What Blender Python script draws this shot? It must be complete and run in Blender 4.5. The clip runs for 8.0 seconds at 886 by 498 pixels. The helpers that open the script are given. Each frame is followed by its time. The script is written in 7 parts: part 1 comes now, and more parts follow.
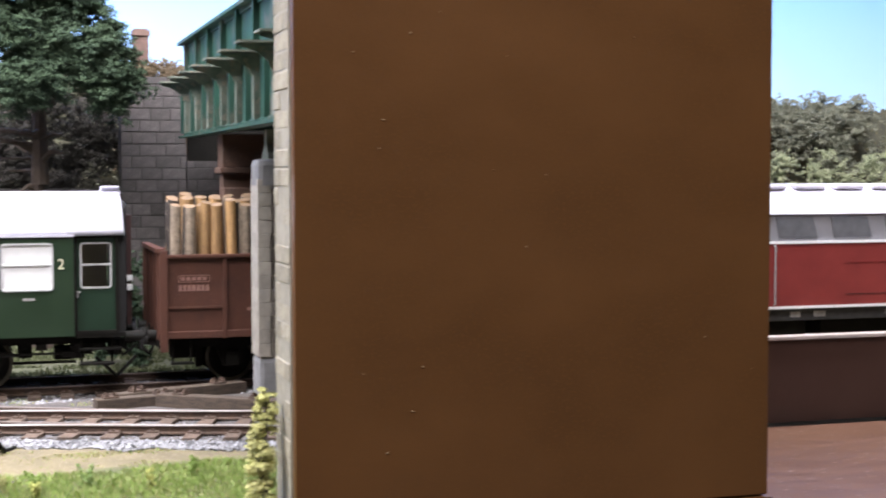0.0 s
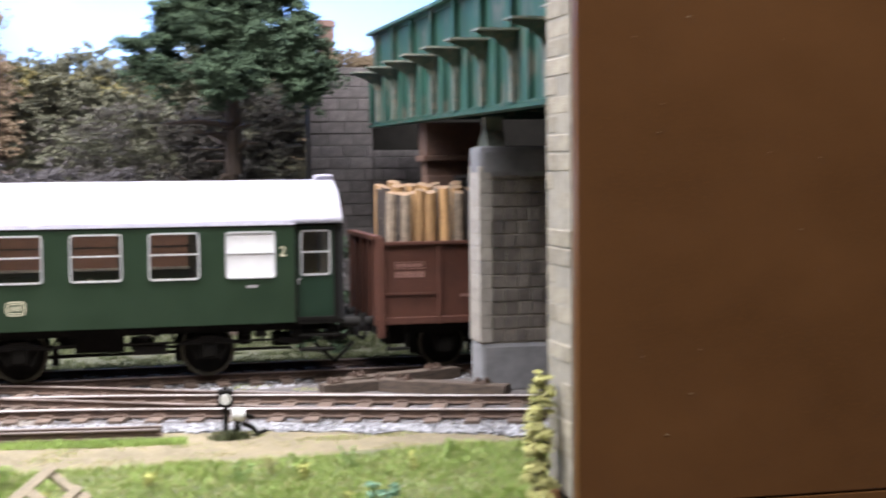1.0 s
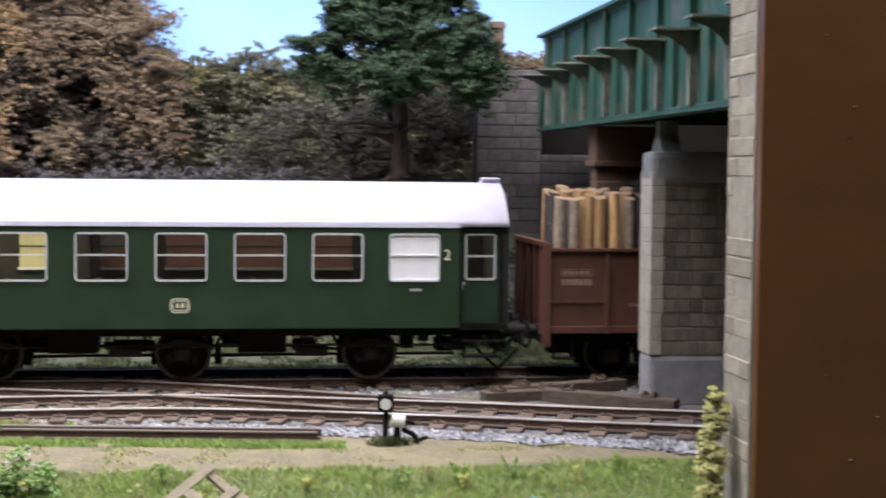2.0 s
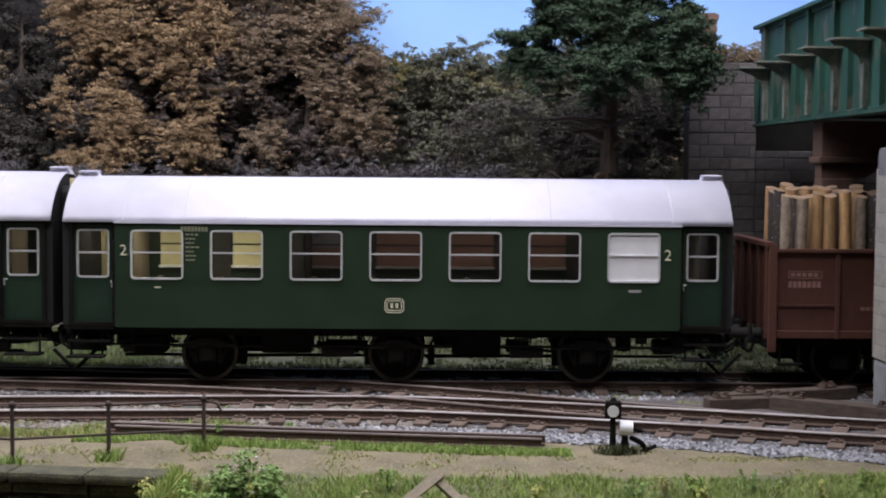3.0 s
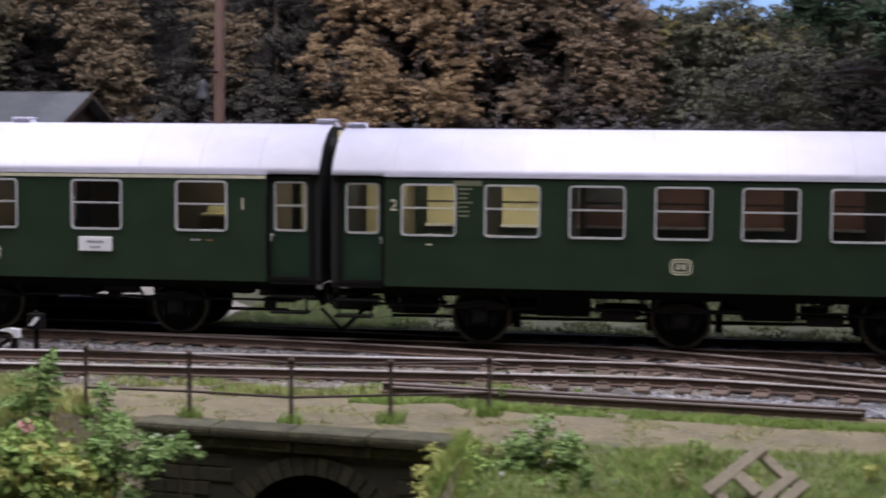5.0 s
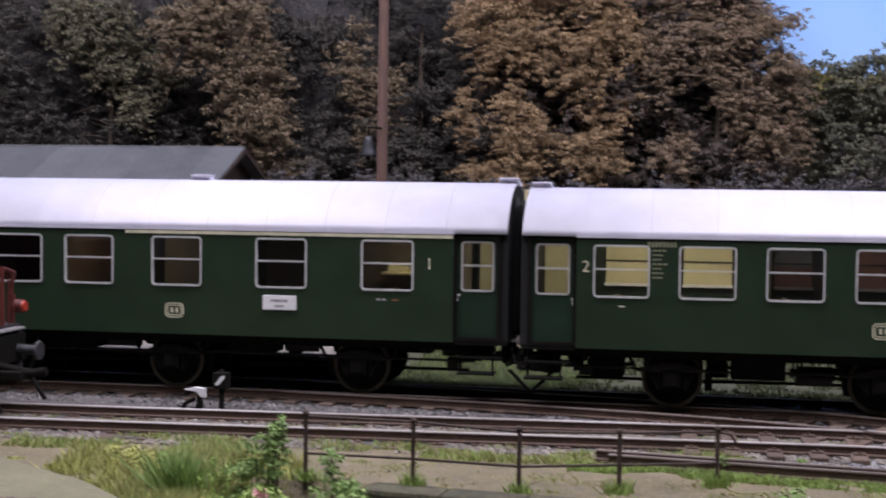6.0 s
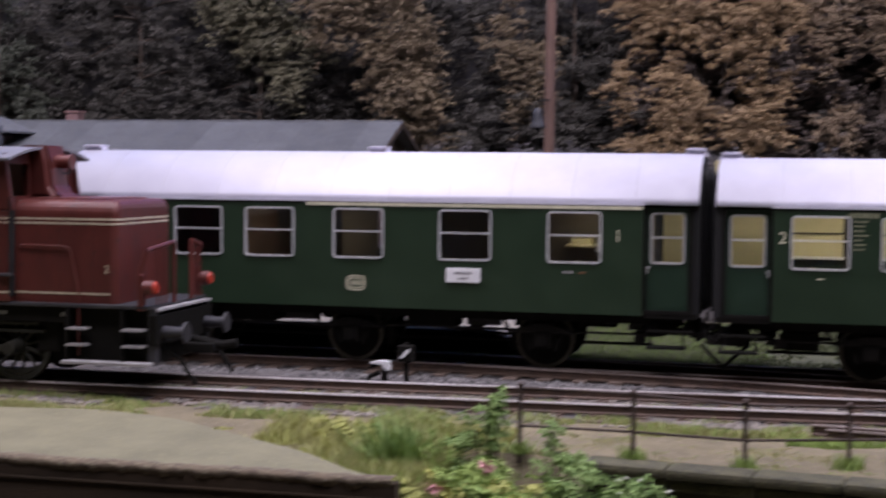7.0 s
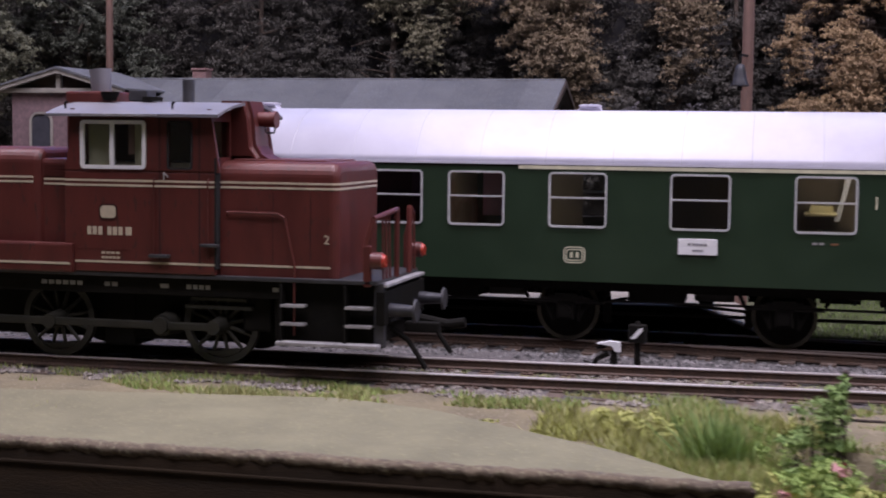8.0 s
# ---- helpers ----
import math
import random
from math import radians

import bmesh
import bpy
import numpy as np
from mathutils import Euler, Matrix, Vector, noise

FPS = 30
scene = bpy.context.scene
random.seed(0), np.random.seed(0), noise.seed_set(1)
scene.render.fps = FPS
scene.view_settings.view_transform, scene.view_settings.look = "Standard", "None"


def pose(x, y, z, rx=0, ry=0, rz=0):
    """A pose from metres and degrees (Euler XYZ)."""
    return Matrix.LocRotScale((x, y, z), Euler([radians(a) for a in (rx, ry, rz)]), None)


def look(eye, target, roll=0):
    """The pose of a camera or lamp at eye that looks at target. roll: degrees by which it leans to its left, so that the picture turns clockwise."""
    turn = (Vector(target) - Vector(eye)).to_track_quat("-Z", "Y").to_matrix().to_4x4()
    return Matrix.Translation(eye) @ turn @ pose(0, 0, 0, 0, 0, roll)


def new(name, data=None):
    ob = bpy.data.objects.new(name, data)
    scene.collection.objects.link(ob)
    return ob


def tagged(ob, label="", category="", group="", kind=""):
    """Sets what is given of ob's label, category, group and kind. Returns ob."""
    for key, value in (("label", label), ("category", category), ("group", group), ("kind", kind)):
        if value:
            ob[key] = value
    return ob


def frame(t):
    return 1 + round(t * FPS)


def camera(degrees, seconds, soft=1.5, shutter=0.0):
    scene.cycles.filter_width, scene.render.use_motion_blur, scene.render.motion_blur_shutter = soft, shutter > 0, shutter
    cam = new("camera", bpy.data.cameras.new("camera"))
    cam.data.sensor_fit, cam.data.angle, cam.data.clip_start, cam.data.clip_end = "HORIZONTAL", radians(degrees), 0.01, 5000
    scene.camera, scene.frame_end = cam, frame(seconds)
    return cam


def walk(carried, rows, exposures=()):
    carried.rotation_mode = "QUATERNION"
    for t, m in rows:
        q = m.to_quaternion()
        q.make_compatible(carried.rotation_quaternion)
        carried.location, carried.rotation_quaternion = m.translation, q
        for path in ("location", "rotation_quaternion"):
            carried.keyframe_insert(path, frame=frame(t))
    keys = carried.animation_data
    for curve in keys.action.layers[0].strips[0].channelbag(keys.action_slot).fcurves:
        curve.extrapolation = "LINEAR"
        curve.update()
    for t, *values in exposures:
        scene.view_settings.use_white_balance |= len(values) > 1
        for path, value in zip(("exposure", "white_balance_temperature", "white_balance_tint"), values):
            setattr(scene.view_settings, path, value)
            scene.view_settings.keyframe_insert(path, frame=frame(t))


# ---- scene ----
cam = camera(33.65, 8.0, soft=1.9, shutter=0.5)
EXPOSURES = [(0.0, 1.69, 6400, 10), (0.5, 1.80, 6390, 10), (0.9, 1.66, 6385, 10), (1.2, 1.58, 6380, 10), (2.5, 0.56, 6230, 11), (3.5, 0.12, 6150, 13), (5.0, 0.10, 6110, 15), (6.5, 0.07, 6100, 21), (8.0, 0.11, 6080, 26)]
PATH = [
    (0.0, (0.0748, -0.6533, 0.0922), (0.2508, -0.0806, 0.0602), -0.06),
    (0.5, (0.0561, -0.6486, 0.0919), (0.2171, -0.0716, 0.0579), -0.29),
    (1.0, (0.0193, -0.6425, 0.0905), (0.1606, -0.0604, 0.0551), -0.55),
    (1.2, (0.0088, -0.6411, 0.0862), (0.1425, -0.0573, 0.0496), -0.38),
    (2.3, (0.0230, -0.6176, 0.0890), (0.0706, -0.0203, 0.0570), 0.61),
    (2.5, (0.0194, -0.6129, 0.0867), (0.0485, -0.0146, 0.0527), 0.48),
    (3.0, (0.0044, -0.6069, 0.0891), (0.0090, -0.0079, 0.0545), 0.44),
    (3.5, (0.0142, -0.6007, 0.0847), (0.0000, -0.0017, 0.0527), 0.43),
    (4.0, (0.0253, -0.5892, 0.0798), (-0.0379, 0.0065, 0.0449), 0.44),
    (4.5, (0.0010, -0.5733, 0.0779), (-0.0729, 0.0207, 0.0360), 0.52),
    (5.0, (-0.0237, -0.5693, 0.0773), (-0.1069, 0.0233, 0.0339), 0.48),
    (5.2, (-0.0372, -0.5685, 0.0795), (-0.1278, 0.0232, 0.0387), 0.52),
    (6.3, (-0.0872, -0.5726, 0.0837), (-0.2014, 0.0160, 0.0610), 0.60),
    (6.5, (-0.0938, -0.5732, 0.0820), (-0.2156, 0.0139, 0.0603), 0.52),
    (7.0, (-0.1187, -0.5699, 0.0780), (-0.2590, 0.0125, 0.0448), 0.53),
    (7.5, (-0.1643, -0.5553, 0.0739), (-0.3227, 0.0218, 0.0304), 0.53),
    (8.0, (-0.2151, -0.5343, 0.0742), (-0.3546, 0.0474, 0.0279), 0.66),
]
walk(cam, [(t, look(eye, target, roll)) for t, eye, target, roll in PATH], EXPOSURES)

# ---- light ----
world = bpy.data.worlds.new("room_light")
scene.world = world
world.use_nodes = True
world.node_tree.nodes["Background"].inputs[0].default_value = (0.80, 0.86, 1.0, 1)
world.node_tree.nodes["Background"].inputs[1].default_value = 0.37


def area_lamp(name, eye, target, sx, sy, power, colour):
    data = bpy.data.lights.new(name, "AREA")
    data.shape, data.size, data.size_y, data.energy, data.color = "RECTANGLE", sx, sy, power, colour
    ob = new(name, data)
    ob.matrix_world = look(eye, target)
    return ob


# the strip lights that hang over the layout, out of view
area_lamp("strip_light", (-0.15, -0.07, 0.62), (-0.15, 0.05, 0.0), 1.6, 0.12, 9.0, (0.98, 0.95, 1.0))
area_lamp("strip_light", (-0.18, -0.62, 1.08), (-0.15, 0.05, 0.05), 1.4, 0.40, 9.0, (1.0, 0.95, 0.95))

# ---- materials ----
RAIL = -3.5  # height of the rail heads, in millimetres


def nodes_of(name):
    m = bpy.data.materials.new(name)
    m.use_nodes = True
    t = m.node_tree
    return m, t, t.nodes["Principled BSDF"]


def mat(name, c1, c2=None, size=4.0, rough=0.6, metal=0.0, bump=0.15, fine=0.6, c3=None, spots=0.0, island=0.0, coords="Object", spec=0.5, stretch=None):
    """Two-scale mottled paint: c1 to c2 in patches of the size in millimetres, specks of c3, fine relief."""
    m, t, b = nodes_of(name)
    L, N = t.links, t.nodes
    c2 = c2 or tuple(v * 0.75 for v in c1)
    tc = N.new("ShaderNodeTexCoord")
    out = tc.outputs["Object"]
    if coords == "World":
        g = N.new("ShaderNodeNewGeometry")
        out = g.outputs["Position"]
    if stretch:
        mp = N.new("ShaderNodeMapping")
        mp.inputs["Scale"].default_value = stretch
        L.new(out, mp.inputs[0])
        out = mp.outputs[0]
    n1 = N.new("ShaderNodeTexNoise")
    n1.inputs["Scale"].default_value = 1000.0 / size
    n1.inputs["Detail"].default_value = 6
    n1.inputs["Roughness"].default_value = 0.62
    L.new(out, n1.inputs["Vector"])
    r1 = N.new("ShaderNodeValToRGB")
    r1.color_ramp.elements[0].position, r1.color_ramp.elements[1].position = 0.36, 0.66
    r1.color_ramp.elements[0].color, r1.color_ramp.elements[1].color = (*c2, 1), (*c1, 1)
    L.new(n1.outputs["Fac"], r1.inputs[0])
    col = r1.outputs[0]
    n2 = N.new("ShaderNodeTexNoise")
    n2.inputs["Scale"].default_value = 1000.0 / fine
    n2.inputs["Detail"].default_value = 3
    L.new(out, n2.inputs["Vector"])
    if c3:
        r2 = N.new("ShaderNodeValToRGB")
        lo = 0.66 - 0.3 * spots
        r2.color_ramp.elements[0].position, r2.color_ramp.elements[1].position = lo, lo + 0.08
        L.new(n2.outputs["Fac"], r2.inputs[0])
        mx = N.new("ShaderNodeMix")
        mx.data_type = "RGBA"
        L.new(r2.outputs[0], mx.inputs["Factor"])
        L.new(col, mx.inputs["A"])
        mx.inputs["B"].default_value = (*c3, 1)
        col = mx.outputs["Result"]
    if island:
        hv = N.new("ShaderNodeHueSaturation")
        mr = N.new("ShaderNodeMapRange")
        mr.inputs["To Min"].default_value, mr.inputs["To Max"].default_value = 1 - island, 1 + island
        if island > 0.3:
            g2 = N.new("ShaderNodeNewGeometry")
            L.new(g2.outputs["Random Per Island"], mr.inputs["Value"])
        else:
            oi = N.new("ShaderNodeObjectInfo")
            L.new(oi.outputs["Random"], mr.inputs["Value"])
        L.new(mr.outputs[0], hv.inputs["Value"])
        L.new(col, hv.inputs["Color"])
        col = hv.outputs[0]
    L.new(col, b.inputs["Base Color"])
    b.inputs["Metallic"].default_value = metal
    b.inputs["Specular IOR Level"].default_value = spec
    rr = N.new("ShaderNodeMapRange")
    rr.inputs["To Min"].default_value, rr.inputs["To Max"].default_value = max(0.03, rough - 0.12), min(1, rough + 0.12)
    L.new(n1.outputs["Fac"], rr.inputs["Value"])
    L.new(rr.outputs[0], b.inputs["Roughness"])
    if bump:
        bp = N.new("ShaderNodeBump")
        bp.inputs["Strength"].default_value = bump
        bp.inputs["Distance"].default_value = 0.0004
        L.new(n2.outputs["Fac"], bp.inputs["Height"])
        L.new(bp.outputs[0], b.inputs["Normal"])
    return m


def pane_material(name, tint, gloss):
    m = bpy.data.materials.new(name)
    m.use_nodes = True
    t = m.node_tree
    t.nodes.clear()
    o, mx = t.nodes.new("ShaderNodeOutputMaterial"), t.nodes.new("ShaderNodeMixShader")
    a, g = t.nodes.new("ShaderNodeBsdfTransparent"), t.nodes.new("ShaderNodeBsdfGlossy")
    a.inputs[0].default_value = (*tint, 1)
    g.inputs["Roughness"].default_value = 0.04
    mx.inputs[0].default_value = gloss
    t.links.new(a.outputs[0], mx.inputs[1])
    t.links.new(g.outputs[0], mx.inputs[2])
    t.links.new(mx.outputs[0], o.inputs[0])
    return m


GREEN = mat("coach_green_paint", (0.0165, 0.0360, 0.0170), (0.0135, 0.0300, 0.0145), 18, 0.42, bump=0.03, fine=1.2)
GREEN_DARK = mat("door_green_paint", (0.013, 0.036, 0.020), (0.010, 0.029, 0.016), 12, 0.45, bump=0.03)
ROOF = mat("silver_roof_paint", (0.60, 0.585, 0.665), (0.53, 0.515, 0.60), 22, 0.42, bump=0.04, fine=1.5)
ROOF_SEAM = mat("roof_seam_paint", (0.47, 0.46, 0.51), None, 22, 0.5, bump=0)
BLACK = mat("underframe_black", (0.012, 0.011, 0.0095), (0.0075, 0.007, 0.006), 5, 0.8, bump=0.2, spec=0.1)
RUBBER = mat("black_rubber", (0.010, 0.010, 0.011), None, 4, 0.75)
ALU = mat("aluminium_frame", (0.72, 0.73, 0.74), (0.60, 0.61, 0.62), 6, 0.35, metal=0.35, bump=0.02)
WHITE = mat("white_enamel", (0.82, 0.82, 0.83), (0.76, 0.76, 0.78), 6, 0.5, bump=0.03)
CREAM = mat("cream_lining", (0.72, 0.64, 0.36), (0.64, 0.56, 0.30), 9, 0.6, bump=0.03)
MAROON = mat("maroon_lining", (0.27, 0.130, 0.110), (0.21, 0.10, 0.085), 9, 0.6, bump=0.03)
SEAT = mat("brown_seat", (0.16, 0.105, 0.072), (0.11, 0.075, 0.052), 6, 0.7)
GLASS = pane_material("window_glass", (0.94, 0.95, 0.93), 0.07)
LETTER = mat("yellow_lettering", (0.72, 0.69, 0.50), None, 5, 0.6, bump=0)
WORN_LETTER = mat("worn_yellow_lettering", (0.26, 0.27, 0.17), None, 5, 0.6, bump=0)
TYRE = mat("worn_wheel_steel", (0.10, 0.09, 0.06), (0.05, 0.045, 0.035), 5, 0.5, metal=0.4)
RUST = mat("rusty_rail_side", (0.088, 0.053, 0.036), (0.052, 0.034, 0.026), 5, 0.8, c3=(0.14, 0.088, 0.06), spots=0.3, bump=0.4)
# polished heads; their lamp glint is put into the pale base colour
HEAD = mat("polished_glint_rail_head", (0.74, 0.70, 0.70), (0.42, 0.37, 0.35), 40, 0.36, metal=0.1, bump=0.05, stretch=(0.4, 3, 1))
WAGON = mat("oxide_brown_paint", (0.096, 0.034, 0.020), (0.068, 0.025, 0.016), 9, 0.62, c3=(0.17, 0.075, 0.05), spots=0.12, bump=0.1)
LOCO = mat("oxide_red_paint", (0.122, 0.026, 0.020), (0.082, 0.020, 0.016), 16, 0.45, bump=0.06, c3=(0.060, 0.022, 0.018), spots=0.16, fine=2.4, stretch=(1.5, 1.5, 0.5))
STONE = mat("grey_ashlar", (0.335, 0.298, 0.225), (0.225, 0.198, 0.155), 7, 0.9, bump=0.7, c3=(0.36, 0.34, 0.29), spots=0.25, island=0.18)
STONE_DARK = mat("sooty_ashlar", (0.112, 0.100, 0.098), (0.066, 0.060, 0.060), 9, 0.9, bump=0.8, c3=(0.140, 0.128, 0.120), spots=0.2, island=0.28)
MORTAR = mat("lime_mortar", (0.34, 0.31, 0.25), (0.25, 0.23, 0.19), 4, 0.95, bump=0.5)
MORTAR_DARK = mat("sooty_mortar", (0.060, 0.054, 0.053), None, 4, 0.95, bump=0.5)
BOARD = mat("brown_hardboard", (0.136, 0.059, 0.0185), (0.101, 0.044, 0.0145), 60, 0.36, bump=0.08, fine=1.0, c3=(0.124, 0.055, 0.0175), spots=0.4, stretch=(0.8, 1, 1.2))
FASCIA = mat("dark_brown_fascia", (0.060, 0.032, 0.026), (0.050, 0.026, 0.021), 30, 0.4, bump=0.08)
TABLE = mat("scratched_brown_table", (0.150, 0.078, 0.050), (0.110, 0.056, 0.037), 25, 0.4, bump=0.1, c3=(0.36, 0.28, 0.23), spots=0.06, fine=5, stretch=(1, 3, 1))
STEEL = mat("green_bridge_paint", (0.019, 0.084, 0.058), (0.017, 0.053, 0.039), 10, 0.6, c3=(0.090, 0.100, 0.078), spots=0.34, fine=7, bump=0.12, stretch=(1, 1, 0.35))
STEEL_DIRTY = mat("weathered_bracket_paint", (0.215, 0.225, 0.185), (0.095, 0.125, 0.100), 7, 0.7, c3=(0.23, 0.20, 0.155), spots=0.3, fine=3, bump=0.2)
COLUMN = mat("rusty_column", (0.135, 0.075, 0.052), (0.09, 0.055, 0.042), 7, 0.8, bump=0.3, c3=(0.17, 0.11, 0.08), spots=0.2)
# a little lighter and browner than the underframe black
UNDER = mat("brownish_black_iron", (0.020, 0.018, 0.0155), (0.011, 0.0105, 0.009), 4, 0.8, bump=0.3)
HEAD_DULL = mat("dull_rail_head", (0.27, 0.22, 0.20), (0.15, 0.12, 0.105), 30, 0.5, bump=0.05, stretch=(0.4, 3, 1))

# ---- building helpers; all lengths below are in millimetres ----
MM = 0.001


def part(name, bm, material, parent=None, label="", smooth=False):
    bm.transform(Matrix.Scale(MM, 4))
    me = bpy.data.meshes.new(name)
    bm.to_mesh(me)
    bm.free()
    me.materials.append(material)
    if smooth:
        me.shade_smooth()
    ob = new(name, me)
    if parent:
        ob.parent = parent
    if label:
        ob["label"] = label
    return ob


def thing(name, label, category, x=0, y=0, z=0, rz=0, group=""):
    ob = new(name)
    ob.empty_display_size = 0.01
    ob.matrix_world = pose(x * MM, y * MM, z * MM, 0, 0, rz)
    return tagged(ob, label, category, group)


def setting(ob, label="", category=""):
    return tagged(ob, label, category, kind="structure")


def B():
    return bmesh.new()


def box(bm, x0, x1, y0, y1, z0, z1, bev=0.0, m=None):
    before = set(bm.verts)
    r = bmesh.ops.create_cube(bm, size=1.0, matrix=Matrix.Translation(((x0 + x1) / 2, (y0 + y1) / 2, (z0 + z1) / 2)) @ Matrix.Diagonal((abs(x1 - x0), abs(y1 - y0), abs(z1 - z0), 1)))
    if bev:
        es = {e for v in r["verts"] for e in v.link_edges}
        bmesh.ops.bevel(bm, geom=list(es), offset=bev, segments=2, affect="EDGES", profile=0.6)
    if m is not None:
        bmesh.ops.transform(bm, matrix=m, verts=[v for v in bm.verts if v not in before])
    return bm


def rod(bm, a, b, r0, r1=None, seg=10):
    a, b = Vector(a), Vector(b)
    d = b - a
    m = Matrix.Translation((a + b) / 2) @ d.to_track_quat("Z", "Y").to_matrix().to_4x4()
    bmesh.ops.create_cone(bm, cap_ends=True, segments=seg, radius1=r0, radius2=r0 if r1 is None else r1, depth=d.length, matrix=m)
    return bm


def tube(bm, pts, r, seg=8):
    for a, b in zip(pts, pts[1:]):
        rod(bm, a, b, r, seg=seg)
    return bm


def extrude(bm, poly, axis, a, b):
    """A closed outline in the two other axes, extruded along axis from a to b."""
    def at(p, c):
        return {"x": (c, p[0], p[1]), "y": (p[0], c, p[1]), "z": (p[0], p[1], c)}[axis]
    v0, v1 = [bm.verts.new(at(p, a)) for p in poly], [bm.verts.new(at(p, b)) for p in poly]
    n = len(poly)
    fs = [bm.faces.new(v0), bm.faces.new(v1[::-1])]
    for i in range(n):
        fs.append(bm.faces.new((v0[i], v1[i], v1[(i + 1) % n], v0[(i + 1) % n])))
    bmesh.ops.recalc_face_normals(bm, faces=fs)
    return bm


def rrect(x0, x1, z0, z1, r, seg=4):
    out = []
    for cx, cz, a in ((x1 - r, z1 - r, 0), (x0 + r, z1 - r, 90), (x0 + r, z0 + r, 180), (x1 - r, z0 + r, 270)):
        for i in range(seg + 1):
            w = radians(a + 90 * i / seg)
            out.append((cx + r * math.cos(w), cz + r * math.sin(w)))
    return out


def ring(bm, x0, x1, z0, z1, r, wide, y0, y1):
    """A rounded window frame in an xz plane, from y0 (front) to y1."""
    o, i = rrect(x0, x1, z0, z1, r), rrect(x0 + wide, x1 - wide, z0 + wide, z1 - wide, max(0.3, r - wide))
    n = len(o)
    vs = [[bm.verts.new((p[0], y, p[1])) for p in q] for q in (o, i) for y in (y0, y1)]
    of, ob_, jf, jb = vs
    fs = []
    for k in range(n):
        j = (k + 1) % n
        fs += [bm.faces.new((of[k], of[j], jf[j], jf[k])), bm.faces.new((ob_[j], ob_[k], jb[k], jb[j])),
               bm.faces.new((of[j], of[k], ob_[k], ob_[j])), bm.faces.new((jf[k], jf[j], jb[j], jb[k]))]
    bmesh.ops.recalc_face_normals(bm, faces=fs)
    return bm


def disc_rounded_panel(bm, x0, x1, z0, z1, holes, y0, y1):
    """A flat wall in an xz plane with rectangular holes that share one height, in one piece."""
    holes = sorted(holes)
    xs = [x0] + [v for h in holes for v in h[:2]] + [x1]
    zs = [z0, holes[0][2], holes[0][3], z1]
    grid = [[bm.verts.new((x, y0, z)) for z in zs] for x in xs]
    fs = [bm.faces.new((grid[i][k], grid[i + 1][k], grid[i + 1][k + 1], grid[i][k + 1])) for i in range(len(xs) - 1) for k in range(3) if not (k == 1 and i % 2 == 1)]
    r = bmesh.ops.extrude_face_region(bm, geom=fs, use_keep_orig=True)
    bmesh.ops.translate(bm, vec=(0, y1 - y0, 0), verts=[v for v in r["geom"] if isinstance(v, bmesh.types.BMVert)])
    bmesh.ops.recalc_face_normals(bm, faces=bm.faces)
    return bm


def words(name, text, size, x, y, z, material, parent, rx=90, rz=0, deep=0.08, label=""):
    cu = bpy.data.curves.new(name, "FONT")
    cu.body, cu.size, cu.extrude, cu.align_x, cu.align_y = text, size * MM, deep * MM, "CENTER", "CENTER"
    tmp = bpy.data.objects.new(name, cu)
    me = bpy.data.meshes.new_from_object(tmp)
    bpy.data.objects.remove(tmp)
    me.materials.append(material)
    ob = new(name, me)
    ob.parent = parent
    ob.matrix_basis = pose(x * MM, y * MM, z * MM, rx, 0, rz)
    if label:
        ob["label"] = label
    return ob


def fast_mesh(name, verts, faces, material, parent=None, smooth=False):
    me = bpy.data.meshes.new(name)
    me.from_pydata((np.asarray(verts) * MM).tolist(), [], np.asarray(faces).tolist() if not isinstance(faces, list) else faces)
    me.materials.append(material)
    if smooth:
        me.shade_smooth()
    ob = new(name, me)
    if parent:
        ob.parent = parent
    return ob


def curve_y(x, knots):
    """Smooth curve through (x, y) knots."""
    xs, ys = [k[0] for k in knots], [k[1] for k in knots]
    if x <= xs[0]:
        return ys[0]
    if x >= xs[-1]:
        return ys[-1]
    i = max(j for j in range(len(xs)) if xs[j] <= x)
    i = min(i, len(xs) - 2)
    s = lambda j: (ys[min(j + 1, len(xs) - 1)] - ys[max(j - 1, 0)]) / (xs[min(j + 1, len(xs) - 1)] - xs[max(j - 1, 0)])
    h = xs[i + 1] - xs[i]
    u = (x - xs[i]) / h
    return ((2 * u**3 - 3 * u**2 + 1) * ys[i] + (u**3 - 2 * u**2 + u) * h * s(i) + (3 * u**2 - 2 * u**3) * ys[i + 1] + (u**3 - u**2) * h * s(i + 1))


# ---- the ground ----
TRACK_A = [(-700, 40), (-300, 39), (-150, 36), (0, 34), (420, 34)]      # the coaches' track
TRACK_B = [(-700, -59), (-350, -56), (-190, -49), (-60, -42), (0, -43), (90, -65), (155, -86), (230, -108), (306, -128)]


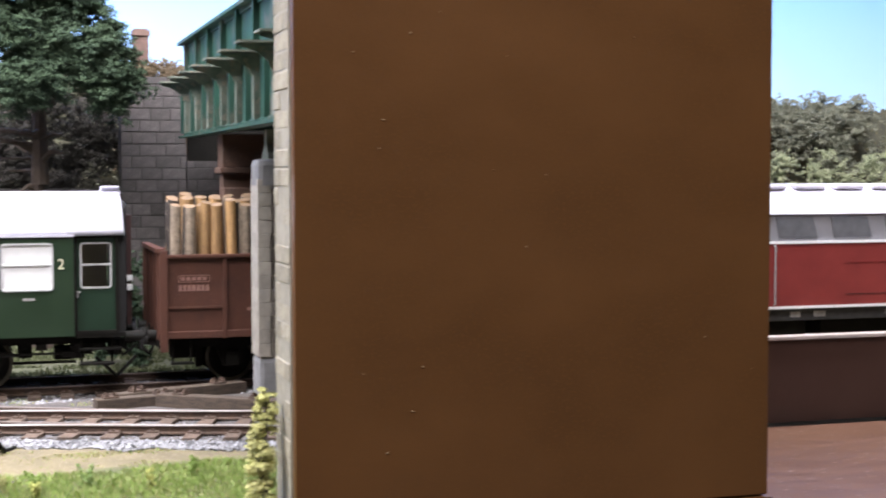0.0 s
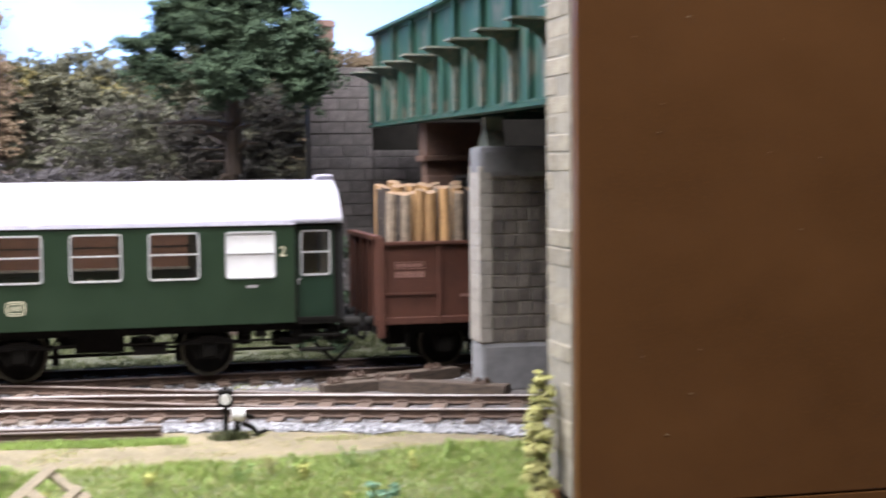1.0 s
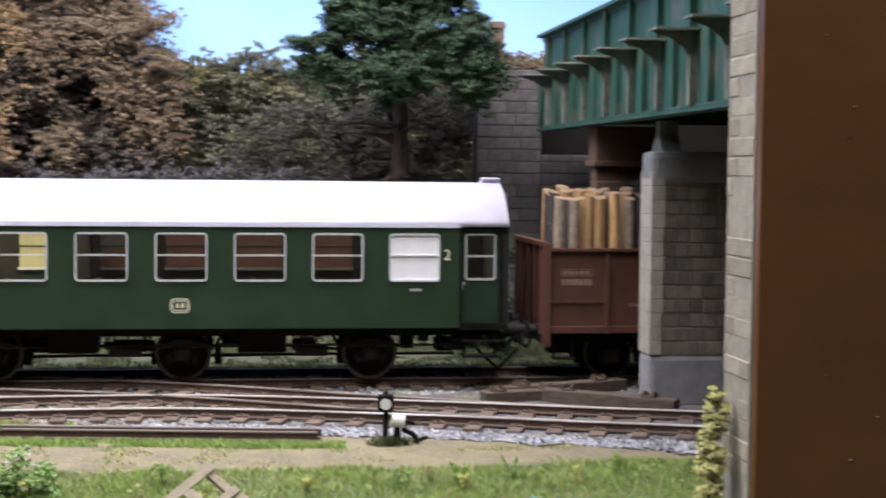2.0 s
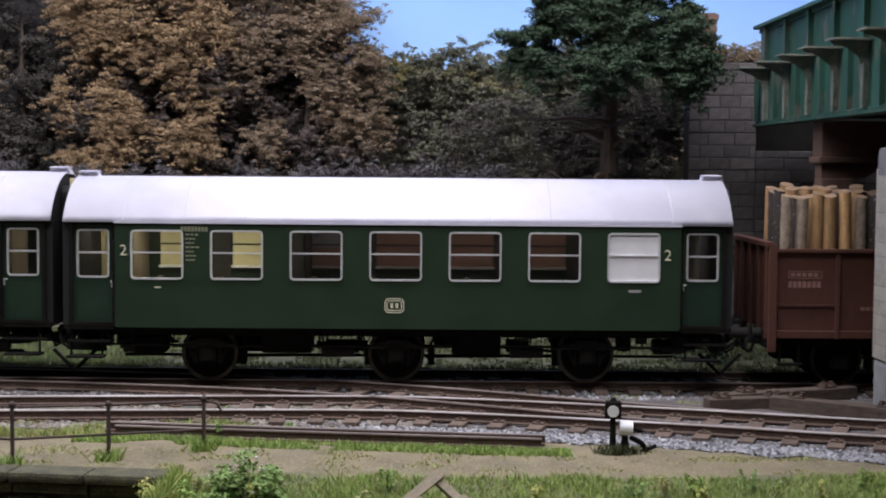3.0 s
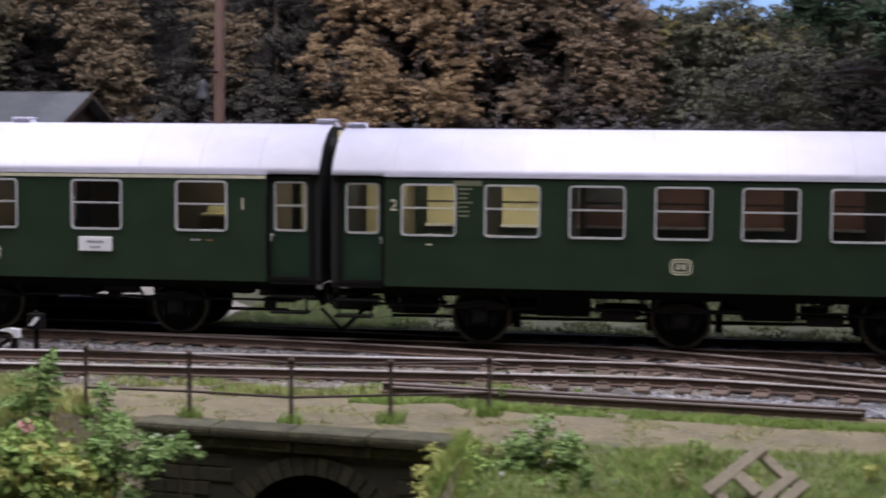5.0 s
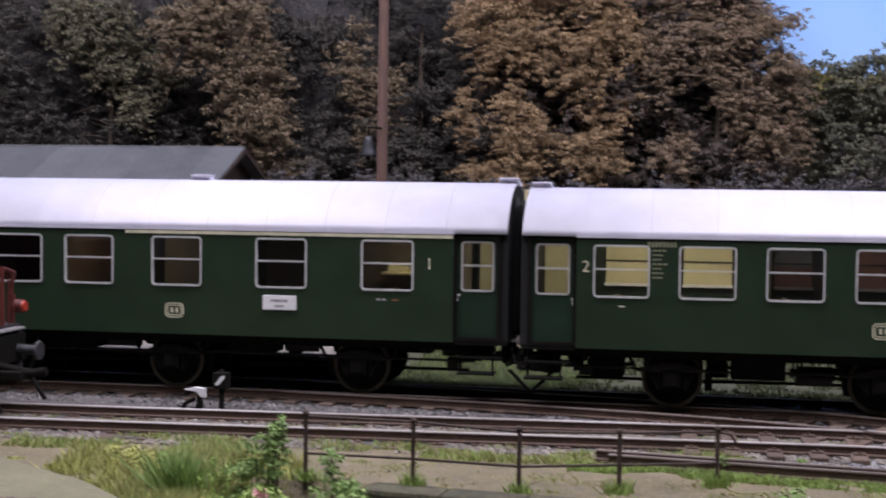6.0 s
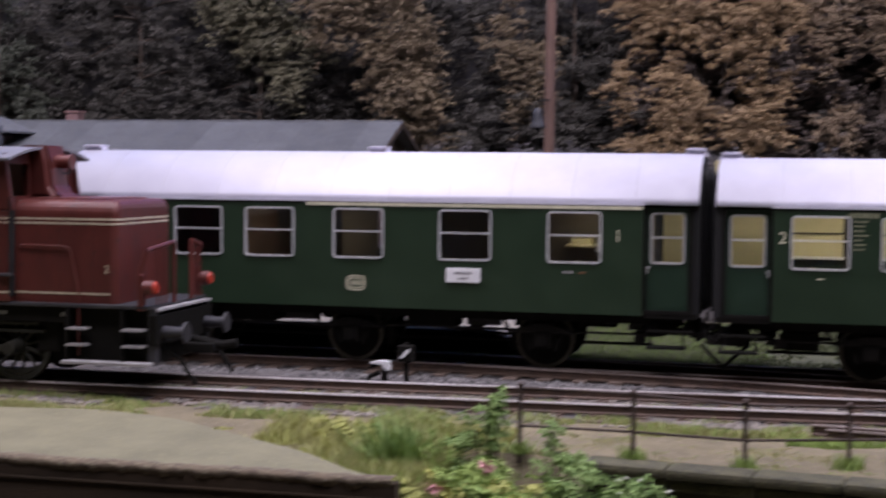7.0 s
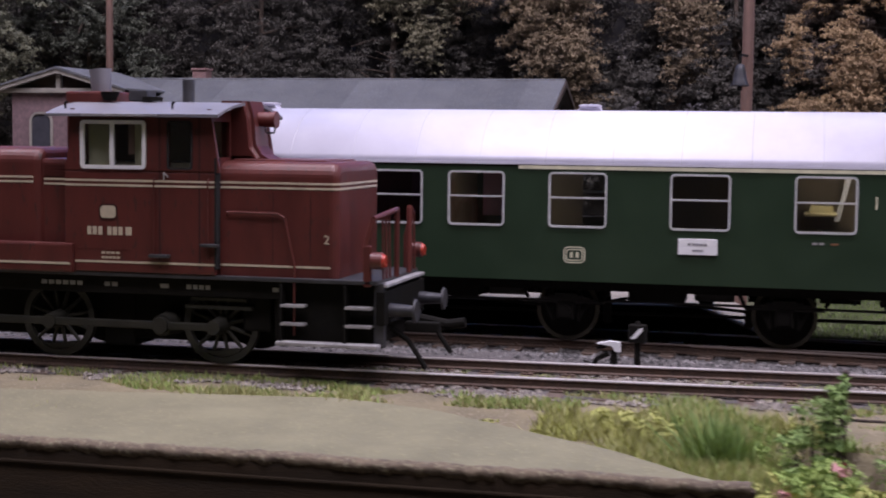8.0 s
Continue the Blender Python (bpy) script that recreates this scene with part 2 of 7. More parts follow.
def ground_height(x, y):
    z = -8.0 + 0.8 * noise.noise((x * 0.02, y * 0.02, 1)) + 0.5 * noise.noise((x * 0.08, y * 0.08, 5))
    da, db = abs(y - curve_y(x, TRACK_A)), abs(y - curve_y(x, TRACK_B))
    d = min(da, db)
    if d < 34:
        z = -8.1 + 0.3 * noise.noise((x * 0.2, y * 0.2, 3)) if d < 26 else z * (d - 26) / 8 - 8.1 * (34 - d) / 8
    if y < -128:
        z -= (-128 - y) * ((0.15 if x < 90 else max(0.07, 0.15 - (x - 90) * 0.0013)) if x > -75 else 0.04)
    if y < -108 and x < -60:
        z -= 1.6 * min(1, (-108 - y) / 14) * min(1, (-60 - x) / 20)
    # the little valley before the culvert
    inx = min(1, max(0, (x + 222) / 26)) * min(1, max(0, (-76 - x) / 10))
    iny = min(1, max(0, (-145.5 + 0.1405 * (-79 - x) - y) / 2.5))
    k = inx * inx * (3 - 2 * inx) * iny
    z -= 62 * k
    if x < -196:
        k2 = min(1, max(0, (-186 - y) / 4)) * min(1, max(0, (-214 - x) / 8))
        z = z * (1 - k2) - 72 * k2
    if y > 170:
        z += (y - 170) * 0.12
    return z


def build_ground():
    xs = np.concatenate([np.arange(-900, -480, 14), np.arange(-480, 304, 4.0)])
    ys = np.concatenate([np.arange(-236, -150, 2.5), np.arange(-150, 100, 4.0), np.arange(100, 320, 12)])
    verts = [(x, y, ground_height(x, y)) for y in ys for x in xs]
    n = len(xs)
    faces = [(j * n + i, j * n + i + 1, (j + 1) * n + i + 1, (j + 1) * n + i) for j in range(len(ys) - 1) for i in range(n - 1)]
    return setting(fast_mesh("ground", verts, faces, EARTH, smooth=True), "brown scenic earth with sandy path and grass patches", "ground")


EARTH = mat("sandy_earth", (0.196, 0.164, 0.096), (0.124, 0.105, 0.062), 14, 0.95, c3=(0.25, 0.205, 0.145), spots=0.3, bump=0.6, fine=1.0, coords="World")
build_ground()


# ---- coaches ----
def wheelset(parent, x, y_mid, radius, spoked=False):
    zc = RAIL + radius
    for s in (-1, 1):
        bm = B()
        y = y_mid + s * 17.5
        rod(bm, (x, y - 1.4, zc), (x, y + 1.4, zc), radius, seg=40)
        rod(bm, (x, y + s * 1.4, zc), (x, y + s * 1.9, zc), radius * 0.80, radius * 0.72, seg=40)
        w = part("wheel", bm, BLACK, parent)
        bm = B()
        o, i = [], []
        for k in range(40):
            a = 2 * math.pi * k / 40
            for lst, r in ((o, radius + 0.05), (i, radius * 0.88)):
                lst.append((x + r * math.cos(a), zc + r * math.sin(a)))
        yf = y + s * 1.55
        vo = [[bm.verts.new((p[0], yy, p[1])) for p in q] for q in (o, i) for yy in (yf, y + s * 0.2)]
        for k in range(40):
            j = (k + 1) % 40
            bm.faces.new((vo[0][k], vo[0][j], vo[2][j], vo[2][k]))
            bm.faces.new((vo[0][j], vo[0][k], vo[1][k], vo[1][j]))
        bmesh.ops.recalc_face_normals(bm, faces=bm.faces)
        part("tyre", bm, TYRE, w, "worn steel tyre")
    bm = B()
    rod(bm, (x, y_mid - 17, zc), (x, y_mid + 17, zc), 1.6, seg=12)
    part("axle", bm, BLACK, parent)


def coach_window(parent, x0, z0, w, h, pane, bar=0.46, name="window"):
    bm = ring(B(), x0, x0 + w, z0, z0 + h, 1.8, 0.74, -0.4, 1.2)
    box(bm, x0 + 0.7, x0 + w - 0.7, -0.25, 0.8, z0 + h * (1 - bar) - 0.32, z0 + h * (1 - bar) + 0.32)
    fr = part(name, bm, ALU, parent, "bright aluminium window frame")
    bm = box(B(), x0 + 0.8, x0 + w - 0.8, 0.2, 0.6, z0 + 0.8, z0 + h - 0.8)
    p = part("pane", bm, pane, fr)
    p.visible_shadow = False
    return fr


def roof_profile(half, z_edge, rise, seg=22, thick=0.0):
    r = (half * half + rise * rise) / (2 * rise)
    a = math.asin(min(1, half / r))
    return [(half + (r - thick) * math.sin(-a + 2 * a * k / seg), z_edge + rise - r + (r - thick) * math.cos(-a + 2 * a * k / seg)) for k in range(seg + 1)]


def roof_vent(t, x, top):
    """A flat ventilator with sloping ends on the crown of the roof."""
    bm = extrude(B(), [(x - 5.2, top - 1.1), (x + 5.2, top - 1.1), (x + 3.2, top + 2.3), (x - 3.2, top + 2.3)], "y", 30, 36)
    box(bm, x - 4.0, x + 4.0, 28.5, 37.5, top + 1.5, top + 2.1, 0.2)
    part("roof_vent", bm, ROOF, t, "flat pale roof vent with sloping ends")


def coach(name, label, x_left, side_y, length, win_x, door_w, frosted, first_class, rise):
    """A three-axle passenger coach; its near side is at side_y and it runs along x."""
    W, WT, WB, ZB, ZT = 66.0, 61.2, 40.5, 20.5, 64.2
    t = thing(name, label, "passenger coach", x_left, side_y, 0, group="coaches of the train")
    d0, d1 = door_w, length - door_w
    holes = [(x - x_left, x - x_left + 21.9, WB, WT) for x in win_x]
    # near and far walls, with real openings
    bm = disc_rounded_panel(B(), d0, d1, ZB, ZT, [(a + 0.6, b - 0.6, c + 0.6, d - 0.6) for a, b, c, d in holes], 0, 1.4)
    part("side_wall", bm, GREEN, t)
    bm = disc_rounded_panel(B(), d0, d1, ZB, ZT, [(a + 0.7, b - 0.7, c + 0.7, d - 0.7) for a, b, c, d in holes], W - 1.4, W)
    part("side_wall", bm, GREEN, t)
    bm = box(B(), d0, d1, -0.25, 0.2, ZT - 1.1, ZT - 0.1)
    part("gutter", bm, BLACK, t)
    if first_class:
        bm = box(B(), first_class[0] - x_left, first_class[1] - x_left, -0.35, 0.1, ZT - 2.0, ZT - 0.7)
        part("class_stripe", bm, LETTER, t, "pale yellow first class stripe")
    bm = box(B(), d0, d1, 1.4, W - 1.4, ZB, ZB + 2)
    part("floor", bm, SEAT, t)
    for i, (a, b, c, d) in enumerate(holes):
        if i in frosted:
            coach_window(t, a, c, b - a, d - c, WHITE)
        else:
            coach_window(t, a, c, b - a, d - c, GLASS)
        bm = ring(B(), a, b, c, d, 2.0, 1.05, W - 1.2, W + 0.45)
        box(bm, a + 0.9, b - 0.9, W - 0.8, W + 0.3, c + (d - c) * 0.54 - 0.45, c + (d - c) * 0.54 + 0.45)
        part("far_window", bm, ALU, t, "aluminium window frame")
    # entrance ends: recessed doors, corner posts
    for side, e0, e1 in (("a", 0.0, d0), ("b", d1, length)):
        for y0, y1, yd, fs in ((2.6, 3.8, 2.6, -1), (W - 3.8, W - 2.6, W - 2.6, 1)):
            dx0, dx1 = (e0 + 3.0, e1) if side == "a" else (e0, e1 - 3.0)
            wx0, wx1 = (dx0 + dx1) / 2 - 6.8, (dx0 + dx1) / 2 + 6.8
            bm = disc_rounded_panel(B(), dx0 + 0.6, dx1 - 0.6, ZB + 1.6, ZT + 0.6, [(wx0 + 0.6, wx1 - 0.6, WB + 1.0, WT - 0.6)], y0, y1)
            dr = part("door", bm, GREEN_DARK, t, "recessed dark green entrance door")
            if fs < 0:
                bm = ring(B(), wx0, wx1, WB + 0.4, WT, 1.7, 0.78, y0 - 0.4, y1)
                box(bm, wx0 + 0.8, wx1 - 0.8, y0 - 0.25, y1, 51.0, 51.8)
                part("door_window", bm, ALU, dr, "aluminium door window frame")
                part("door_frame", ring(B(), dx0 - 0.2, dx1 + 0.2, ZB + 0.6, ZT + 0.4, 0.3, 1.5, y0 - 1.8, y0 - 0.1), BLACK, t, "black door surround")
                bm = box(B(), wx0 + 0.7, wx1 - 0.7, y0 + 0.3, y0 + 0.6, WB + 1.1, WT - 0.7)
                part("pane", bm, GLASS, dr).visible_shadow = False
                hx = dx1 - 1.6 if side == "a" else dx0 + 1.6
                bm = rod(B(), (hx, y0 - 0.5, 37.0), (hx, y0 - 0.5, 40.0), 0.35, seg=6)
                rod(bm, (hx - 0.6, y0 - 0.6, 39.2), (hx + 1.2, y0 - 0.6, 39.6), 0.4, seg=6)
                part("handle", bm, ALU, dr, "small bright door handle")
                rail_x = e1 - 0.4 if side == "a" else e0 + 0.4
                bm = tube(B(), [(rail_x, 0.4, 26), (rail_x, -0.6, 27), (rail_x, -0.6, 56), (rail_x, 0.4, 57)], 0.3, 6)
                part("grab_rail", bm, BLACK, t)
        ex = e0 if side == "a" else e1 - 3.0
        bm = box(B(), ex, ex + 3.0, 2.2, W - 2.2, ZB, ZT - 0.2)
        extrude(bm, [(y, z) for y, z in roof_profile(W / 2, ZT, rise - 0.4, 16)], "x", ex + 0.3, ex + 2.7)
        part("end_wall", bm, RUBBER, t, "black end wall")
        bm = box(B(), e0 + 0.5, e1 - 0.5, 1.0, W - 1.0, ZB - 1.0, ZB + 1.0)
        part("vestibule_floor", bm, BLACK, t)
        bx0 = -2.2 if side == "a" else length + 0.1
        bm = B()
        for k in range(4):
            extrude(bm, rrect(18 + 0.8 * (k % 2), 48 - 0.8 * (k % 2), ZB + 1, 79 - 0.8 * (k % 2), 5), "x", bx0 + 0.52 * k, bx0 + 0.52 * k + 0.5)
        part("gangway_bellows", bm, RUBBER, t, "black rubber gangway bellows")
        roof_vent(t, 4.4 if side == "a" else length - 4.0, ZT + rise)
        # steps
        sx0, sx1 = (e0 + 2, e1 - 2)
        for k, (zz, out) in enumerate(((14.0, 1.0), (7.6, -1.0))):
            bm = box(B(), sx0, sx1 - 3 * k, out, out + 7, zz, zz + 0.9)
            part("step", bm, BLACK, t)
        for xx in (sx0 + 1, sx1 - 4):
            part("step_bracket", tube(B(), [(xx, 3.4, 20), (xx, 3.4, 7.8)], 0.5, 6), BLACK, t)
        for s in (14, 52):
            ox = -1 if side == "a" else 1
            end = e0 if side == "a" else e1
            part("buffer", rod(B(), (end, s, 16), (end + ox * 1.2, s, 16), 2.0, seg=12), BLACK, t)
    # roof shell with ends and panel seams
    prof = roof_profile(W / 2, ZT, rise, 26)
    bm = extrude(B(), prof, "x", 0.4, length - 0.4)
    for f in bm.faces:
        f.smooth = abs(f.normal.x) < 0.5
    part("roof", bm, ROOF, t, "bright silver arched roof")
    n_seam = 11
    pr2 = roof_profile(W / 2, ZT, rise + 0.02, 26)
    for k in range(1, n_seam):
        x = length * k / n_seam
        bm = extrude(B(), [(y, z + 0.012) for y, z in pr2], "x", x - 0.1, x + 0.1)
        part("roof_seam", bm, ROOF_SEAM, t)
    bm = box(B(), d0 - 0.3, d1 + 0.3, -0.45, 0.3, ZT - 0.4, ZT + 0.5)
    part("rain_strip", bm, ROOF, t)
    return t


def coach_underside(t, length, axles, W=66.0, guards=True):
    part("sole_bar", box(B(), 6, length - 6, 8, 11, 16.4, 20.3), BLACK, t)
    part("sole_bar", box(B(), 6, length - 6, W - 11, W - 8, 16.4, 20.3), BLACK, t)
    part("centre_beam", box(B(), 20, length - 20, 20, W - 20, 17.0, 20.3), BLACK, t)
    for x in axles:
        wheelset(t, x, W / 2, 12.0)
        for y, s in ((8.5, -1), (W - 8.5, 1)):
            bm = box(B(), x - 3.6, x + 3.6, y - 2.2, y + 2.2, 5.2, 12.0, 0.8)
            rod(bm, (x, y + s * 2, 8.5), (x, y + s * 3.2, 8.5), 2.3, seg=14)
            part("axle_box", bm, BLACK, t)
            bm = B()
            for k in range(5):
                h = 14.5 - 2.6 * k
                box(bm, x - h, x + h, y - 1.6, y + 1.6, 11.4 + 0.75 * k, 12.0 + 0.75 * k)
            part("leaf_spring", bm, UNDER, t)
            bm = B()
            for k in (-1, 1):
                tube(bm, [(x + k * 5, y, 19.5), (x + k * 5, y, 4.5), (x + k * 9, y, 13)], 0.8, 6)
                tube(bm, [(x + k * 14.5, y, 13), (x + k * 17.5, y, 19)], 0.7, 6)
            part("axle_guard", bm, BLACK, t)
    gaps = [((a + b) / 2, b - a) for a, b in zip(axles, axles[1:])]
    for i, (x, g) in enumerate(gaps):
        part("battery_box", box(B(), x - 17, x + 4, 9, 24, 9.0 if guards else 12.5, 18.5, 0.6), BLACK, t)
        part("air_tank", rod(B(), (x + 8, 14, 9.6 if guards else 16.0), (x + 22, 14, 9.6 if guards else 16.0), 2.8, seg=16), UNDER, t)
        part("brake_shoe", box(B(), x - 27, x - 24, 14, 18, 3.5, 12, 0.5), BLACK, t)
        part("brake_shoe", box(B(), x + 26, x + 29, 14, 18, 3.5, 12, 0.5), BLACK, t)
        bm = tube(B(), [(x - 30, 12, 11), (x - 18, 12, 13.5), (x + 28, 12, 10)], 0.6, 6)
        tube(bm, [(x - 28, 22, 6), (x + 28, 22, 6.8)], 0.5, 6)
        part("brake_rod", bm, BLACK, t)
    rnd = random.Random(int(length * 7 + axles[0]))
    x = 8.0
    while x < length - 16:
        w = rnd.uniform(5, 15)
        z0 = rnd.uniform(7.5, 9.5) if guards else rnd.uniform(12, 14)
        y0 = rnd.uniform(12, 26)
        part("underframe_box", box(B(), x, x + w, y0, y0 + rnd.uniform(5, 14), z0, z0 + rnd.uniform(2.5, 7.5), 0.5), BLACK, t)
        x += w + rnd.uniform(6, 16)
    bm = tube(B(), [(14, 9.5, 12.4), (length * 0.3, 9.5, 11.8), (length * 0.6, 9.5, 12.6), (length - 14, 9.5, 12.0)], 0.5, 6)
    tube(bm, [(20, 30, 5.4), (length - 20, 30, 5.8)], 0.7, 6)
    part("brake_pipe", bm, UNDER, t)
    for k in range(30 if guards else 12):
        xa, ya = rnd.uniform(18, length - 18), rnd.uniform(9, 30)
        za = rnd.uniform(10.5, 15.0) if guards else rnd.uniform(13.5, 16)
        bm = box(B(), xa - rnd.uniform(0.8, 3), xa + rnd.uniform(0.8, 3), ya, ya + 2.5, za, za + rnd.uniform(1.0, 3.0), 0.2)
        rod(bm, (xa, ya + 1, za - rnd.uniform(0, 3)), (xa, ya + 1, 17.5), 0.5, seg=6)
        part("hanger", bm, BLACK if k % 2 else UNDER, t)
    for e, s in ((0, 1), (length, -1)):
        if guards:
            bm = tube(B(), [(e + s * -4.6, 5, 10.5), (e + s * 4.0, 5, 1.8), (e + s * 13, 5, 10.5)], 0.75, 6)
            part("rail_guard", bm, BLACK, t, "thin black v-shaped bracket")
        for k in range(13):
            xa = e + s * rnd.uniform(-1, 26)
            za, ya = rnd.uniform(8.0, 14), rnd.uniform(8, 40)
            part("brake_gear", box(B(), xa - rnd.uniform(1.5, 4.5), xa + rnd.uniform(1.5, 4.5), ya, ya + 6, za, za + rnd.uniform(2, 5.5), 0.4), UNDER, t)
        bm = tube(B(), [(e + s * 3, 11, 17), (e + s * 1, 9, 10.5), (e - s * 2.4, 10, 12.5), (e - s * 4, 12, 16)], 0.55, 6)
        part("brake_hose", bm, BLACK, t)
        bm = rod(B(), (e, 33, 14), (e - s * 7, 33, 14), 1.2, seg=8)
        tube(bm, [(e, 28, 16), (e - s * 3, 27, 10), (e - s * 7, 28, 13)], 0.7, 6)
        part("coupling", bm, BLACK, t)


def seat_bench(t, x, y0, y1, facing):
    bm = box(B(), x - 5, x + 5, y0, y1, 23, 32, 0.8)
    box(bm, x - 5 if facing > 0 else x + 2.5, x - 2.5 if facing > 0 else x + 5, y0, y1, 30, 40.5, 0.8)
    part("seat", bm, SEAT, t)


WIN_A = [-120.5 + 33.0 * k for k in range(7)]
c1 = coach("passenger_coach", "dark green three-axle second class coach with silver roof", -149, 0, 279, WIN_A, 22.0, (6,), None, 18.9)
AX1 = [149 - 89.7, 149 - 10.4, 149 + 70.3]
coach_underside(c1, 279, AX1)
WIN_B = [-407.0, -375.0, -343.2, -304.6, -259.6, -215.1]
c2 = coach("passenger_coach", "dark green three-axle coach with yellow first class stripe", -432, 7, 277, WIN_B, 22.0, (), (-316, -177.2), 20.5)
roof_vent(c2, 138.0, 84.7)
coach_underside(c2, 277, [432 - 375, 432 - 298.6, 432 - 217.6], guards=False)


# ---- backdrop, walls and boards ----
def backdrop_material():
    """A painted sky that pales towards the horizon."""
    m, t, b = nodes_of("painted_sky")
    g = t.nodes.new("ShaderNodeNewGeometry")
    s = t.nodes.new("ShaderNodeSeparateXYZ")
    r = t.nodes.new("ShaderNodeMapRange")
    r.inputs["From Min"].default_value, r.inputs["From Max"].default_value = 0.12, 0.26
    ramp = t.nodes.new("ShaderNodeValToRGB")
    ramp.color_ramp.elements[0].color, ramp.color_ramp.elements[1].color = (0.43, 0.65, 0.95, 1), (0.125, 0.325, 0.84, 1)
    n = t.nodes.new("ShaderNodeTexNoise")
    n.inputs["Scale"].default_value = 6
    mx = t.nodes.new("ShaderNodeMix")
    mx.data_type = "RGBA"
    mr = t.nodes.new("ShaderNodeMapRange")
    mr.inputs["From Min"].default_value, mr.inputs["From Max"].default_value, mr.inputs["To Max"].default_value = 0.5, 0.75, 0.25
    t.links.new(g.outputs["Position"], s.inputs[0])
    t.links.new(g.outputs["Position"], n.inputs["Vector"])
    t.links.new(s.outputs["Z"], r.inputs["Value"])
    t.links.new(r.outputs[0], ramp.inputs[0])
    t.links.new(n.outputs["Fac"], mr.inputs["Value"])
    t.links.new(mr.outputs[0], mx.inputs["Factor"])
    t.links.new(ramp.outputs[0], mx.inputs["A"])
    mx.inputs["B"].default_value = (0.60, 0.76, 0.95, 1)
    t.links.new(mx.outputs["Result"], b.inputs["Base Color"])
    b.inputs["Roughness"].default_value = 0.9
    return m


SKY = backdrop_material()
bm = box(B(), -1100, 1150, 330, 334, -60, 420)
setting(part("backdrop", bm, SKY), "painted pale blue sky backdrop board", "backdrop")


def stone_wall(name, label, x0, x1, y0, y1, z0, z1, course, lengths, face, stone, mortar, top=None, seed=3, proud=0.6):
    """A wall of ashlar blocks: the core is mortar, the stones stand on one face ('front': -y, or 'left': -x)."""
    bm = box(B(), x0, x1, y0, y1, z0, z1)
    core = part(name, bm, mortar)
    setting(core, label, "wall")
    rnd = random.Random(seed)
    shared = {}
    z = z0
    row = 0
    while z < z1 - 0.5:
        h = min(course, z1 - z)
        a0, a1 = (x0, x1) if face == "front" else (y0, y1)
        a = a0 - (lengths * 0.5 if row % 2 else 0)
        while a < a1:
            w = lengths * rnd.uniform(0.8, 1.2)
            b0, b1 = max(a, a0), min(a + w, a1)
            a += w
            if b1 - b0 < 1.0:
                continue
            key = (round((b1 - b0) * 2) / 2, round(h, 1))
            if key not in shared:
                bb = box(B(), 0, b1 - b0 - 0.45, -proud, 0.6, 0, h - 0.45)
                fr = [e for e in bb.edges if all(v.co.y < -0.1 for v in e.verts)]
                bmesh.ops.bevel(bb, geom=fr, offset=0.3, segments=1, affect="EDGES")
                bb.transform(Matrix.Scale(MM, 4))
                me = bpy.data.meshes.new("stone")
                bb.to_mesh(me)
                bb.free()
                me.materials.append(stone)
                shared[key] = me
            ob = new("stone", shared[key])
            ob.parent = core
            dp = rnd.uniform(-0.25, 0.25)
            if face == "front":
                ob.matrix_basis = pose((b0 + 0.2) * MM, (y0 + dp) * MM, (z + 0.2) * MM)
            else:
                ob.matrix_basis = pose((x0 + dp) * MM, (b1 - 0.2) * MM, (z + 0.2) * MM, 0, 0, -90)
        z += h
        row += 1
    return core


# the brown end board in front of the partition, and the stone wall it hides
bm = box(B(), 157.4, 311, -239, -235, -11.6, 330, 0.4)
setting(part("end_board", bm, BOARD), "plain brown painted hardboard end panel", "panel")
rnd = random.Random(8)
for _ in range(16):
    bm = B()
    bmesh.ops.create_icosphere(bm, subdivisions=1, radius=0.5 * rnd.uniform(0.5, 1.0), matrix=Matrix.Diagonal((rnd.uniform(0.8, 1.8), 0.4, 0.6, 1)))
    ob = part("paint_fleck", bm, mat("chipped_paint", (0.30, 0.20, 0.11), None, 3, 0.7) if _ == 0 else bpy.data.materials["chipped_paint"])
    ob.matrix_world = pose(rnd.uniform(165, 305) * MM, -239.1 * MM, rnd.uniform(0, 140) * MM)
    tagged(ob, "tiny pale chip in the brown panel paint", "paint chip", "chips in the panel")
bm = box(B(), 150, 1150, -241, -40, -34, -29.5)
setting(part("table_top", bm, TABLE), "worn scratched reddish brown table top", "table")
bm = box(B(), 156, 312, -240, -40, -29.4, -12.2)
setting(part("plinth", bm, BOARD), "dark brown plinth under the end panel", "plinth")
bm = box(B(), 307, 311, -234.8, 326, -29.4, 330)
setting(part("partition", bm, BOARD), "brown partition between the two scenes", "panel")
bm = box(B(), 160, 306.5, -211, -207, -9, 330)
setting(part("partition_back", bm, FASCIA), "dark back of the end panel", "panel")

stone_wall("wall_end", "pale grey ashlar pier at the end of the bridge", 157.0, 160.5, -234.6, -212, -9.5, 300, 5.7, 22, "left", STONE, MORTAR, seed=5, proud=0.12)
stone_wall("wall_abutment", "tall sooty ashlar bridge abutment", 145, 182, 199, 214, -8, 146, 6.8, 13, "front", STONE_DARK, MORTAR_DARK, seed=7, proud=0.35)
stone_wall("wall_retaining", "low sooty stone retaining wall behind the railway", -300, 145, 215, 222, -8, 82, 6.8, 13, "front", STONE_DARK, MORTAR_DARK, seed=9, proud=0.35)
stone_wall("wall_under_bridge", "sooty ashlar wall under the bridge", 182.2, 306, 199.4, 214, -8, 98, 6.8, 13, "front", STONE_DARK, MORTAR_DARK, seed=11, proud=0.35)


# black board added so the gap under the girder looks shaded
bm = box(B(), 186, 306, 222, 226, -8, 140)
setting(part("bridge_shade_board", bm, BLACK), "black board added for the shade under the bridge", "panel")

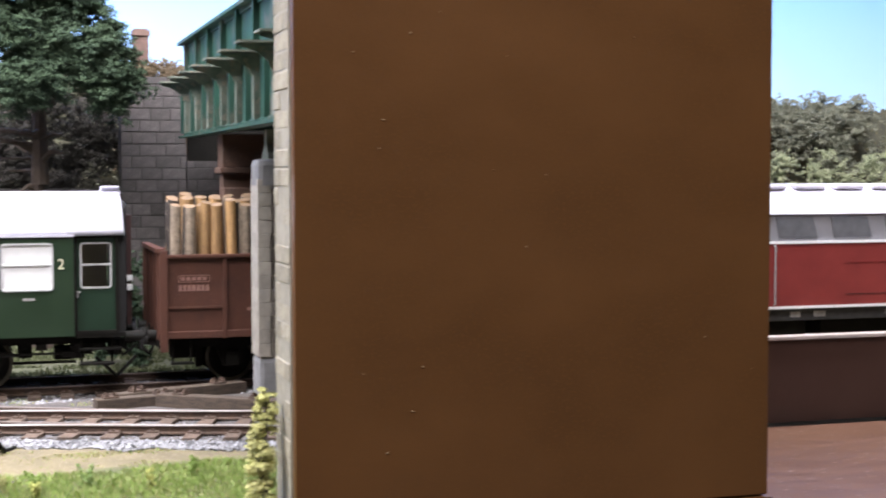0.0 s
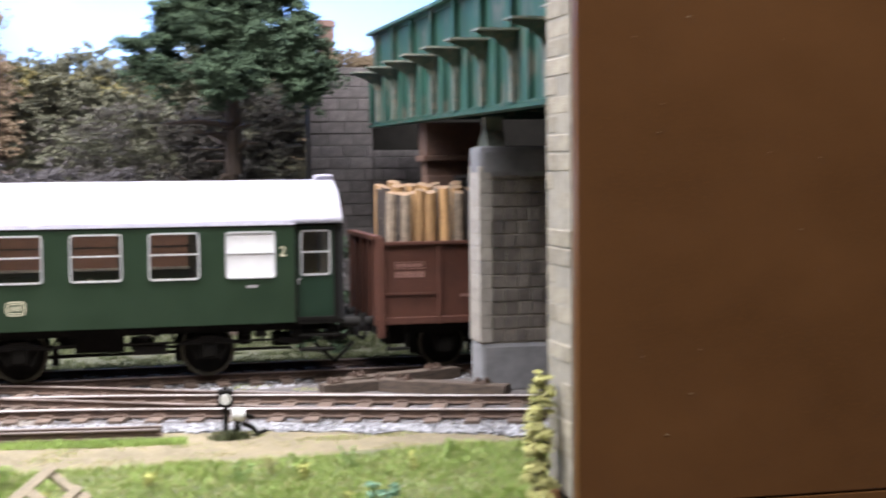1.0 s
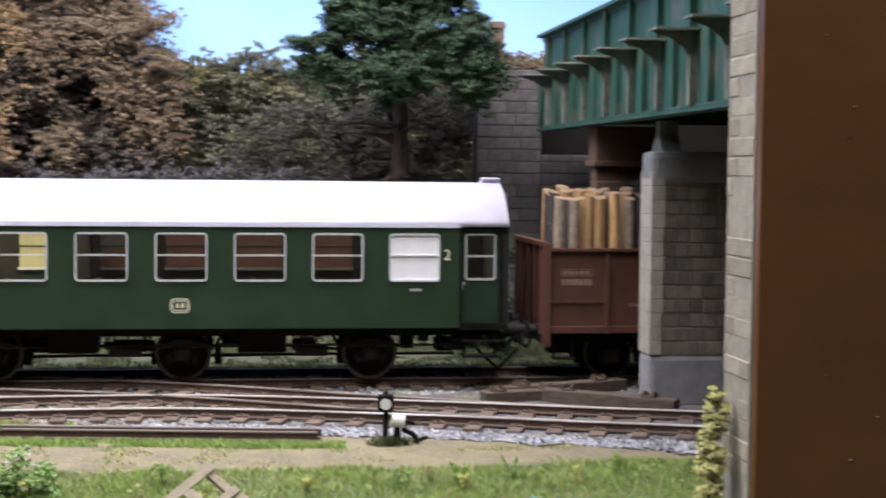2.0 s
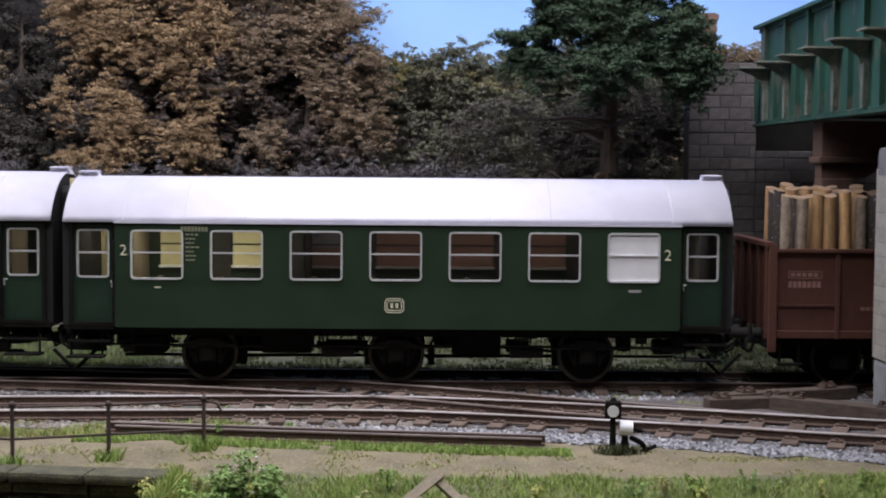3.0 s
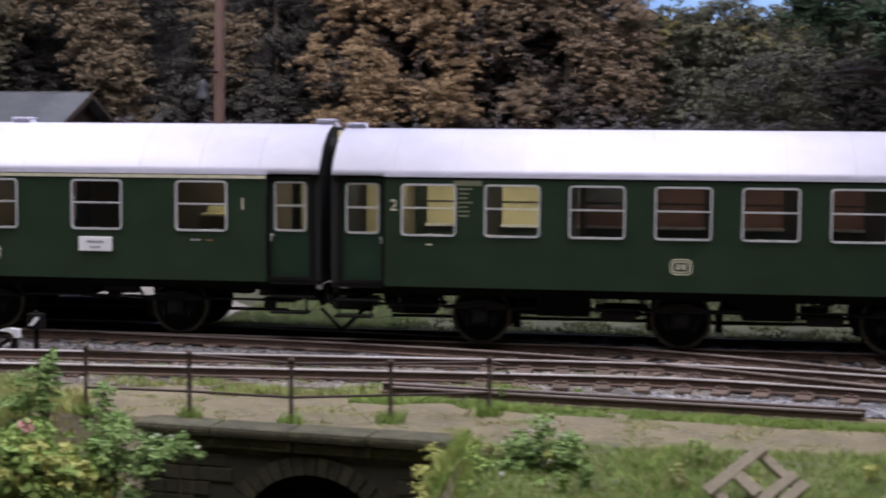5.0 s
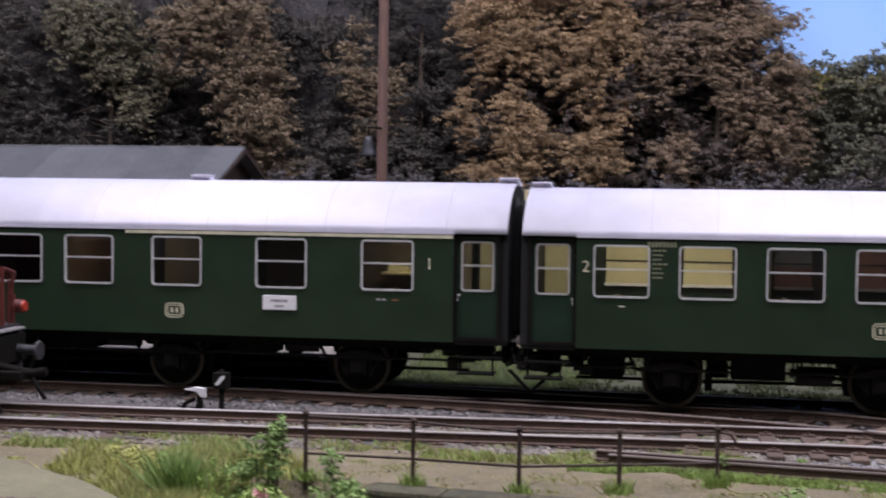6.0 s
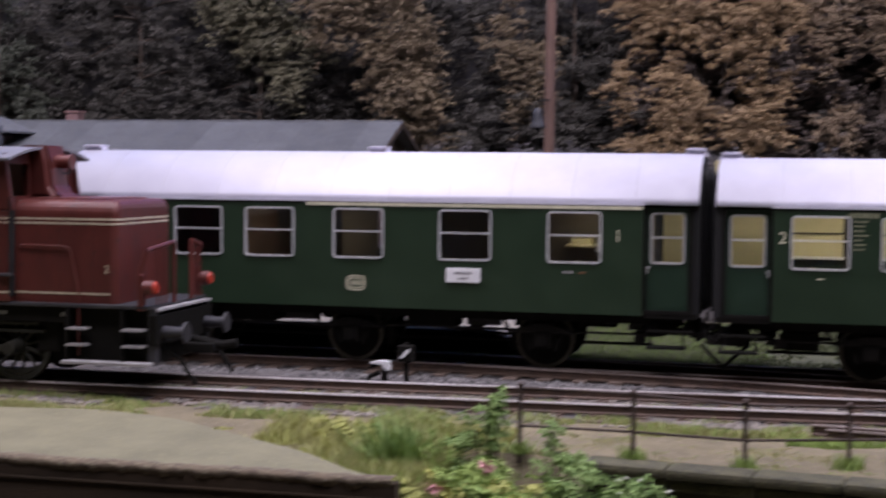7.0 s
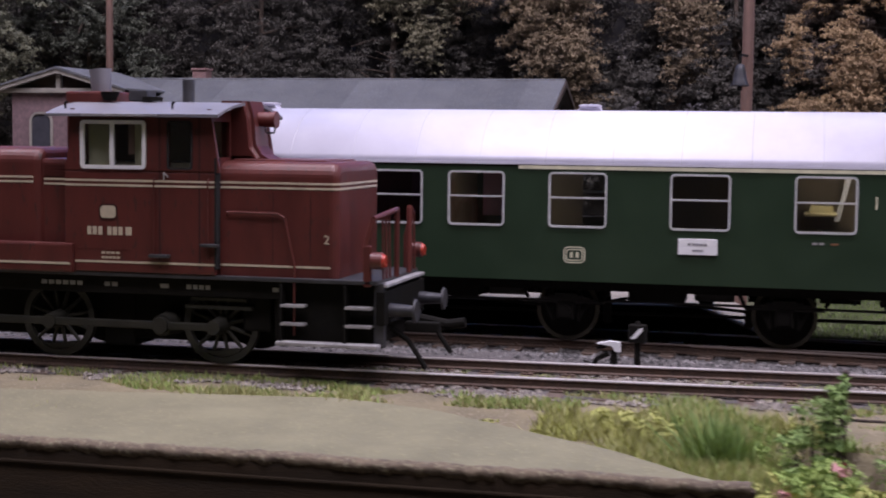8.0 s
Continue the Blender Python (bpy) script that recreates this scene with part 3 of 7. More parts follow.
# ---- the girder bridge ----
def bridge():
    t = thing("girder_bridge", "weathered green riveted steel plate girder bridge", "bridge", 179, 0, 0)
    y0, y1, zb, zt = -211.5, 177, 111.7, 162.0
    bm = box(B(), 0, 1.2, y0, y1, zb, zt)
    part("web", bm, STEEL, t)
    bm = box(B(), -4.2, 5.5, y0, y1 + 1, zt, zt + 1.6)
    box(bm, -1.0, 2.2, y0, y1, zt - 2.2, zt)
    part("top_flange", bm, STEEL, t)
    bm = box(B(), -3.8, 5.0, y0, y1, zb - 1.2, zb)
    box(bm, -1.0, 2.2, y0, y1, zb, zb + 2.0)
    part("bottom_flange", bm, STEEL, t)
    ys = [158 - 44 * k for k in range(9)]
    for y in ys:
        poly = [(-0.2, 124.0), (-0.2, 140.2), (-15.5, 140.2), (-15.5, 138.8), (-9.5, 137.0), (-4.6, 133.4), (-2.2, 128.0)]
        bm = extrude(B(), [(a, b) for a, b in poly], "y", y - 0.35, y + 0.35)
        box(bm, -16.4, 0, y - 6, y + 6, 139.9, 140.7)
        part("bracket", bm, STEEL_DIRTY, t, "curved weathered walkway bracket")
        bm = box(B(), -2.4, 0, y - 0.5, y + 0.5, zb + 1.5, 131)
        box(bm, -2.9, -2.2, y - 1.9, y + 1.9, zb + 1.5, 131)
        part("stiffener", bm, STEEL_DIRTY, t, "weathered vertical stiffener")
        bm = box(B(), -2.4, 0, y + 21.5, y + 22.5, zb + 1.5, 139)
        part("stiffener", bm, STEEL, t)
    for k in range(9):
        y = 158 - 44 * k
        bm = box(B(), -2.6, 0, y - 0.5, y + 0.5, 141, zt - 0.3)
        box(bm, -2.9, -2.4, y - 1.3, y + 1.3, 141, zt - 0.3)
        part("post", bm, STEEL, t, "upper stiffener of the parapet")
    # rivets in rows along the flanges
    vs, fs = [], []
    for y in np.arange(y0 + 3, y1 - 1, 4.4):
        for z in (zb + 1.0, zt - 1.1):
            n = len(vs)
            vs += [(-1.5, y, z), (-1.0, y - 0.5, z), (-1.0, y, z + 0.5), (-1.0, y + 0.5, z), (-1.0, y, z - 0.5)]
            fs += [(n, n + 1, n + 2), (n, n + 2, n + 3), (n, n + 3, n + 4), (n, n + 4, n + 1)]
    rv = fast_mesh("rivets", vs, fs, STEEL, t)
    rv["kind"] = "stuff"
    bm = box(B(), 1.2, 120, y0, y1, 128, 131)
    part("deck", bm, BLACK, t, "dark bridge deck")
    for k in range(6):
        y = 140 - 62 * k
        bm = box(B(), 1.2, 118, y - 2, y + 2, 114, 128)
        part("cross_girder", bm, STEEL, t)
    bm = box(B(), 118, 119.2, y0, y1, zb, zt)
    part("web", bm, STEEL, t)
    return t


bridge()


def column():
    t = thing("bridge_column", "rust-brown riveted steel bridge column", "column", 190, 71, 0)
    part("shaft", box(B(), -7, 7, -7, 7, -8, 84, 0.6), COLUMN, t)
    part("gusset", extrude(B(), [(-7, 84), (-7, 91), (20, 91), (17, 86.5), (12, 84)], "y", -6, 6), COLUMN, t)
    bm = box(B(), -9, 28.5, -9, 10, 91, 94, 0.6)
    part("band", bm, COLUMN, t)
    bm = box(B(), -7.5, 27, -7.5, 9, 94, 110.3, 0.5)
    part("head", bm, COLUMN, t, "brown column head under the girder")


column()


def pillar():
    t = thing("stone_pillar", "grey stone pillar with rounded cap under the bridge", "pillar", 181.5, -41, 0)
    w, d = 40, 17
    bm = box(B(), 0.8, w - 0.8, 0.8, d, -9, 88)
    part("core", bm, MORTAR, t)
    bm = box(B(), 0, w, 0, d, -9.2, 13.2, 2.2)
    part("base", bm, mat("pale_plinth_stone", (0.27, 0.27, 0.28), (0.19, 0.19, 0.20), 8, 0.85, bump=0.5), t, "smooth grey plinth block")
    rnd = random.Random(4)
    z, row = 13.4, 0
    while z < 83.0:
        h = 5.8
        part("corner_stone", box(B(), -0.2, 5.4 + rnd.uniform(-0.5, 0.5), -0.2, d, z, z + h - 0.05, 0.3), CORNER, t)
        x = 5.6 + (4.0 if row % 2 else 0)
        xs = [5.8] + ([x + 1.5] if row % 2 else [])
        while xs[-1] < w - 3:
            xs.append(min(w, xs[-1] + rnd.uniform(4.6, 6.6)))
        for a, b in zip(xs, xs[1:]):
            part("stone", box(B(), a, b - 0.4, rnd.uniform(0.0, 0.5), d, z, z + h - 0.4, 0.4), STONE_BROWN, t)
        z += h
        row += 1
    bm = box(B(), -0.3, w, -0.3, d, 83.8, 97.2, 2.6)
    part("cap", bm, mat("worn_cap_stone", (0.21, 0.21, 0.22), (0.14, 0.14, 0.15), 10, 0.85, bump=0.5), t, "rounded grey cap stone")
    bm = extrude(B(), [(8, 97), (24, 97), (22, 100), (17, 104), (17, 110), (12, 110), (12, 104), (9, 100)], "x", 6, 14)
    part("bearing", bm, STEEL_DIRTY, t, "cast bridge bearing")


STONE_BROWN = mat("grey_brown_ashlar", (0.178, 0.155, 0.132), (0.105, 0.093, 0.083), 7, 0.9, bump=0.7, c3=(0.20, 0.185, 0.165), spots=0.2, island=0.3)
# paler than the other stones: light on the left corner is in the colour
CORNER = mat("lit_corner_stone", (0.36, 0.33, 0.29), (0.26, 0.24, 0.215), 6, 0.9, bump=0.5, island=0.1)
pillar()
bm = box(B(), -4, 4, -4, 4, -30, 172, 0.3)
for k in range(24):
    box(bm, -4.25, 4.25, -4.25, 4.25, 60 + 4.6 * k, 63.6 + 4.6 * k)
box(bm, -5, 5, -5, 5, 168, 171)
ob = part("chimney", bm, mat("chimney_brick", (0.17, 0.105, 0.085), (0.12, 0.078, 0.064), 3, 0.9, bump=0.5))
ob.matrix_world = pose(0.159, 0.222, 0.003)
tagged(ob, "square reddish brick chimney behind the abutment", "chimney")

# ---- the neighbouring scene beyond the partition ----
bm = box(B(), 312, 1150, -30, -25, -29.4, 10.5)
setting(part("module_front", bm, FASCIA), "dark brown front board of the next module", "fascia")
bm = box(B(), 312, 1150, -31.5, -24, 10.6, 12.4, 0.4)
setting(part("module_edge", bm, mat("pale_edge", (0.50, 0.44, 0.42), None, 9, 0.6)), "pale edge strip along the module front", "trim")
bm = box(B(), 312, 1150, -25, 326, -12, -7.6)
setting(part("module_ground", bm, EARTH), "earth ground of the next module", "ground")


# ---- tracks ----
TRACK_C = [(-262, 38), (-147, 24), (-60, 7), (0, -15), (60, -45), (110, -68), (155, -86)]
SLEEPER = mat("brown_wooden_sleeper", (0.140, 0.097, 0.072), (0.078, 0.055, 0.042), 6, 0.9, c3=(0.21, 0.165, 0.14), spots=0.25, bump=0.5, island=0.2, stretch=(4, 1, 1))
BEAM = mat("grey_weathered_timber", (0.105, 0.076, 0.056), (0.046, 0.034, 0.026), 6, 0.9, c3=(0.14, 0.105, 0.08), spots=0.25, bump=0.6, stretch=(1, 5, 5))


def rail(parent, knots, off, x0, x1, step=6.0, top=RAIL, name="rail", head=HEAD):
    """A flat-bottomed rail along a curve; the polished head is a mesh of its own."""
    def sweep(prof, material, nm, par):
        vs, fs = [], []
        xs = np.arange(x0, x1 + 0.1, step)
        n = len(prof)
        for x in xs:
            y = curve_y(x, knots)
            dy = (curve_y(x + 1, knots) - curve_y(x - 1, knots)) / 2
            l = math.hypot(1, dy)
            nx, ny = -dy / l, 1 / l
            vs += [(x + nx * (off + a), y + ny * (off + a), b) for a, b in prof]
        for i in range(len(xs) - 1):
            for k in range(n):
                j = (k + 1) % n
                fs.append((i * n + k, i * n + j, (i + 1) * n + j, (i + 1) * n + k))
        fs += [tuple(range(n))[::-1], tuple(range((len(xs) - 1) * n, len(xs) * n))]
        return fast_mesh(nm, vs, fs, material, par)
    z = top
    r = sweep([(-1.5, z - 3.6), (1.5, z - 3.6), (1.5, z - 3.1), (0.35, z - 2.6), (0.35, z - 1.1), (0.75, z - 0.8), (0.75, z - 0.4), (-0.75, z - 0.4), (-0.75, z - 0.8), (-0.35, z - 1.1), (-0.35, z - 2.6), (-1.5, z - 3.1)], RUST, name, parent)
    sweep([(-0.75, z - 0.4), (0.75, z - 0.4), (0.66, z), (-0.66, z)], head, "rail_head", r)
    return r


def sleeper_mesh():
    bm = box(B(), -2.9, 2.9, -29, 29, -3.2, 0, 0.35)
    bm.transform(Matrix.Scale(MM, 4))
    me = bpy.data.meshes.new("sleeper")
    bm.to_mesh(me)
    bm.free()
    me.materials.append(SLEEPER)
    bm = B()
    for s in (-16.6, 16.6):
        box(bm, -2.2, 2.2, s - 4.2, s + 4.2, 0, 0.55, 0.15)
        for k in (-2.6, 2.6):
            rod(bm, (0, s + k, 0.5), (0, s + k, 1.3), 0.7, seg=6)
    bm.transform(Matrix.Scale(MM, 4))
    me2 = bpy.data.meshes.new("rail_chair")
    bm.to_mesh(me2)
    bm.free()
    me2.materials.append(RUST)
    return me, me2


SLEEPER_MESH, CHAIR_MESH = sleeper_mesh()


def track(name, label, knots, x0, x1, pitch=14.6, sunk=0.0, seed=1, sx0=None, sx1=None, rails=(-16.6, 16.6), head=HEAD):
    t = tagged(new(name), label, "railway track", kind="structure")
    for off in rails:
        rail(t, knots, off, x0, x1, head=head)
    rnd = random.Random(seed)
    x = sx0 if sx0 is not None else x0
    while x < (sx1 if sx1 is not None else x1):
        y = curve_y(x, knots)
        a = math.degrees(math.atan((curve_y(x + 1, knots) - curve_y(x - 1, knots)) / 2)) + rnd.uniform(-1.2, 1.2)
        ob = new("sleeper", SLEEPER_MESH)
        ob.parent = t
        ob.matrix_basis = pose(x * MM, (y + rnd.uniform(-0.8, 0.8)) * MM, (RAIL - 2.6 - (sunk + 0.5 if x < -84 else 0.0)) * MM, 0, 0, a)
        ch = new("rail_chair", CHAIR_MESH)
        ch.parent = ob
        x += pitch + rnd.uniform(-0.7, 0.7)
    return t


track("track_1", "rusty model railway track under the coaches", TRACK_A, -640, 300, seed=2, head=HEAD_DULL)
track("track_2", "weathered overgrown railway track with shiny rail heads", TRACK_B, -640, 302, sunk=1.0, seed=3)
track("track_3", "diverging rails of a turnout between the tracks", TRACK_C, -250, 150, seed=4, sx0=-100, sx1=40, head=HEAD_DULL)


def sheet(name, label, category, inside, x0, x1, y0, y1, step, lift, material):
    """A thin sheet that lies on the ground wherever inside(x, y) holds."""
    xs, ys = np.arange(x0, x1, step), np.arange(y0, y1, step)
    index, vs, fs = {}, [], []

    def vid(i, j):
        if (i, j) not in index:
            index[i, j] = len(vs)
            vs.append((xs[i], ys[j], ground_height(xs[i], ys[j]) + lift))
        return index[i, j]
    for i in range(len(xs) - 1):
        for j in range(len(ys) - 1):
            if inside(xs[i] + step / 2, ys[j] + step / 2):
                fs.append((vid(i, j), vid(i + 1, j), vid(i + 1, j + 1), vid(i, j + 1)))
    return setting(fast_mesh(name, vs, fs, material, smooth=True), label, category)


BED = mat("dark_cinder_bed", (0.105, 0.092, 0.088), (0.060, 0.054, 0.054), 9, 0.95, c3=(0.15, 0.13, 0.125), spots=0.3, bump=0.8, fine=1.2, coords="World")
TURF = mat("mossy_turf", (0.135, 0.147, 0.062), (0.080, 0.081, 0.042), 12, 0.95, c3=(0.18, 0.16, 0.088), spots=0.35, bump=0.8, fine=1.1, coords="World")

# turf colour darkened for the shade behind the coaches
TURF_SHADED = mat("shaded_turf", (0.082, 0.088, 0.046), (0.046, 0.047, 0.030), 12, 0.95, c3=(0.11, 0.10, 0.062), spots=0.3, bump=0.8, fine=1.1, coords="World")


def on_bed(x, y):
    w = 27 + 5 * noise.noise((x * 0.05, y * 0.05, 41)) + 3 * noise.noise((x * 0.2, y * 0.2, 4))
    yb = curve_y(x, TRACK_B)
    return abs(y - curve_y(x, TRACK_A)) < w + 4 or abs(y - yb) < w or yb < y < 34


def on_turf(x, y):
    n = 8 * noise.noise((x * 0.03, y * 0.05, 14)) + 4 * noise.noise((x * 0.15, y * 0.15, 2))
    return x > -104 and y < -145 + 0.6 * n and (x < 156 or y > -208)


def on_shaded_turf(x, y):
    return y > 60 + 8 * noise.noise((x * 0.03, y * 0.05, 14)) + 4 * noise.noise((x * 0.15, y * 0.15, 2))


sheet("track_bed", "dark cinder bed under the tracks", "ground", on_bed, -640, 302, -150, 78, 3.0, 0.35, BED)
sheet("turf", "mossy green and brown turf", "ground", on_turf, -110, 190, -236, -130, 3.0, 0.3, TURF)
sheet("moss", "turf behind the railway, coloured dark as in shade", "ground", on_shaded_turf, -600, 305, 52, 216, 4.0, 0.3, TURF_SHADED)


def stones(name, label, region, n, size, material, seed):
    """Loose ballast: small irregular eight-faced stones, joined."""
    r = np.random.RandomState(seed)
    base = np.array([(1, 0, 0), (-1, 0, 0), (0, 1, 0), (0, -1, 0), (0, 0, 1), (0, 0, -1)], float)
    fc = np.array([(0, 2, 4), (2, 1, 4), (1, 3, 4), (3, 0, 4), (2, 0, 5), (1, 2, 5), (3, 1, 5), (0, 3, 5)])
    vs, fs = [], []
    for _ in range(n):
        p = region(r)
        if p is None:
            continue
        s = size * r.uniform(0.6, 1.35)
        q = base * r.uniform(0.65, 1.2, (6, 1)) * s * np.array([1, 1, 0.75])
        a = r.uniform(0, 6.28)
        c, d = math.cos(a), math.sin(a)
        q = np.column_stack([q[:, 0] * c - q[:, 1] * d, q[:, 0] * d + q[:, 1] * c, q[:, 2] + r.uniform(-0.3, 0.3) * q[:, 0]])
        fs.append(fc + 6 * len(vs))
        vs.append(q + p)
    ob = fast_mesh(name, np.concatenate(vs), np.concatenate(fs), material)
    return tagged(ob, label, "ballast", kind="stuff")


BALLAST = mat("blue_grey_ballast", (0.32, 0.322, 0.34), (0.14, 0.138, 0.148), 3, 0.9, bump=0.4, island=0.75)
# darker ballast for the left part of the coach track
BALLAST_DARK = mat("dark_ballast", (0.155, 0.145, 0.142), (0.048, 0.045, 0.044), 3, 0.9, bump=0.4, island=0.8)
BALLAST_BROWN = mat("dirty_brown_ballast", (0.29, 0.26, 0.225), (0.16, 0.14, 0.12), 3, 0.95, bump=0.4, island=0.45)


def near_b(r):
    x = r.uniform(-60, 240)
    x = x if r.rand() < 0.8 else r.uniform(20, 200)
    y = curve_y(x, TRACK_B) + r.uniform(-56, 24)
    if y < -104 and x < 48 or y < curve_y(x, TRACK_B) - 46 + 7 * noise.noise((x * 0.08, 4, 4)) or (x < 0 and r.rand() > 0.4 + (x + 60) / 120):
        return None
    return np.array([x, y, ground_height(x, y) - 0.7 + r.uniform(0.0, 0.6) + (0.8 if y < curve_y(x, TRACK_B) - 31 else 0)])


def near_a(r):
    x = r.uniform(-110, 300)
    y = curve_y(x, TRACK_A) + r.uniform(-40, 30)
    if noise.noise((x * 0.02, y * 0.05, 4)) < -0.25:
        return None
    return np.array([x, y, ground_height(x, y) - 0.2 + r.uniform(0.0, 0.7)])


def far_a(r):
    x = r.uniform(-640, -90)
    y = curve_y(x, TRACK_A) + r.uniform(-46, 30)
    if noise.noise((x * 0.02, y * 0.05, 4)) < -0.3:
        return None
    return np.array([x, y, ground_height(x, y) - 0.2 + r.uniform(0.0, 0.7)])


def left_b(r):
    x = r.uniform(-560, 20)
    y = curve_y(x, TRACK_B) + r.uniform(-36, 30)
    if noise.noise((x * 0.03, y * 0.06, 9)) < -0.1:
        return None
    return np.array([x, y, ground_height(x, y) + r.uniform(0.0, 0.7)])


stones("ballast", "loose blue-grey crushed stone between the sleepers", near_b, 25000, 1.08, BALLAST, 1)
stones("ballast", "greyish stone ballast along the coach track", near_a, 7000, 1.05, BALLAST, 2)
stones("ballast", "dark ballast along the left part of the coach track", far_a, 15000, 1.15, BALLAST_DARK, 4)
stones("ballast", "dirty brown ballast of the old track", left_b, 22000, 0.85, BALLAST_BROWN, 3)

# ---- the stack of spare rails ----
LOOSE = [(-113, -84), (-60, -92), (0, -100), (45, -106)]
for k, off in enumerate((0.0, -4.2)):
    r = rail(None, LOOSE, off, -112 + 5 * k, 47, top=-3.8 - 0.5 * k, head=HEAD_DULL, name="spare_rail")
    tagged(r, "rust-brown spare rail lying on the grass", "rail", "spare rails")
for x in (-64, 31):
    bm = box(B(), -1.8, 1.8, -7, 7, -4, 0, 0.3)
    ob = part("support_block", bm, SLEEPER)
    ob.matrix_world = pose(x * MM, (curve_y(x, LOOSE) - 2) * MM, -8.2 * MM, 0, 0, -8)
    tagged(ob, "short rusty brown block under the spare rails", "block", "rail supports")


# ---- old timbers beside the pillar ----
def timber(x, y, z, rz, length, ry=0.0):
    t = thing("old_sleeper", "dark weathered sleeper with rusty rail chairs", "railway sleeper", x, y, z, group="stacked sleepers")
    t.rotation_euler = (0, radians(ry), radians(rz))
    bm = box(B(), -length / 2, length / 2, -3.6, 3.6, 0, 6.2, 0.5)
    part("timber", bm, BEAM, t)
    for k in (-0.32, 0.3):
        bm = box(B(), length * k - 3.2, length * k + 3.2, -2.8, 2.8, 6.2, 7.0, 0.2)
        for s in (-2, 2):
            rod(bm, (length * k + s, 0, 7), (length * k + s, 0, 8.6), 0.9, seg=6)
            box(bm, length * k + s - 0.7, length * k + s + 0.7, -2.3, 2.3, 6.9, 7.9)
        part("rail_chair", bm, RUST, t, "rusty cast rail chair")


timber(165, -41.5, -8.6, -36, 58)
timber(152, -7.5, -8.8, 21, 64)
timber(132, -24, -9.4, 12, 36)


# ---- dwarf signals and the point lever ----
def dwarf_signal(x, y, z, arrow):
    t = thing("dwarf_signal", "small black point lantern with white marking" if arrow else "small black dwarf signal with white disc", "railway signal", x, y, z, rz=-6)
    zl, hw = (10, 3.1) if arrow else (14.0, 2.75)
    bm = rod(B(), (0, 0, -2), (0, 0, zl), 1.3, 1.0, 10)
    box(bm, -2.6, 2.6, -2.6, 2.6, -1, 1.0, 0.3)
    part("post", bm, BLACK, t)
    bm = box(B(), -hw, hw, -2.2, 2.2, zl, zl + 2.12 * hw, 0.5)
    rod(bm, (0, 0, zl + 2.12 * hw), (0, 0, zl + 2.12 * hw + 1.2), 1.2, 0.7, 10)
    lamp = part("lantern", bm, BLACK, t)
    if arrow:
        bm = extrude(B(), [(-2.2, 11.6), (-0.4, 11.6), (2.2, 14.4), (2.2, 15.6), (0.8, 15.2)], "y", -2.5, -2.15)
        part("arrow", bm, WHITE, lamp, "white diagonal marking")
    else:
        bm = rod(B(), (0, -2.15, zl + 2.7), (0, -2.6, zl + 2.7), 1.95, seg=24)
        part("disc", bm, WHITE, lamp, "round white disc")


dwarf_signal(66, -117, -10, False)
dwarf_signal(-268.8, -7.6, -9.5, True)


def point_lever(x, y, z, mirror):
    t = thing("point_lever", "black point lever with white weight", "point lever", x, y, z)
    s = -1 if mirror else 1
    bm = box(B(), -3.5, 3.5, -1.6, 1.6, 0, 2.2, 0.4)
    extrude(bm, [(-1.4, 2), (1.6, 2), (1.0, 7.5), (-0.6, 7.5)], "y", -0.9, 0.9)
    part("bracket", bm, BLACK, t)
    bm = rod(B(), (-s * 1.8, 0, 9.4), (s * 2.6, 0, 9.0), 2.5, seg=20) if not mirror else extrude(B(), [(-6, 9.8), (-1.5, 10.8), (2.4, 10.4), (2.6, 7.0), (0.8, 7.0), (-0.6, 9.0)], "y", -1.3, 1.3)
    part("weight", bm, WHITE, t, "white painted counterweight")
    bm = tube(B(), [(s * 2.6, 0, 9.0), (s * 6.2, 0, 8.0)], 0.7, 8)
    tube(bm, [(s * 2.0, 0, 6.0), (s * 6.0, 0.5, 4.0), (s * 8.0, 1.5, 0.6)], 0.9, 8)
    tube(bm, [(s * 6, 3, 0.6), (s * 11.5, 6, 2.0)], 0.7, 8)
    part("rod", bm, BLACK, t)


point_lever(69.8, -118, -8.3, False)
point_lever(-277, -11, -9.6, True)

# ---- the railing on the culvert ----
IRON = mat("rusty_iron_railing", (0.075, 0.050, 0.040), (0.045, 0.032, 0.028), 4, 0.8, bump=0.3)
POSTS = [(-200.4, -127, 11.4), (-165, -131, 11.1), (-131.8, -133, 10.2), (-102, -126, 9.4), (-72.6, -113, 9.4)]
t = thing("railing", "thin rusty iron railing with two rails", "railing", 0, 0, 0)
for x, y, top in POSTS:
    bm = rod(B(), (x, y, -13), (x, y, top), 0.7, seg=8)
    bmesh.ops.create_icosphere(bm, subdivisions=2, radius=1.1, matrix=Matrix.Translation((x, y, top - 0.1)))
    part("post", bm, IRON, t)
for z in (8.6, -1.2):
    pts = [(x, y, z + (0.3 if i % 2 else -0.2) + (top - 9.4 if z > 0 else 0)) for i, (x, y, top) in enumerate(POSTS)]
    if z > 0:
        pts += [(-68.5, -111.5, 7.4), (-66.8, -111, 4.4)]
    bm = tube(B(), pts, 0.42, 8)
    part("rail", bm, IRON, t)

# ---- culvert, paved yard and quay wall ----
COPE = mat("mossy_cope_stone", (0.098, 0.090, 0.052), (0.046, 0.043, 0.027), 6, 0.95, bump=0.9, c3=(0.16, 0.165, 0.075), spots=0.25, island=0.15)
CULVERT = mat("brown_culvert_stone", (0.064, 0.057, 0.036), (0.036, 0.033, 0.022), 6, 0.95, bump=0.9, c3=(0.075, 0.076, 0.038), spots=0.25, island=0.2)
# near-black colour that stands for the shade in the tunnel
DARKNESS = mat("tunnel_darkness", (0.006, 0.0055, 0.005), None, 6, 1.0, spec=0.0)


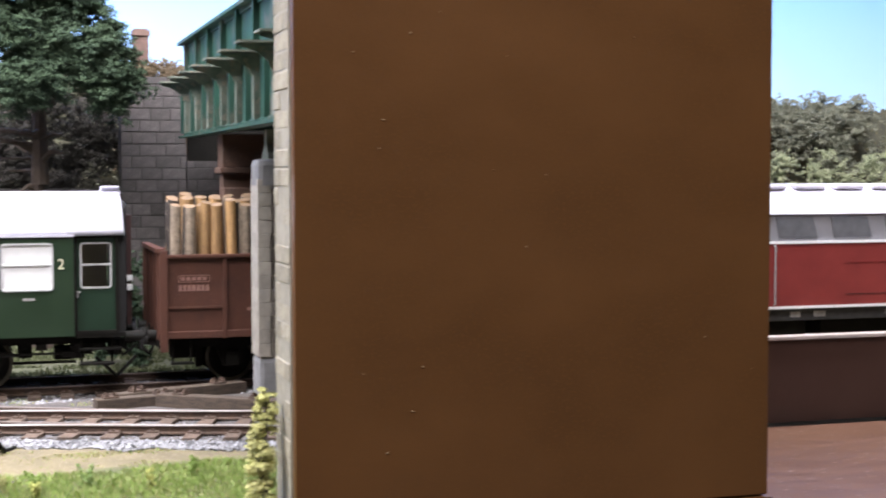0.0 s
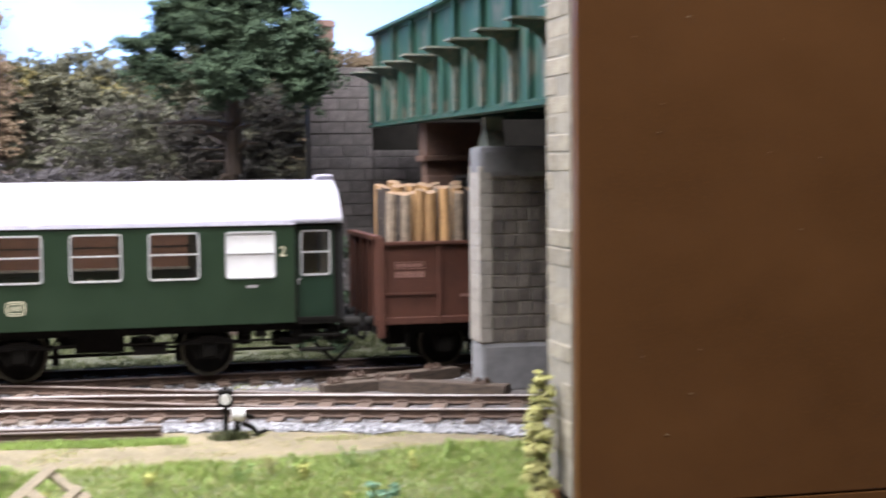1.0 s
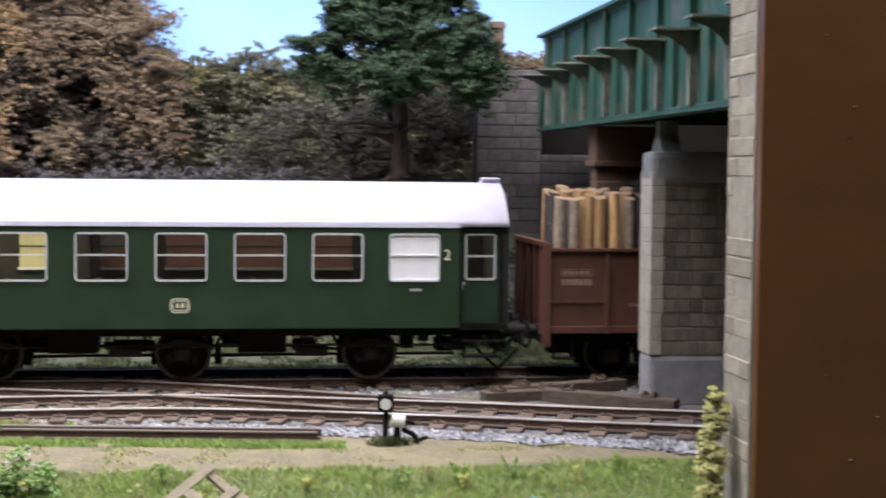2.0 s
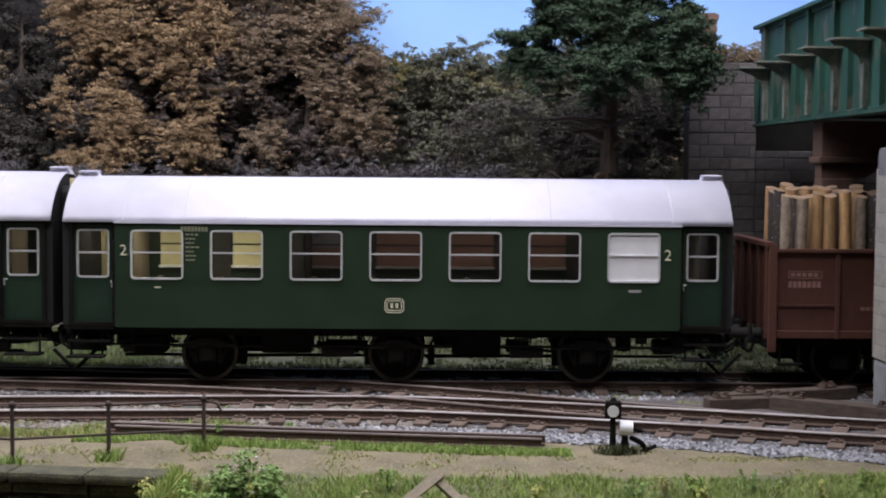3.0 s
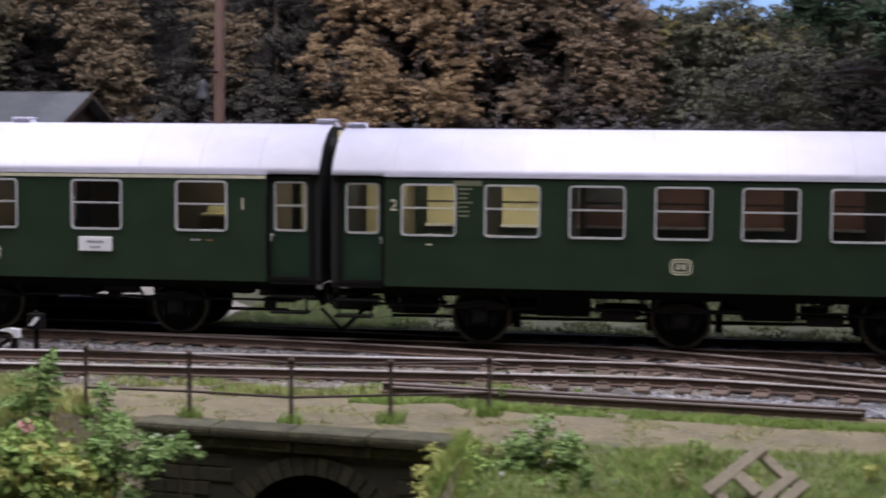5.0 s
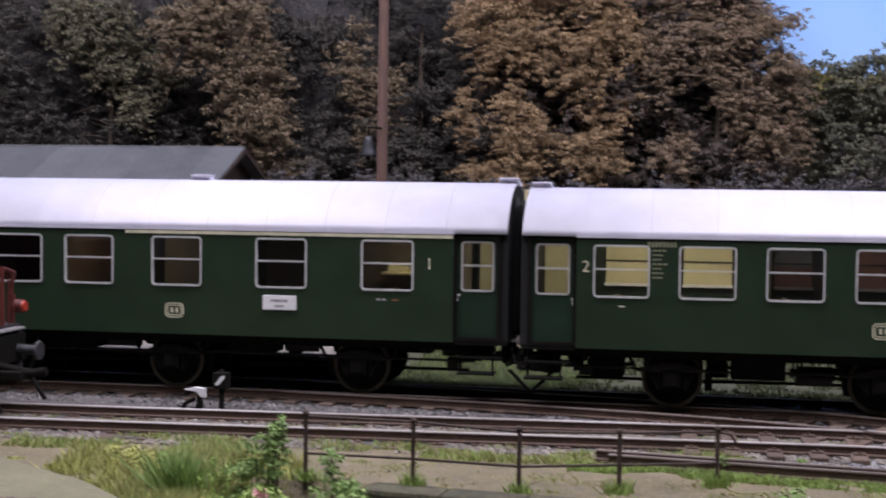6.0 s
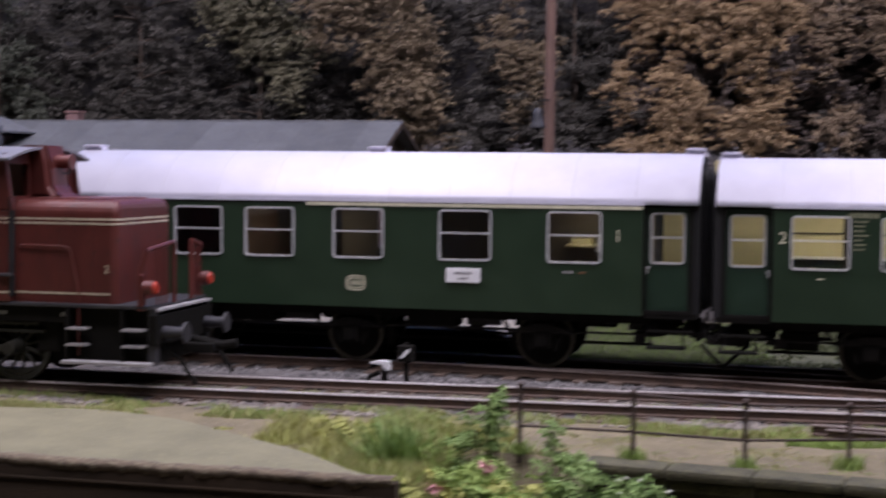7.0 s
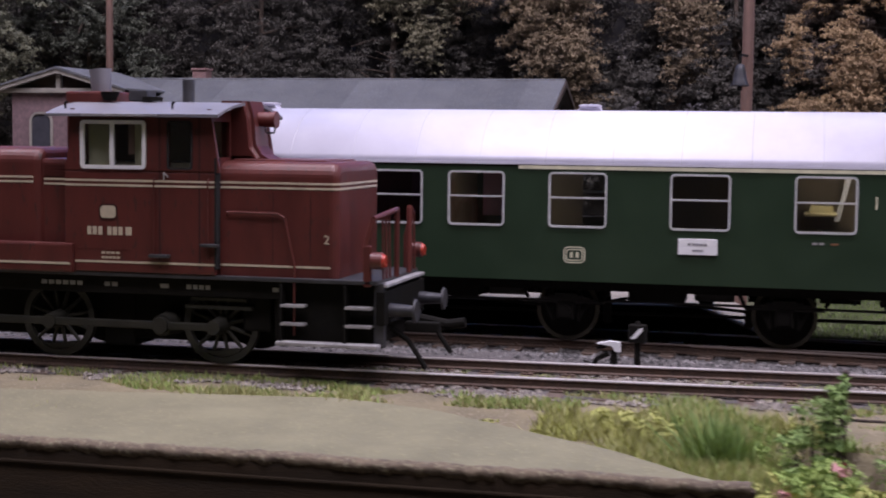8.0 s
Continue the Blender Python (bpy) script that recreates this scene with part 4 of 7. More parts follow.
def platform():
    """Low platform behind the coaches, ramped down at its end."""
    t = setting(new("platform"), "pale station platform with dark edge behind the train", "platform")
    bm = extrude(B(), [(-640, -9), (-640, 4.6), (-252, 4.6), (-224, -6.5), (-224, -9)], "y", 79, 150)
    part("platform_top", bm, mat("pale_platform_gravel", (0.27, 0.245, 0.21), (0.20, 0.18, 0.155), 9, 0.95, bump=0.5, c3=(0.32, 0.295, 0.26), spots=0.3), t)
    bm = extrude(B(), [(-640, -9), (-640, 4.2), (-252.4, 4.2), (-225, -6.9), (-225, -9)], "y", 77, 79)
    part("platform_edge", bm, mat("black_platform_edge", (0.012, 0.011, 0.011), None, 6, 0.9, spec=0.1), t)


platform()


def culvert():
    core = setting(new("culvert"), "small arched brown stone culvert with mossy coping", "culvert")
    core.matrix_world = pose(-79 * MM, -151 * MM, -3.4 * MM, 0, 0, -8)
    cx, cz, r, yf = -44.0, -44.5, 26.0, 0.0
    x0, x1 = -100.0, -0.5
    # spandrel wall with the arch cut out
    bm = B()
    arch = [(cx + r * math.cos(a), cz + r * math.sin(a)) for a in np.linspace(math.pi, 0, 25)]
    lefts = [(x0, -75), (x0, -9), (cx, -9)] + arch[:13][::-1] + [(cx - r, -75)]
    rights = [(cx, -9), (x1, -9), (x1, -75), (cx + r, -75)] + arch[12:][::-1]
    extrude(bm, lefts, "y", yf, yf + 5)
    extrude(bm, rights, "y", yf, yf + 5)
    bmesh.ops.remove_doubles(bm, verts=bm.verts, dist=0.01)
    part("spandrel", bm, mat("culvert_mortar", (0.050, 0.045, 0.032), None, 4, 0.95, bump=0.5), core)
    for k in range(23):
        a0, a1 = math.pi * k / 23 + 0.012, math.pi * (k + 1) / 23 - 0.012
        poly = [(cx + q * math.cos(a), cz + q * math.sin(a)) for q, a in ((r - 0.6, a0), (r + 5.2, a0), (r + 5.2, a1), (r - 0.6, a1))]
        part("voussoir", extrude(B(), poly, "y", yf - 0.9, yf + 2), CULVERT, core)
    rnd = random.Random(6)
    z = -74.0
    while z < -13:
        h = 4.6
        x = x0 + rnd.uniform(-6, 0)
        while x < x1:
            w = rnd.uniform(7, 13)
            a, b = max(x, x0), min(x + w, x1)
            x += w
            far = min(math.hypot(q - cx, v - cz) for q in (a, b, (a + b) / 2) for v in (z, z + h)) if z > cz else abs((a + b) / 2 - cx) - w / 2
            if b - a < 2 or far < r + 5.4:
                continue
            part("stone", box(B(), a + 0.25, b - 0.25, yf - 0.6 + rnd.uniform(-0.3, 0.2), yf + 1, z + 0.2, min(z + h, -11.6) - 0.2, 0.35), CULVERT, core)
        z += h
    # coping in two courses
    xs = np.linspace(x0 - 1, x1 + 0.8, 5)
    for i, (a, b) in enumerate(zip(xs, xs[1:])):
        part("cope_stone", box(B(), a + 0.1, b - 0.1, yf - 4.4, yf + 8.5, -8.8, -5.4 + rnd.uniform(-0.15, 0.15), 1.3), COPE, core)
        part("string_course", box(B(), a + 1.2, b + 0.6 if i < 3 else b - 0.6, yf - 2.2, yf + 6, -12.4, -9.2, 0.7), COPE, core)
    # plug added close behind the arch in place of a dark tunnel
    bm = extrude(B(), [(cx + (r - 0.1) * math.cos(a), cz + (r - 0.1) * math.sin(a)) for a in np.linspace(math.pi, 0, 17)] + [(cx + r - 0.1, -75), (cx - r + 0.1, -75)], "y", yf + 2.4, yf + 2.8)
    part("tunnel_shade_plug", bm, DARKNESS, core)


culvert()


PAVING = mat("grey_asphalt_yard", (0.208, 0.194, 0.118), (0.150, 0.140, 0.085), 26, 0.95, bump=0.5, c3=(0.225, 0.212, 0.120), spots=0.2, fine=1.6, coords="World")
edge = [(-900, -132), (-460, -128), (-400, -119), (-350, -112), (-318, -121), (-290, -141), (-260, -162), (-242, -180), (-229, -191)]
fine_edge = []
for i in range(len(edge) - 1):
    for k in range(6):
        x = edge[i][0] + (edge[i + 1][0] - edge[i][0]) * k / 6
        y = edge[i][1] + (edge[i + 1][1] - edge[i][1]) * k / 6
        fine_edge.append((x, y + 1.6 * noise.noise((x * 0.12, y * 0.12, 2))))
bm = extrude(B(), [(-900, -191)] + fine_edge + [(-229, -191)], "z", -12, -5.9)
setting(part("pavement", bm, PAVING), "pale grey asphalt yard beside the track", "pavement")
KERB = mat("worn_brown_kerb", (0.165, 0.128, 0.084), (0.085, 0.064, 0.044), 5, 0.95, bump=0.9, c3=(0.20, 0.175, 0.11), spots=0.35, fine=1.2)
QUAY = mat("dark_brown_quay", (0.050, 0.031, 0.015), (0.028, 0.018, 0.009), 12, 0.9, bump=0.6, stretch=(0.3, 1, 2))
bm = box(B(), -900, -222, -192.7, -188, -75, -7.4)
setting(part("quay_wall", bm, QUAY), "dark brown wall below the paved yard", "wall")
quay = bpy.data.objects["quay_wall"]


def crumbling_edge():
    """The ragged, crumbling edge of the yard above the wall."""
    prof = [(-187.0, -6.3), (-189.6, -5.75), (-191.6, -5.7), (-192.9, -6.1), (-193.5, -6.8), (-193.3, -7.7), (-192.0, -9.5)]
    xs = np.arange(-640, -222, 1.0)
    vs, fs, n = [], [], len(prof)
    for x in xs:
        w = 1.0 * noise.noise((x * 0.04, 1, 1)) + 0.9 * noise.noise((x * 0.25, 4, 1)) + 0.15 * noise.noise((x * 0.9, 6, 1))
        for k, (y, z) in enumerate(prof):
            j = 0.55 * noise.noise((x * 0.5, k * 1.7, 9))
            vs.append((x, y + (0.7 * w if k > 1 else 2.4 * w) + j, z + 0.3 * noise.noise((x * 0.6, k, 3)) + (0.35 * w if k > 2 else 0)))
    for i in range(len(xs) - 1):
        for k in range(n - 1):
            fs.append((i * n + k, i * n + k + 1, (i + 1) * n + k + 1, (i + 1) * n + k))
    ob = fast_mesh("kerb", vs, fs, KERB, quay, smooth=True)
    ob["label"] = "ragged crumbling brown edge of the yard"


crumbling_edge()
bm = box(B(), -640, -222, -193.6, -191.5, -12.2, -11.4, 0.3)
part("ledge", bm, QUAY, quay)


# ---- small wooden pallet ----
def pallet():
    t = thing("wooden_pallet", "weathered pale wooden pallet tilted on the grass", "pallet", 0, 0, 0)
    e1, e2 = Vector((17, 12, 11.5)).normalized(), Vector((13.0, -11, -12.5)).normalized()
    e3 = e2.cross(e1) if e2.cross(e1).z > 0 else e1.cross(e2)
    e2 = e3.cross(e1)
    m = Matrix((e1, e2, e3)).transposed().to_4x4()
    m = m @ Matrix.Scale(0.9, 4)
    m.translation = Vector((5.0 * MM, -188 * MM, -11.2 * MM))
    t.matrix_world = m
    WOOD = mat("grey_pallet_wood", (0.29, 0.245, 0.17), (0.19, 0.16, 0.115), 4, 0.9, c3=(0.42, 0.37, 0.28), spots=0.25, bump=0.4, stretch=(1, 5, 5))
    for u in (-10.6, -1.2, 8.4):
        part("cross_board", box(B(), u, u + 2.8, -9.6, 9.6, -2.2, -0.05, 0.2), WOOD, t)
    for v, w in ((-9.8, 3.2), (-5.6, 3.0), (6.4, 3.4)):
        part("long_board", box(B(), -12, 12, v, v + w, 0, 1.1, 0.2), WOOD, t)
    part("block", box(B(), -3, 0.6, -2, 6.2, 0, 1.4, 0.2), WOOD, t)


pallet()


# ---- the diesel shunter ----
STRIPE = mat("cream_stripe", (0.62, 0.54, 0.40), None, 5, 0.6, bump=0)
LOCO_ROOF = mat("grey_cab_roof", (0.205, 0.198, 0.218), (0.155, 0.148, 0.165), 12, 0.5, bump=0.05)
IRON_GREY = mat("dusty_iron", (0.046, 0.045, 0.049), (0.026, 0.025, 0.028), 5, 0.6, bump=0.15)
ROD = mat("oily_rod_steel", (0.030, 0.029, 0.021), (0.016, 0.016, 0.012), 6, 0.6, metal=0.2)
LENS = mat("red_lamp_glass", (0.48, 0.055, 0.03), (0.40, 0.045, 0.03), 3, 0.25, bump=0)
PALE = mat("worn_step_edge", (0.40, 0.385, 0.39), (0.26, 0.25, 0.255), 4, 0.6)
GLASS_DIM = pane_material("dusty_cab_glass", (0.84, 0.86, 0.80), 0.07)


FADED = mat("faded_marking", (0.34, 0.335, 0.32), None, 4, 0.8, bump=0)


def lettering_bar(parent, x0, x1, z0, z1, y, material, n=1, label="unreadable lettering"):
    """Illegible lettering: plain bars."""
    w = (x1 - x0) / n
    for k in range(n):
        part("lettering", box(B(), x0 + w * k, x0 + w * (k + 1) - (0.25 * w if n > 1 else 0), y - 0.12, y + 0.05, z0, z1), material, parent, label)


def emblem(parent, x, z, y, w, h, outer, inner):
    bm = ring(B(), x - w / 2, x + w / 2, z - h / 2, z + h / 2, h * 0.32, 0.45, y - 0.14, y + 0.1)
    ring(bm, x - w / 2 + 0.9, x + w / 2 - 0.9, z - h / 2 + 0.9, z + h / 2 - 0.9, h * 0.2, 0.4, y - 0.14, y + 0.1)
    part("emblem", bm, outer, parent, "small pale rounded emblem")
    for k in (-1, 1):
        part("emblem_bar", box(B(), x + k * w * 0.13 - 0.55, x + k * w * 0.13 + 0.55, y - 0.12, y + 0.1, z - h * 0.17, z + h * 0.17, 0.1), inner, parent)


BUFFER = mat("dull_buffer_steel", (0.048, 0.048, 0.055), (0.030, 0.030, 0.035), 5, 0.5, metal=0.3)


def spoked_wheel(t, x, y, r, s):
    zc = RAIL + r
    bm = B()
    n = 48
    loops = []
    for rad, yy in ((r, 0), (r, 2.6), (r * 0.84, 2.6), (r * 0.84, 0)):
        loops.append([bm.verts.new((x + rad * math.cos(2 * math.pi * k / n), y + s * yy, zc + rad * math.sin(2 * math.pi * k / n))) for k in range(n)])
    for a, b in zip(loops, loops[1:] + loops[:1]):
        for k in range(n):
            bm.faces.new((a[k], a[(k + 1) % n], b[(k + 1) % n], b[k]))
    bmesh.ops.recalc_face_normals(bm, faces=bm.faces)
    w = part("wheel", bm, ROD, t, "spoked wheel with worn rim")
    for k in range(12):
        a = 2 * math.pi * k / 12 + 0.2
        bm = rod(B(), (x + 2 * math.cos(a), y + s * 1.3, zc + 2 * math.sin(a)), (x + r * 0.86 * math.cos(a), y + s * 1.3, zc + r * 0.86 * math.sin(a)), 0.8, 0.6, 6)
        part("spoke", bm, ROD, w)
    bm = rod(B(), (x, y - s * 1, zc), (x, y + s * 4.4, zc), 3.4, 2.6, 18)
    part("hub", bm, ROD, w)
    a0, a1 = 4.2, 5.5
    pts = [(x + r * 0.82 * math.cos(a), zc + r * 0.82 * math.sin(a)) for a in np.linspace(a0, a1, 8)]
    part("counterweight", extrude(B(), pts, "y", y + s * 0.4, y + s * 2.4), ROD, w)


SEAM = mat("dark_red_seam", (0.050, 0.013, 0.011), None, 6, 0.6, bump=0)


def shunter():
    t = thing("diesel_locomotive", "dark red diesel shunting locomotive with cream stripes and spoked wheels", "locomotive", -400, -55, 0)
    # frame and running plate
    part("frame", box(B(), -152, 22, -24, 24, 19.5, 25.6, 0.4), BLACK, t, "black locomotive frame")
    part("running_plate", box(B(), -152, 54.5, -26.5, 26.5, 25.6, 27.0, 0.3), IRON_GREY, t)
    part("front_frame", box(B(), 18, 53, -22, 22, 5.2, 25.5), BLACK, t)
    # bonnets
    def bonnet(x0, x1, half, top, nm):
        poly = [(-half, 27), (half, 27), (half, top - 5)] + [(half - 5 + 5 * math.cos(a), top - 5 + 5 * math.sin(a)) for a in np.linspace(0.2, 1.57, 6)] + [(-half + 5 - 5 * math.sin(a), top - 5 + 5 * math.cos(a)) for a in np.linspace(0, 1.37, 6)] + [(-half, top - 5)]
        bm = extrude(B(), poly, "x", x0, x1)
        ends = [e for e in bm.edges if all(abs(v.co.x - x1) < 0.01 for v in e.verts) and any(v.co.z > 28 for v in e.verts)]
        bmesh.ops.bevel(bm, geom=ends, offset=3.0, segments=4, affect="EDGES", profile=0.5)
        return part(nm, bm, LOCO, t, "dark red engine bonnet")
    bonnet(-0.5, 40.5, 24, 65, "front_bonnet")
    bonnet(-152, -65.5, 24.4, 68.5, "rear_bonnet")
    part("bonnet_neck", box(B(), -66.5, -55.2, -23.4, 23.4, 27, 65, 1.5), LOCO, t)
    part("exhaust_housing", box(B(), -61, -52, -15, 15, 63, 81.5, 1.0), LOCO, t, "dark red exhaust housing behind the cab")
    for k in range(4):
        part("grille_slat", box(B(), -65.0, -56.2, -23.9, -23.2, 59.2 + 1.1 * k, 59.8 + 1.1 * k), LOCO, t)
    part("bonnet_lid", box(B(), 1, 34, -17, 17, 64.6, 65.6, 0.5), LOCO, t)
    for x in (18, 31):
        part("bonnet_seam", box(B(), x - 0.12, x + 0.12, -24.12, -23.9, 32, 55), SEAM, t)
    for x in (-84, -108):
        part("bonnet_seam", box(B(), x - 0.2, x + 0.2, -24.5, -24.3, 30, 63), SEAM, t)
    part("side_tank", box(B(), -150, -52, -28.5, -24.3, 26.6, 36.5, 0.8), LOCO, t, "low dark red side tank")
    part("tank_stripe", box(B(), -149, -53, -28.8, -28.4, 29.3, 30.0), STRIPE, t)
    # cab
    part("cab", box(B(), -55.5, -1, -27, 27, 27.1, 61, 0.5), LOCO, t, "dark red driver cab")
    for s in (-1, 1):
        y0, y1 = (-27, -25.6) if s < 0 else (25.6, 27)
        bm = disc_rounded_panel(B(), -51.0, -3, 61, 80.4, [(-48.6, -26.4, 62.5, 77.4), (-17.6, -9.6, 62.5, 77.4)], y0, y1)
        extrude(bm, [(-55.5, 61), (-50.9, 61), (-50.9, 80.4), (-51.6, 80.4)], "y", y0, y1)
        extrude(bm, [(-3.1, 61), (0.5, 61), (-2.6, 80.4), (-3.1, 80.4)], "y", y0, y1)
        part("cab_side", bm, LOCO, t)
    for x0 in (-54.0, -4.5):
        bm = box(B(), x0, x0 + 1.4, -25.6, 25.6, 61, 66)
        box(bm, x0, x0 + 1.4, -25.6, 25.6, 78, 82)
        for y in (-25.6, -9, 7, 23.6):
            box(bm, x0, x0 + 1.4, y, y + 2, 66, 78)
        part("cab_end", bm, LOCO, t)
        part("cab_end_pane", box(B(), x0 + 0.5, x0 + 0.8, -25, 25, 66, 78), GLASS_DIM, t).visible_shadow = False
    bm = ring(B(), -49.4, -25.6, 61.8, 78.1, 1.5, 1.3, -27.7, -26.6)
    box(bm, -38.6, -37.2, -27.6, -26.7, 62.4, 77.5)
    wf = part("cab_window", bm, WHITE, t, "white framed sliding cab window")
    part("pane", box(B(), -48.6, -26.4, -26.6, -26.3, 62.6, 77.4), GLASS_DIM, wf).visible_shadow = False
    part("pane", box(B(), -48.6, -26.4, 26.3, 26.6, 62.6, 77.4), GLASS_DIM, wf).visible_shadow = False
    dw = part("door_window", ring(B(), -18.2, -9.0, 61.8, 78.1, 1.4, 0.7, -27.3, -26.5), RUBBER, t, "black rubber door window seal")
    part("pane", box(B(), -17.6, -9.6, -26.6, -26.3, 62.6, 77.4), GLASS_DIM, dw).visible_shadow = False
    for x in (-20.8, -6.6):
        part("door_seam", box(B(), x - 0.35, x + 0.35, -27.12, -26.9, 29, 80), SEAM, t)
    part("cab_gap", box(B(), -1.3, -0.5, -27.2, -24, 29, 66), RUBBER, t)
    part("door_handle", tube(B(), [(-19, -27.8, 58.5), (-19, -27.8, 61), (-17.4, -27.9, 59.4)], 0.28, 6), PALE, t, "bright door handle")
    for x in (-22.6, -3.4):
        part("grab_rail", tube(B(), [(x, -27, 32), (x, -27.9, 33), (x, -27.9, 58), (x, -27, 59)], 0.25, 6), LOCO, t)
    part("door_step", box(B(), -24, -17, -29.5, -27, 32.5, 33.6, 0.2), IRON_GREY, t)
    part("door_step", box(B(), -5.5, 0.5, -29.5, -27, 36.6, 37.6, 0.2), IRON_GREY, t)
    # olive panels added in the cab so that its windows look lit
    part("cab_view_panel", box(B(), -52, -4.6, 24.4, 25.4, 61.2, 80), mat("olive_cab_panel", (0.62, 0.61, 0.46), (0.52, 0.51, 0.38), 9, 0.7, bump=0.05), t)
    for x0, x1 in ((-48.4, -39.4), (-31.5, -26.6)):
        part("cab_fill_panel", box(B(), x0, x1, -23.2, -22.6, 61.2, 77), bpy.data.materials["olive_cab_panel"], t, "olive panel added to brighten the cab window")
    part("cab_interior", box(B(), -52, -6, -21, 22, 61.2, 64), mat("dim_cab_interior", (0.26, 0.26, 0.20), None, 8, 0.8), t)
    # stripes
    for z0, z1 in ((56.0, 56.7), (57.6, 58.3)):
        part("stripe", box(B(), -0.3, 37.8, -24.2, -23.95, z0, z1), STRIPE, t)
        part("stripe", box(B(), -55.3, -1.1, -27.2, -26.95, z0, z1), STRIPE, t)
        part("stripe", box(B(), -65.0, -55.6, -23.65, -23.3, z0, z1), STRIPE, t)
        part("stripe", box(B(), -152, -68.6, -24.6, -24.35, z0 + 0.6, z1 + 0.6), STRIPE, t)
        part("stripe", box(B(), 40.4, 40.7, -21, 21, z0, z1), STRIPE, t)
        arc = [(37.5 + q * math.cos(a), -21 + q * math.sin(a)) for q, ang in ((3.2, np.linspace(-1.57, 0, 7)), (2.8, np.linspace(0, -1.57, 7))) for a in ang]
        part("stripe", extrude(B(), arc, "z", z0, z1), STRIPE, t)
    part("stripe", box(B(), -0.3, 37.8, -24.2, -23.95, 30.2, 30.9), STRIPE, t)
    part("stripe", box(B(), -51.8, -1.1, -27.2, -26.95, 30.2, 30.9), STRIPE, t)
    part("stripe", box(B(), -55, -1.1, -27.25, -26.95, 61.5, 62.0), LOCO, t)
    # roof
    prof = roof_profile(31, 0, 4.6, 16)
    poly = [(y - 31, z + 80.2) for y, z in prof] + [(y - 31, z + 79.2) for y, z in prof[::-1]]
    bm = extrude(B(), poly, "x", -60.5, 1.5)
    part("cab_roof", bm, LOCO_ROOF, t, "arched pale grey cab roof")
    part("roof_gutter", box(B(), -47, -20, -31.4, -30.6, 79.4, 80.2), PALE, t)
    part("roof_box", box(B(), -64.5, -47, -9, 9, 83.5, 88.2, 0.8), LOCO, t, "red roof ventilator box")
    part("exhaust", rod(B(), (-54, -2, 87.5), (-54.6, -2, 96.2), 3.4, 3.9, 24), LOCO_ROOF, t, "pale grey exhaust stack")
    part("roof_pipe", rod(B(), (-22.5, 1, 84), (-22.5, 1, 92.6), 2.1, 2.1, 18), IRON_GREY, t, "grey roof pipe")
    part("roof_cap", rod(B(), (-47, -10, 85), (-47, -10, 88), 2.2, 3.4, 18), BLACK, t)
    part("roof_cap", box(B(), -43, -36, -4, 4, 85, 89, 0.6), IRON_GREY, t)
    part("roof_cap", rod(B(), (-33, -6, 85), (-33, -6, 86.4), 3.6, 3.6, 18), BLACK, t)
    for x in (-56, -17):
        part("roof_hook", tube(B(), [(x, -25, 82), (x, -25.3, 84), (x + 1, -25.3, 84.2)], 0.35, 6), BLACK, t)
    # lamp mast in front of the cab
    bm = extrude(B(), [(-6.5, 64.6), (-6.5, 85.2), (3.0, 85.2), (4.4, 80), (5.4, 70), (7.4, 67), (12, 64.6)], "y", -8, 8)
    es = [e for e in bm.edges if abs(e.verts[0].co.y - e.verts[1].co.y) < 0.01 and e.verts[0].co.x > 2]
    bmesh.ops.bevel(bm, geom=es, offset=2.0, segments=3, affect="EDGES")
    part("lamp_mast", bm, LOCO, t, "dark red lamp housing before the cab")
    lm = part("headlamp", rod(B(), (3.6, 0, 79.0), (10.0, 0, 79.0), 2.5, 2.7, 24), LOCO, t)
    part("lamp_rim", rod(B(), (9.8, 0, 79.0), (10.6, 0, 79.0), 3.0, 3.0, 24), LOCO, lm)
    part("lamp_handle", tube(B(), [(7, -2, 76.5), (7.4, -2, 74.5), (10.4, -2, 74.5), (10.6, -2, 76.5)], 0.3, 6), IRON_GREY, lm)
    # handrails
    part("handrail", tube(B(), [(2, -24, 47.0), (2.8, -25.2, 48.2), (20, -25.2, 48.0), (22.5, -25.2, 46.6), (26, -25.4, 31), (26, -25.4, 8)], 0.38, 8), LOCO, t, "dark red bent handrail")
    for s in (-1, 1):
        part("end_railing", tube(B(), [(50.4, s * 25, 27), (50.2, s * 25.4, 38), (52.6, s * 24.6, 47.0), (56, s * 8, 49.5), (56, s * 8, 27)], 0.95, 8), LOCO, t, "dark red end railing")
        for k in (20, 16, 12):
            part("railing_bar", tube(B(), [(54.4, s * k, 47.4), (54.8, s * k, 27)], 0.4, 6), LOCO, t)
        lp = part("marker_lamp", rod(B(), (52.4, s * 25.5, 33.6), (56.2, s * 25.5, 33.6), 2.7, 2.8, 20), LOCO, t, "red marker lamp")
        part("lens", rod(B(), (56.0, s * 25.5, 33.6), (57.2, s * 25.5, 33.6), 2.4, 2.0, 20), LENS, lp, "glossy orange-red lamp glass")
        part("lamp_bracket", box(B(), 49.8, 52.4, s * 25.5 - 1, s * 25.5 + 1, 25, 38.4, 0.4), LOCO, lp)
        part("buffer", rod(B(), (57, s * 19.5, 17), (65.5, s * 19.5, 17), 2.4, 1.8, 18), BUFFER, t)
        part("buffer_head", rod(B(), (65.5, s * 19.5, 17), (66.3, s * 19.5, 17), 4.0, 3.6, 28), IRON_GREY, t)
        part("buffer_post", box(B(), 53.0, 56.4, s * 23.0 - 1.6, s * 23.0 + 1.6, 5, 26, 0.3), IRON_GREY, t)
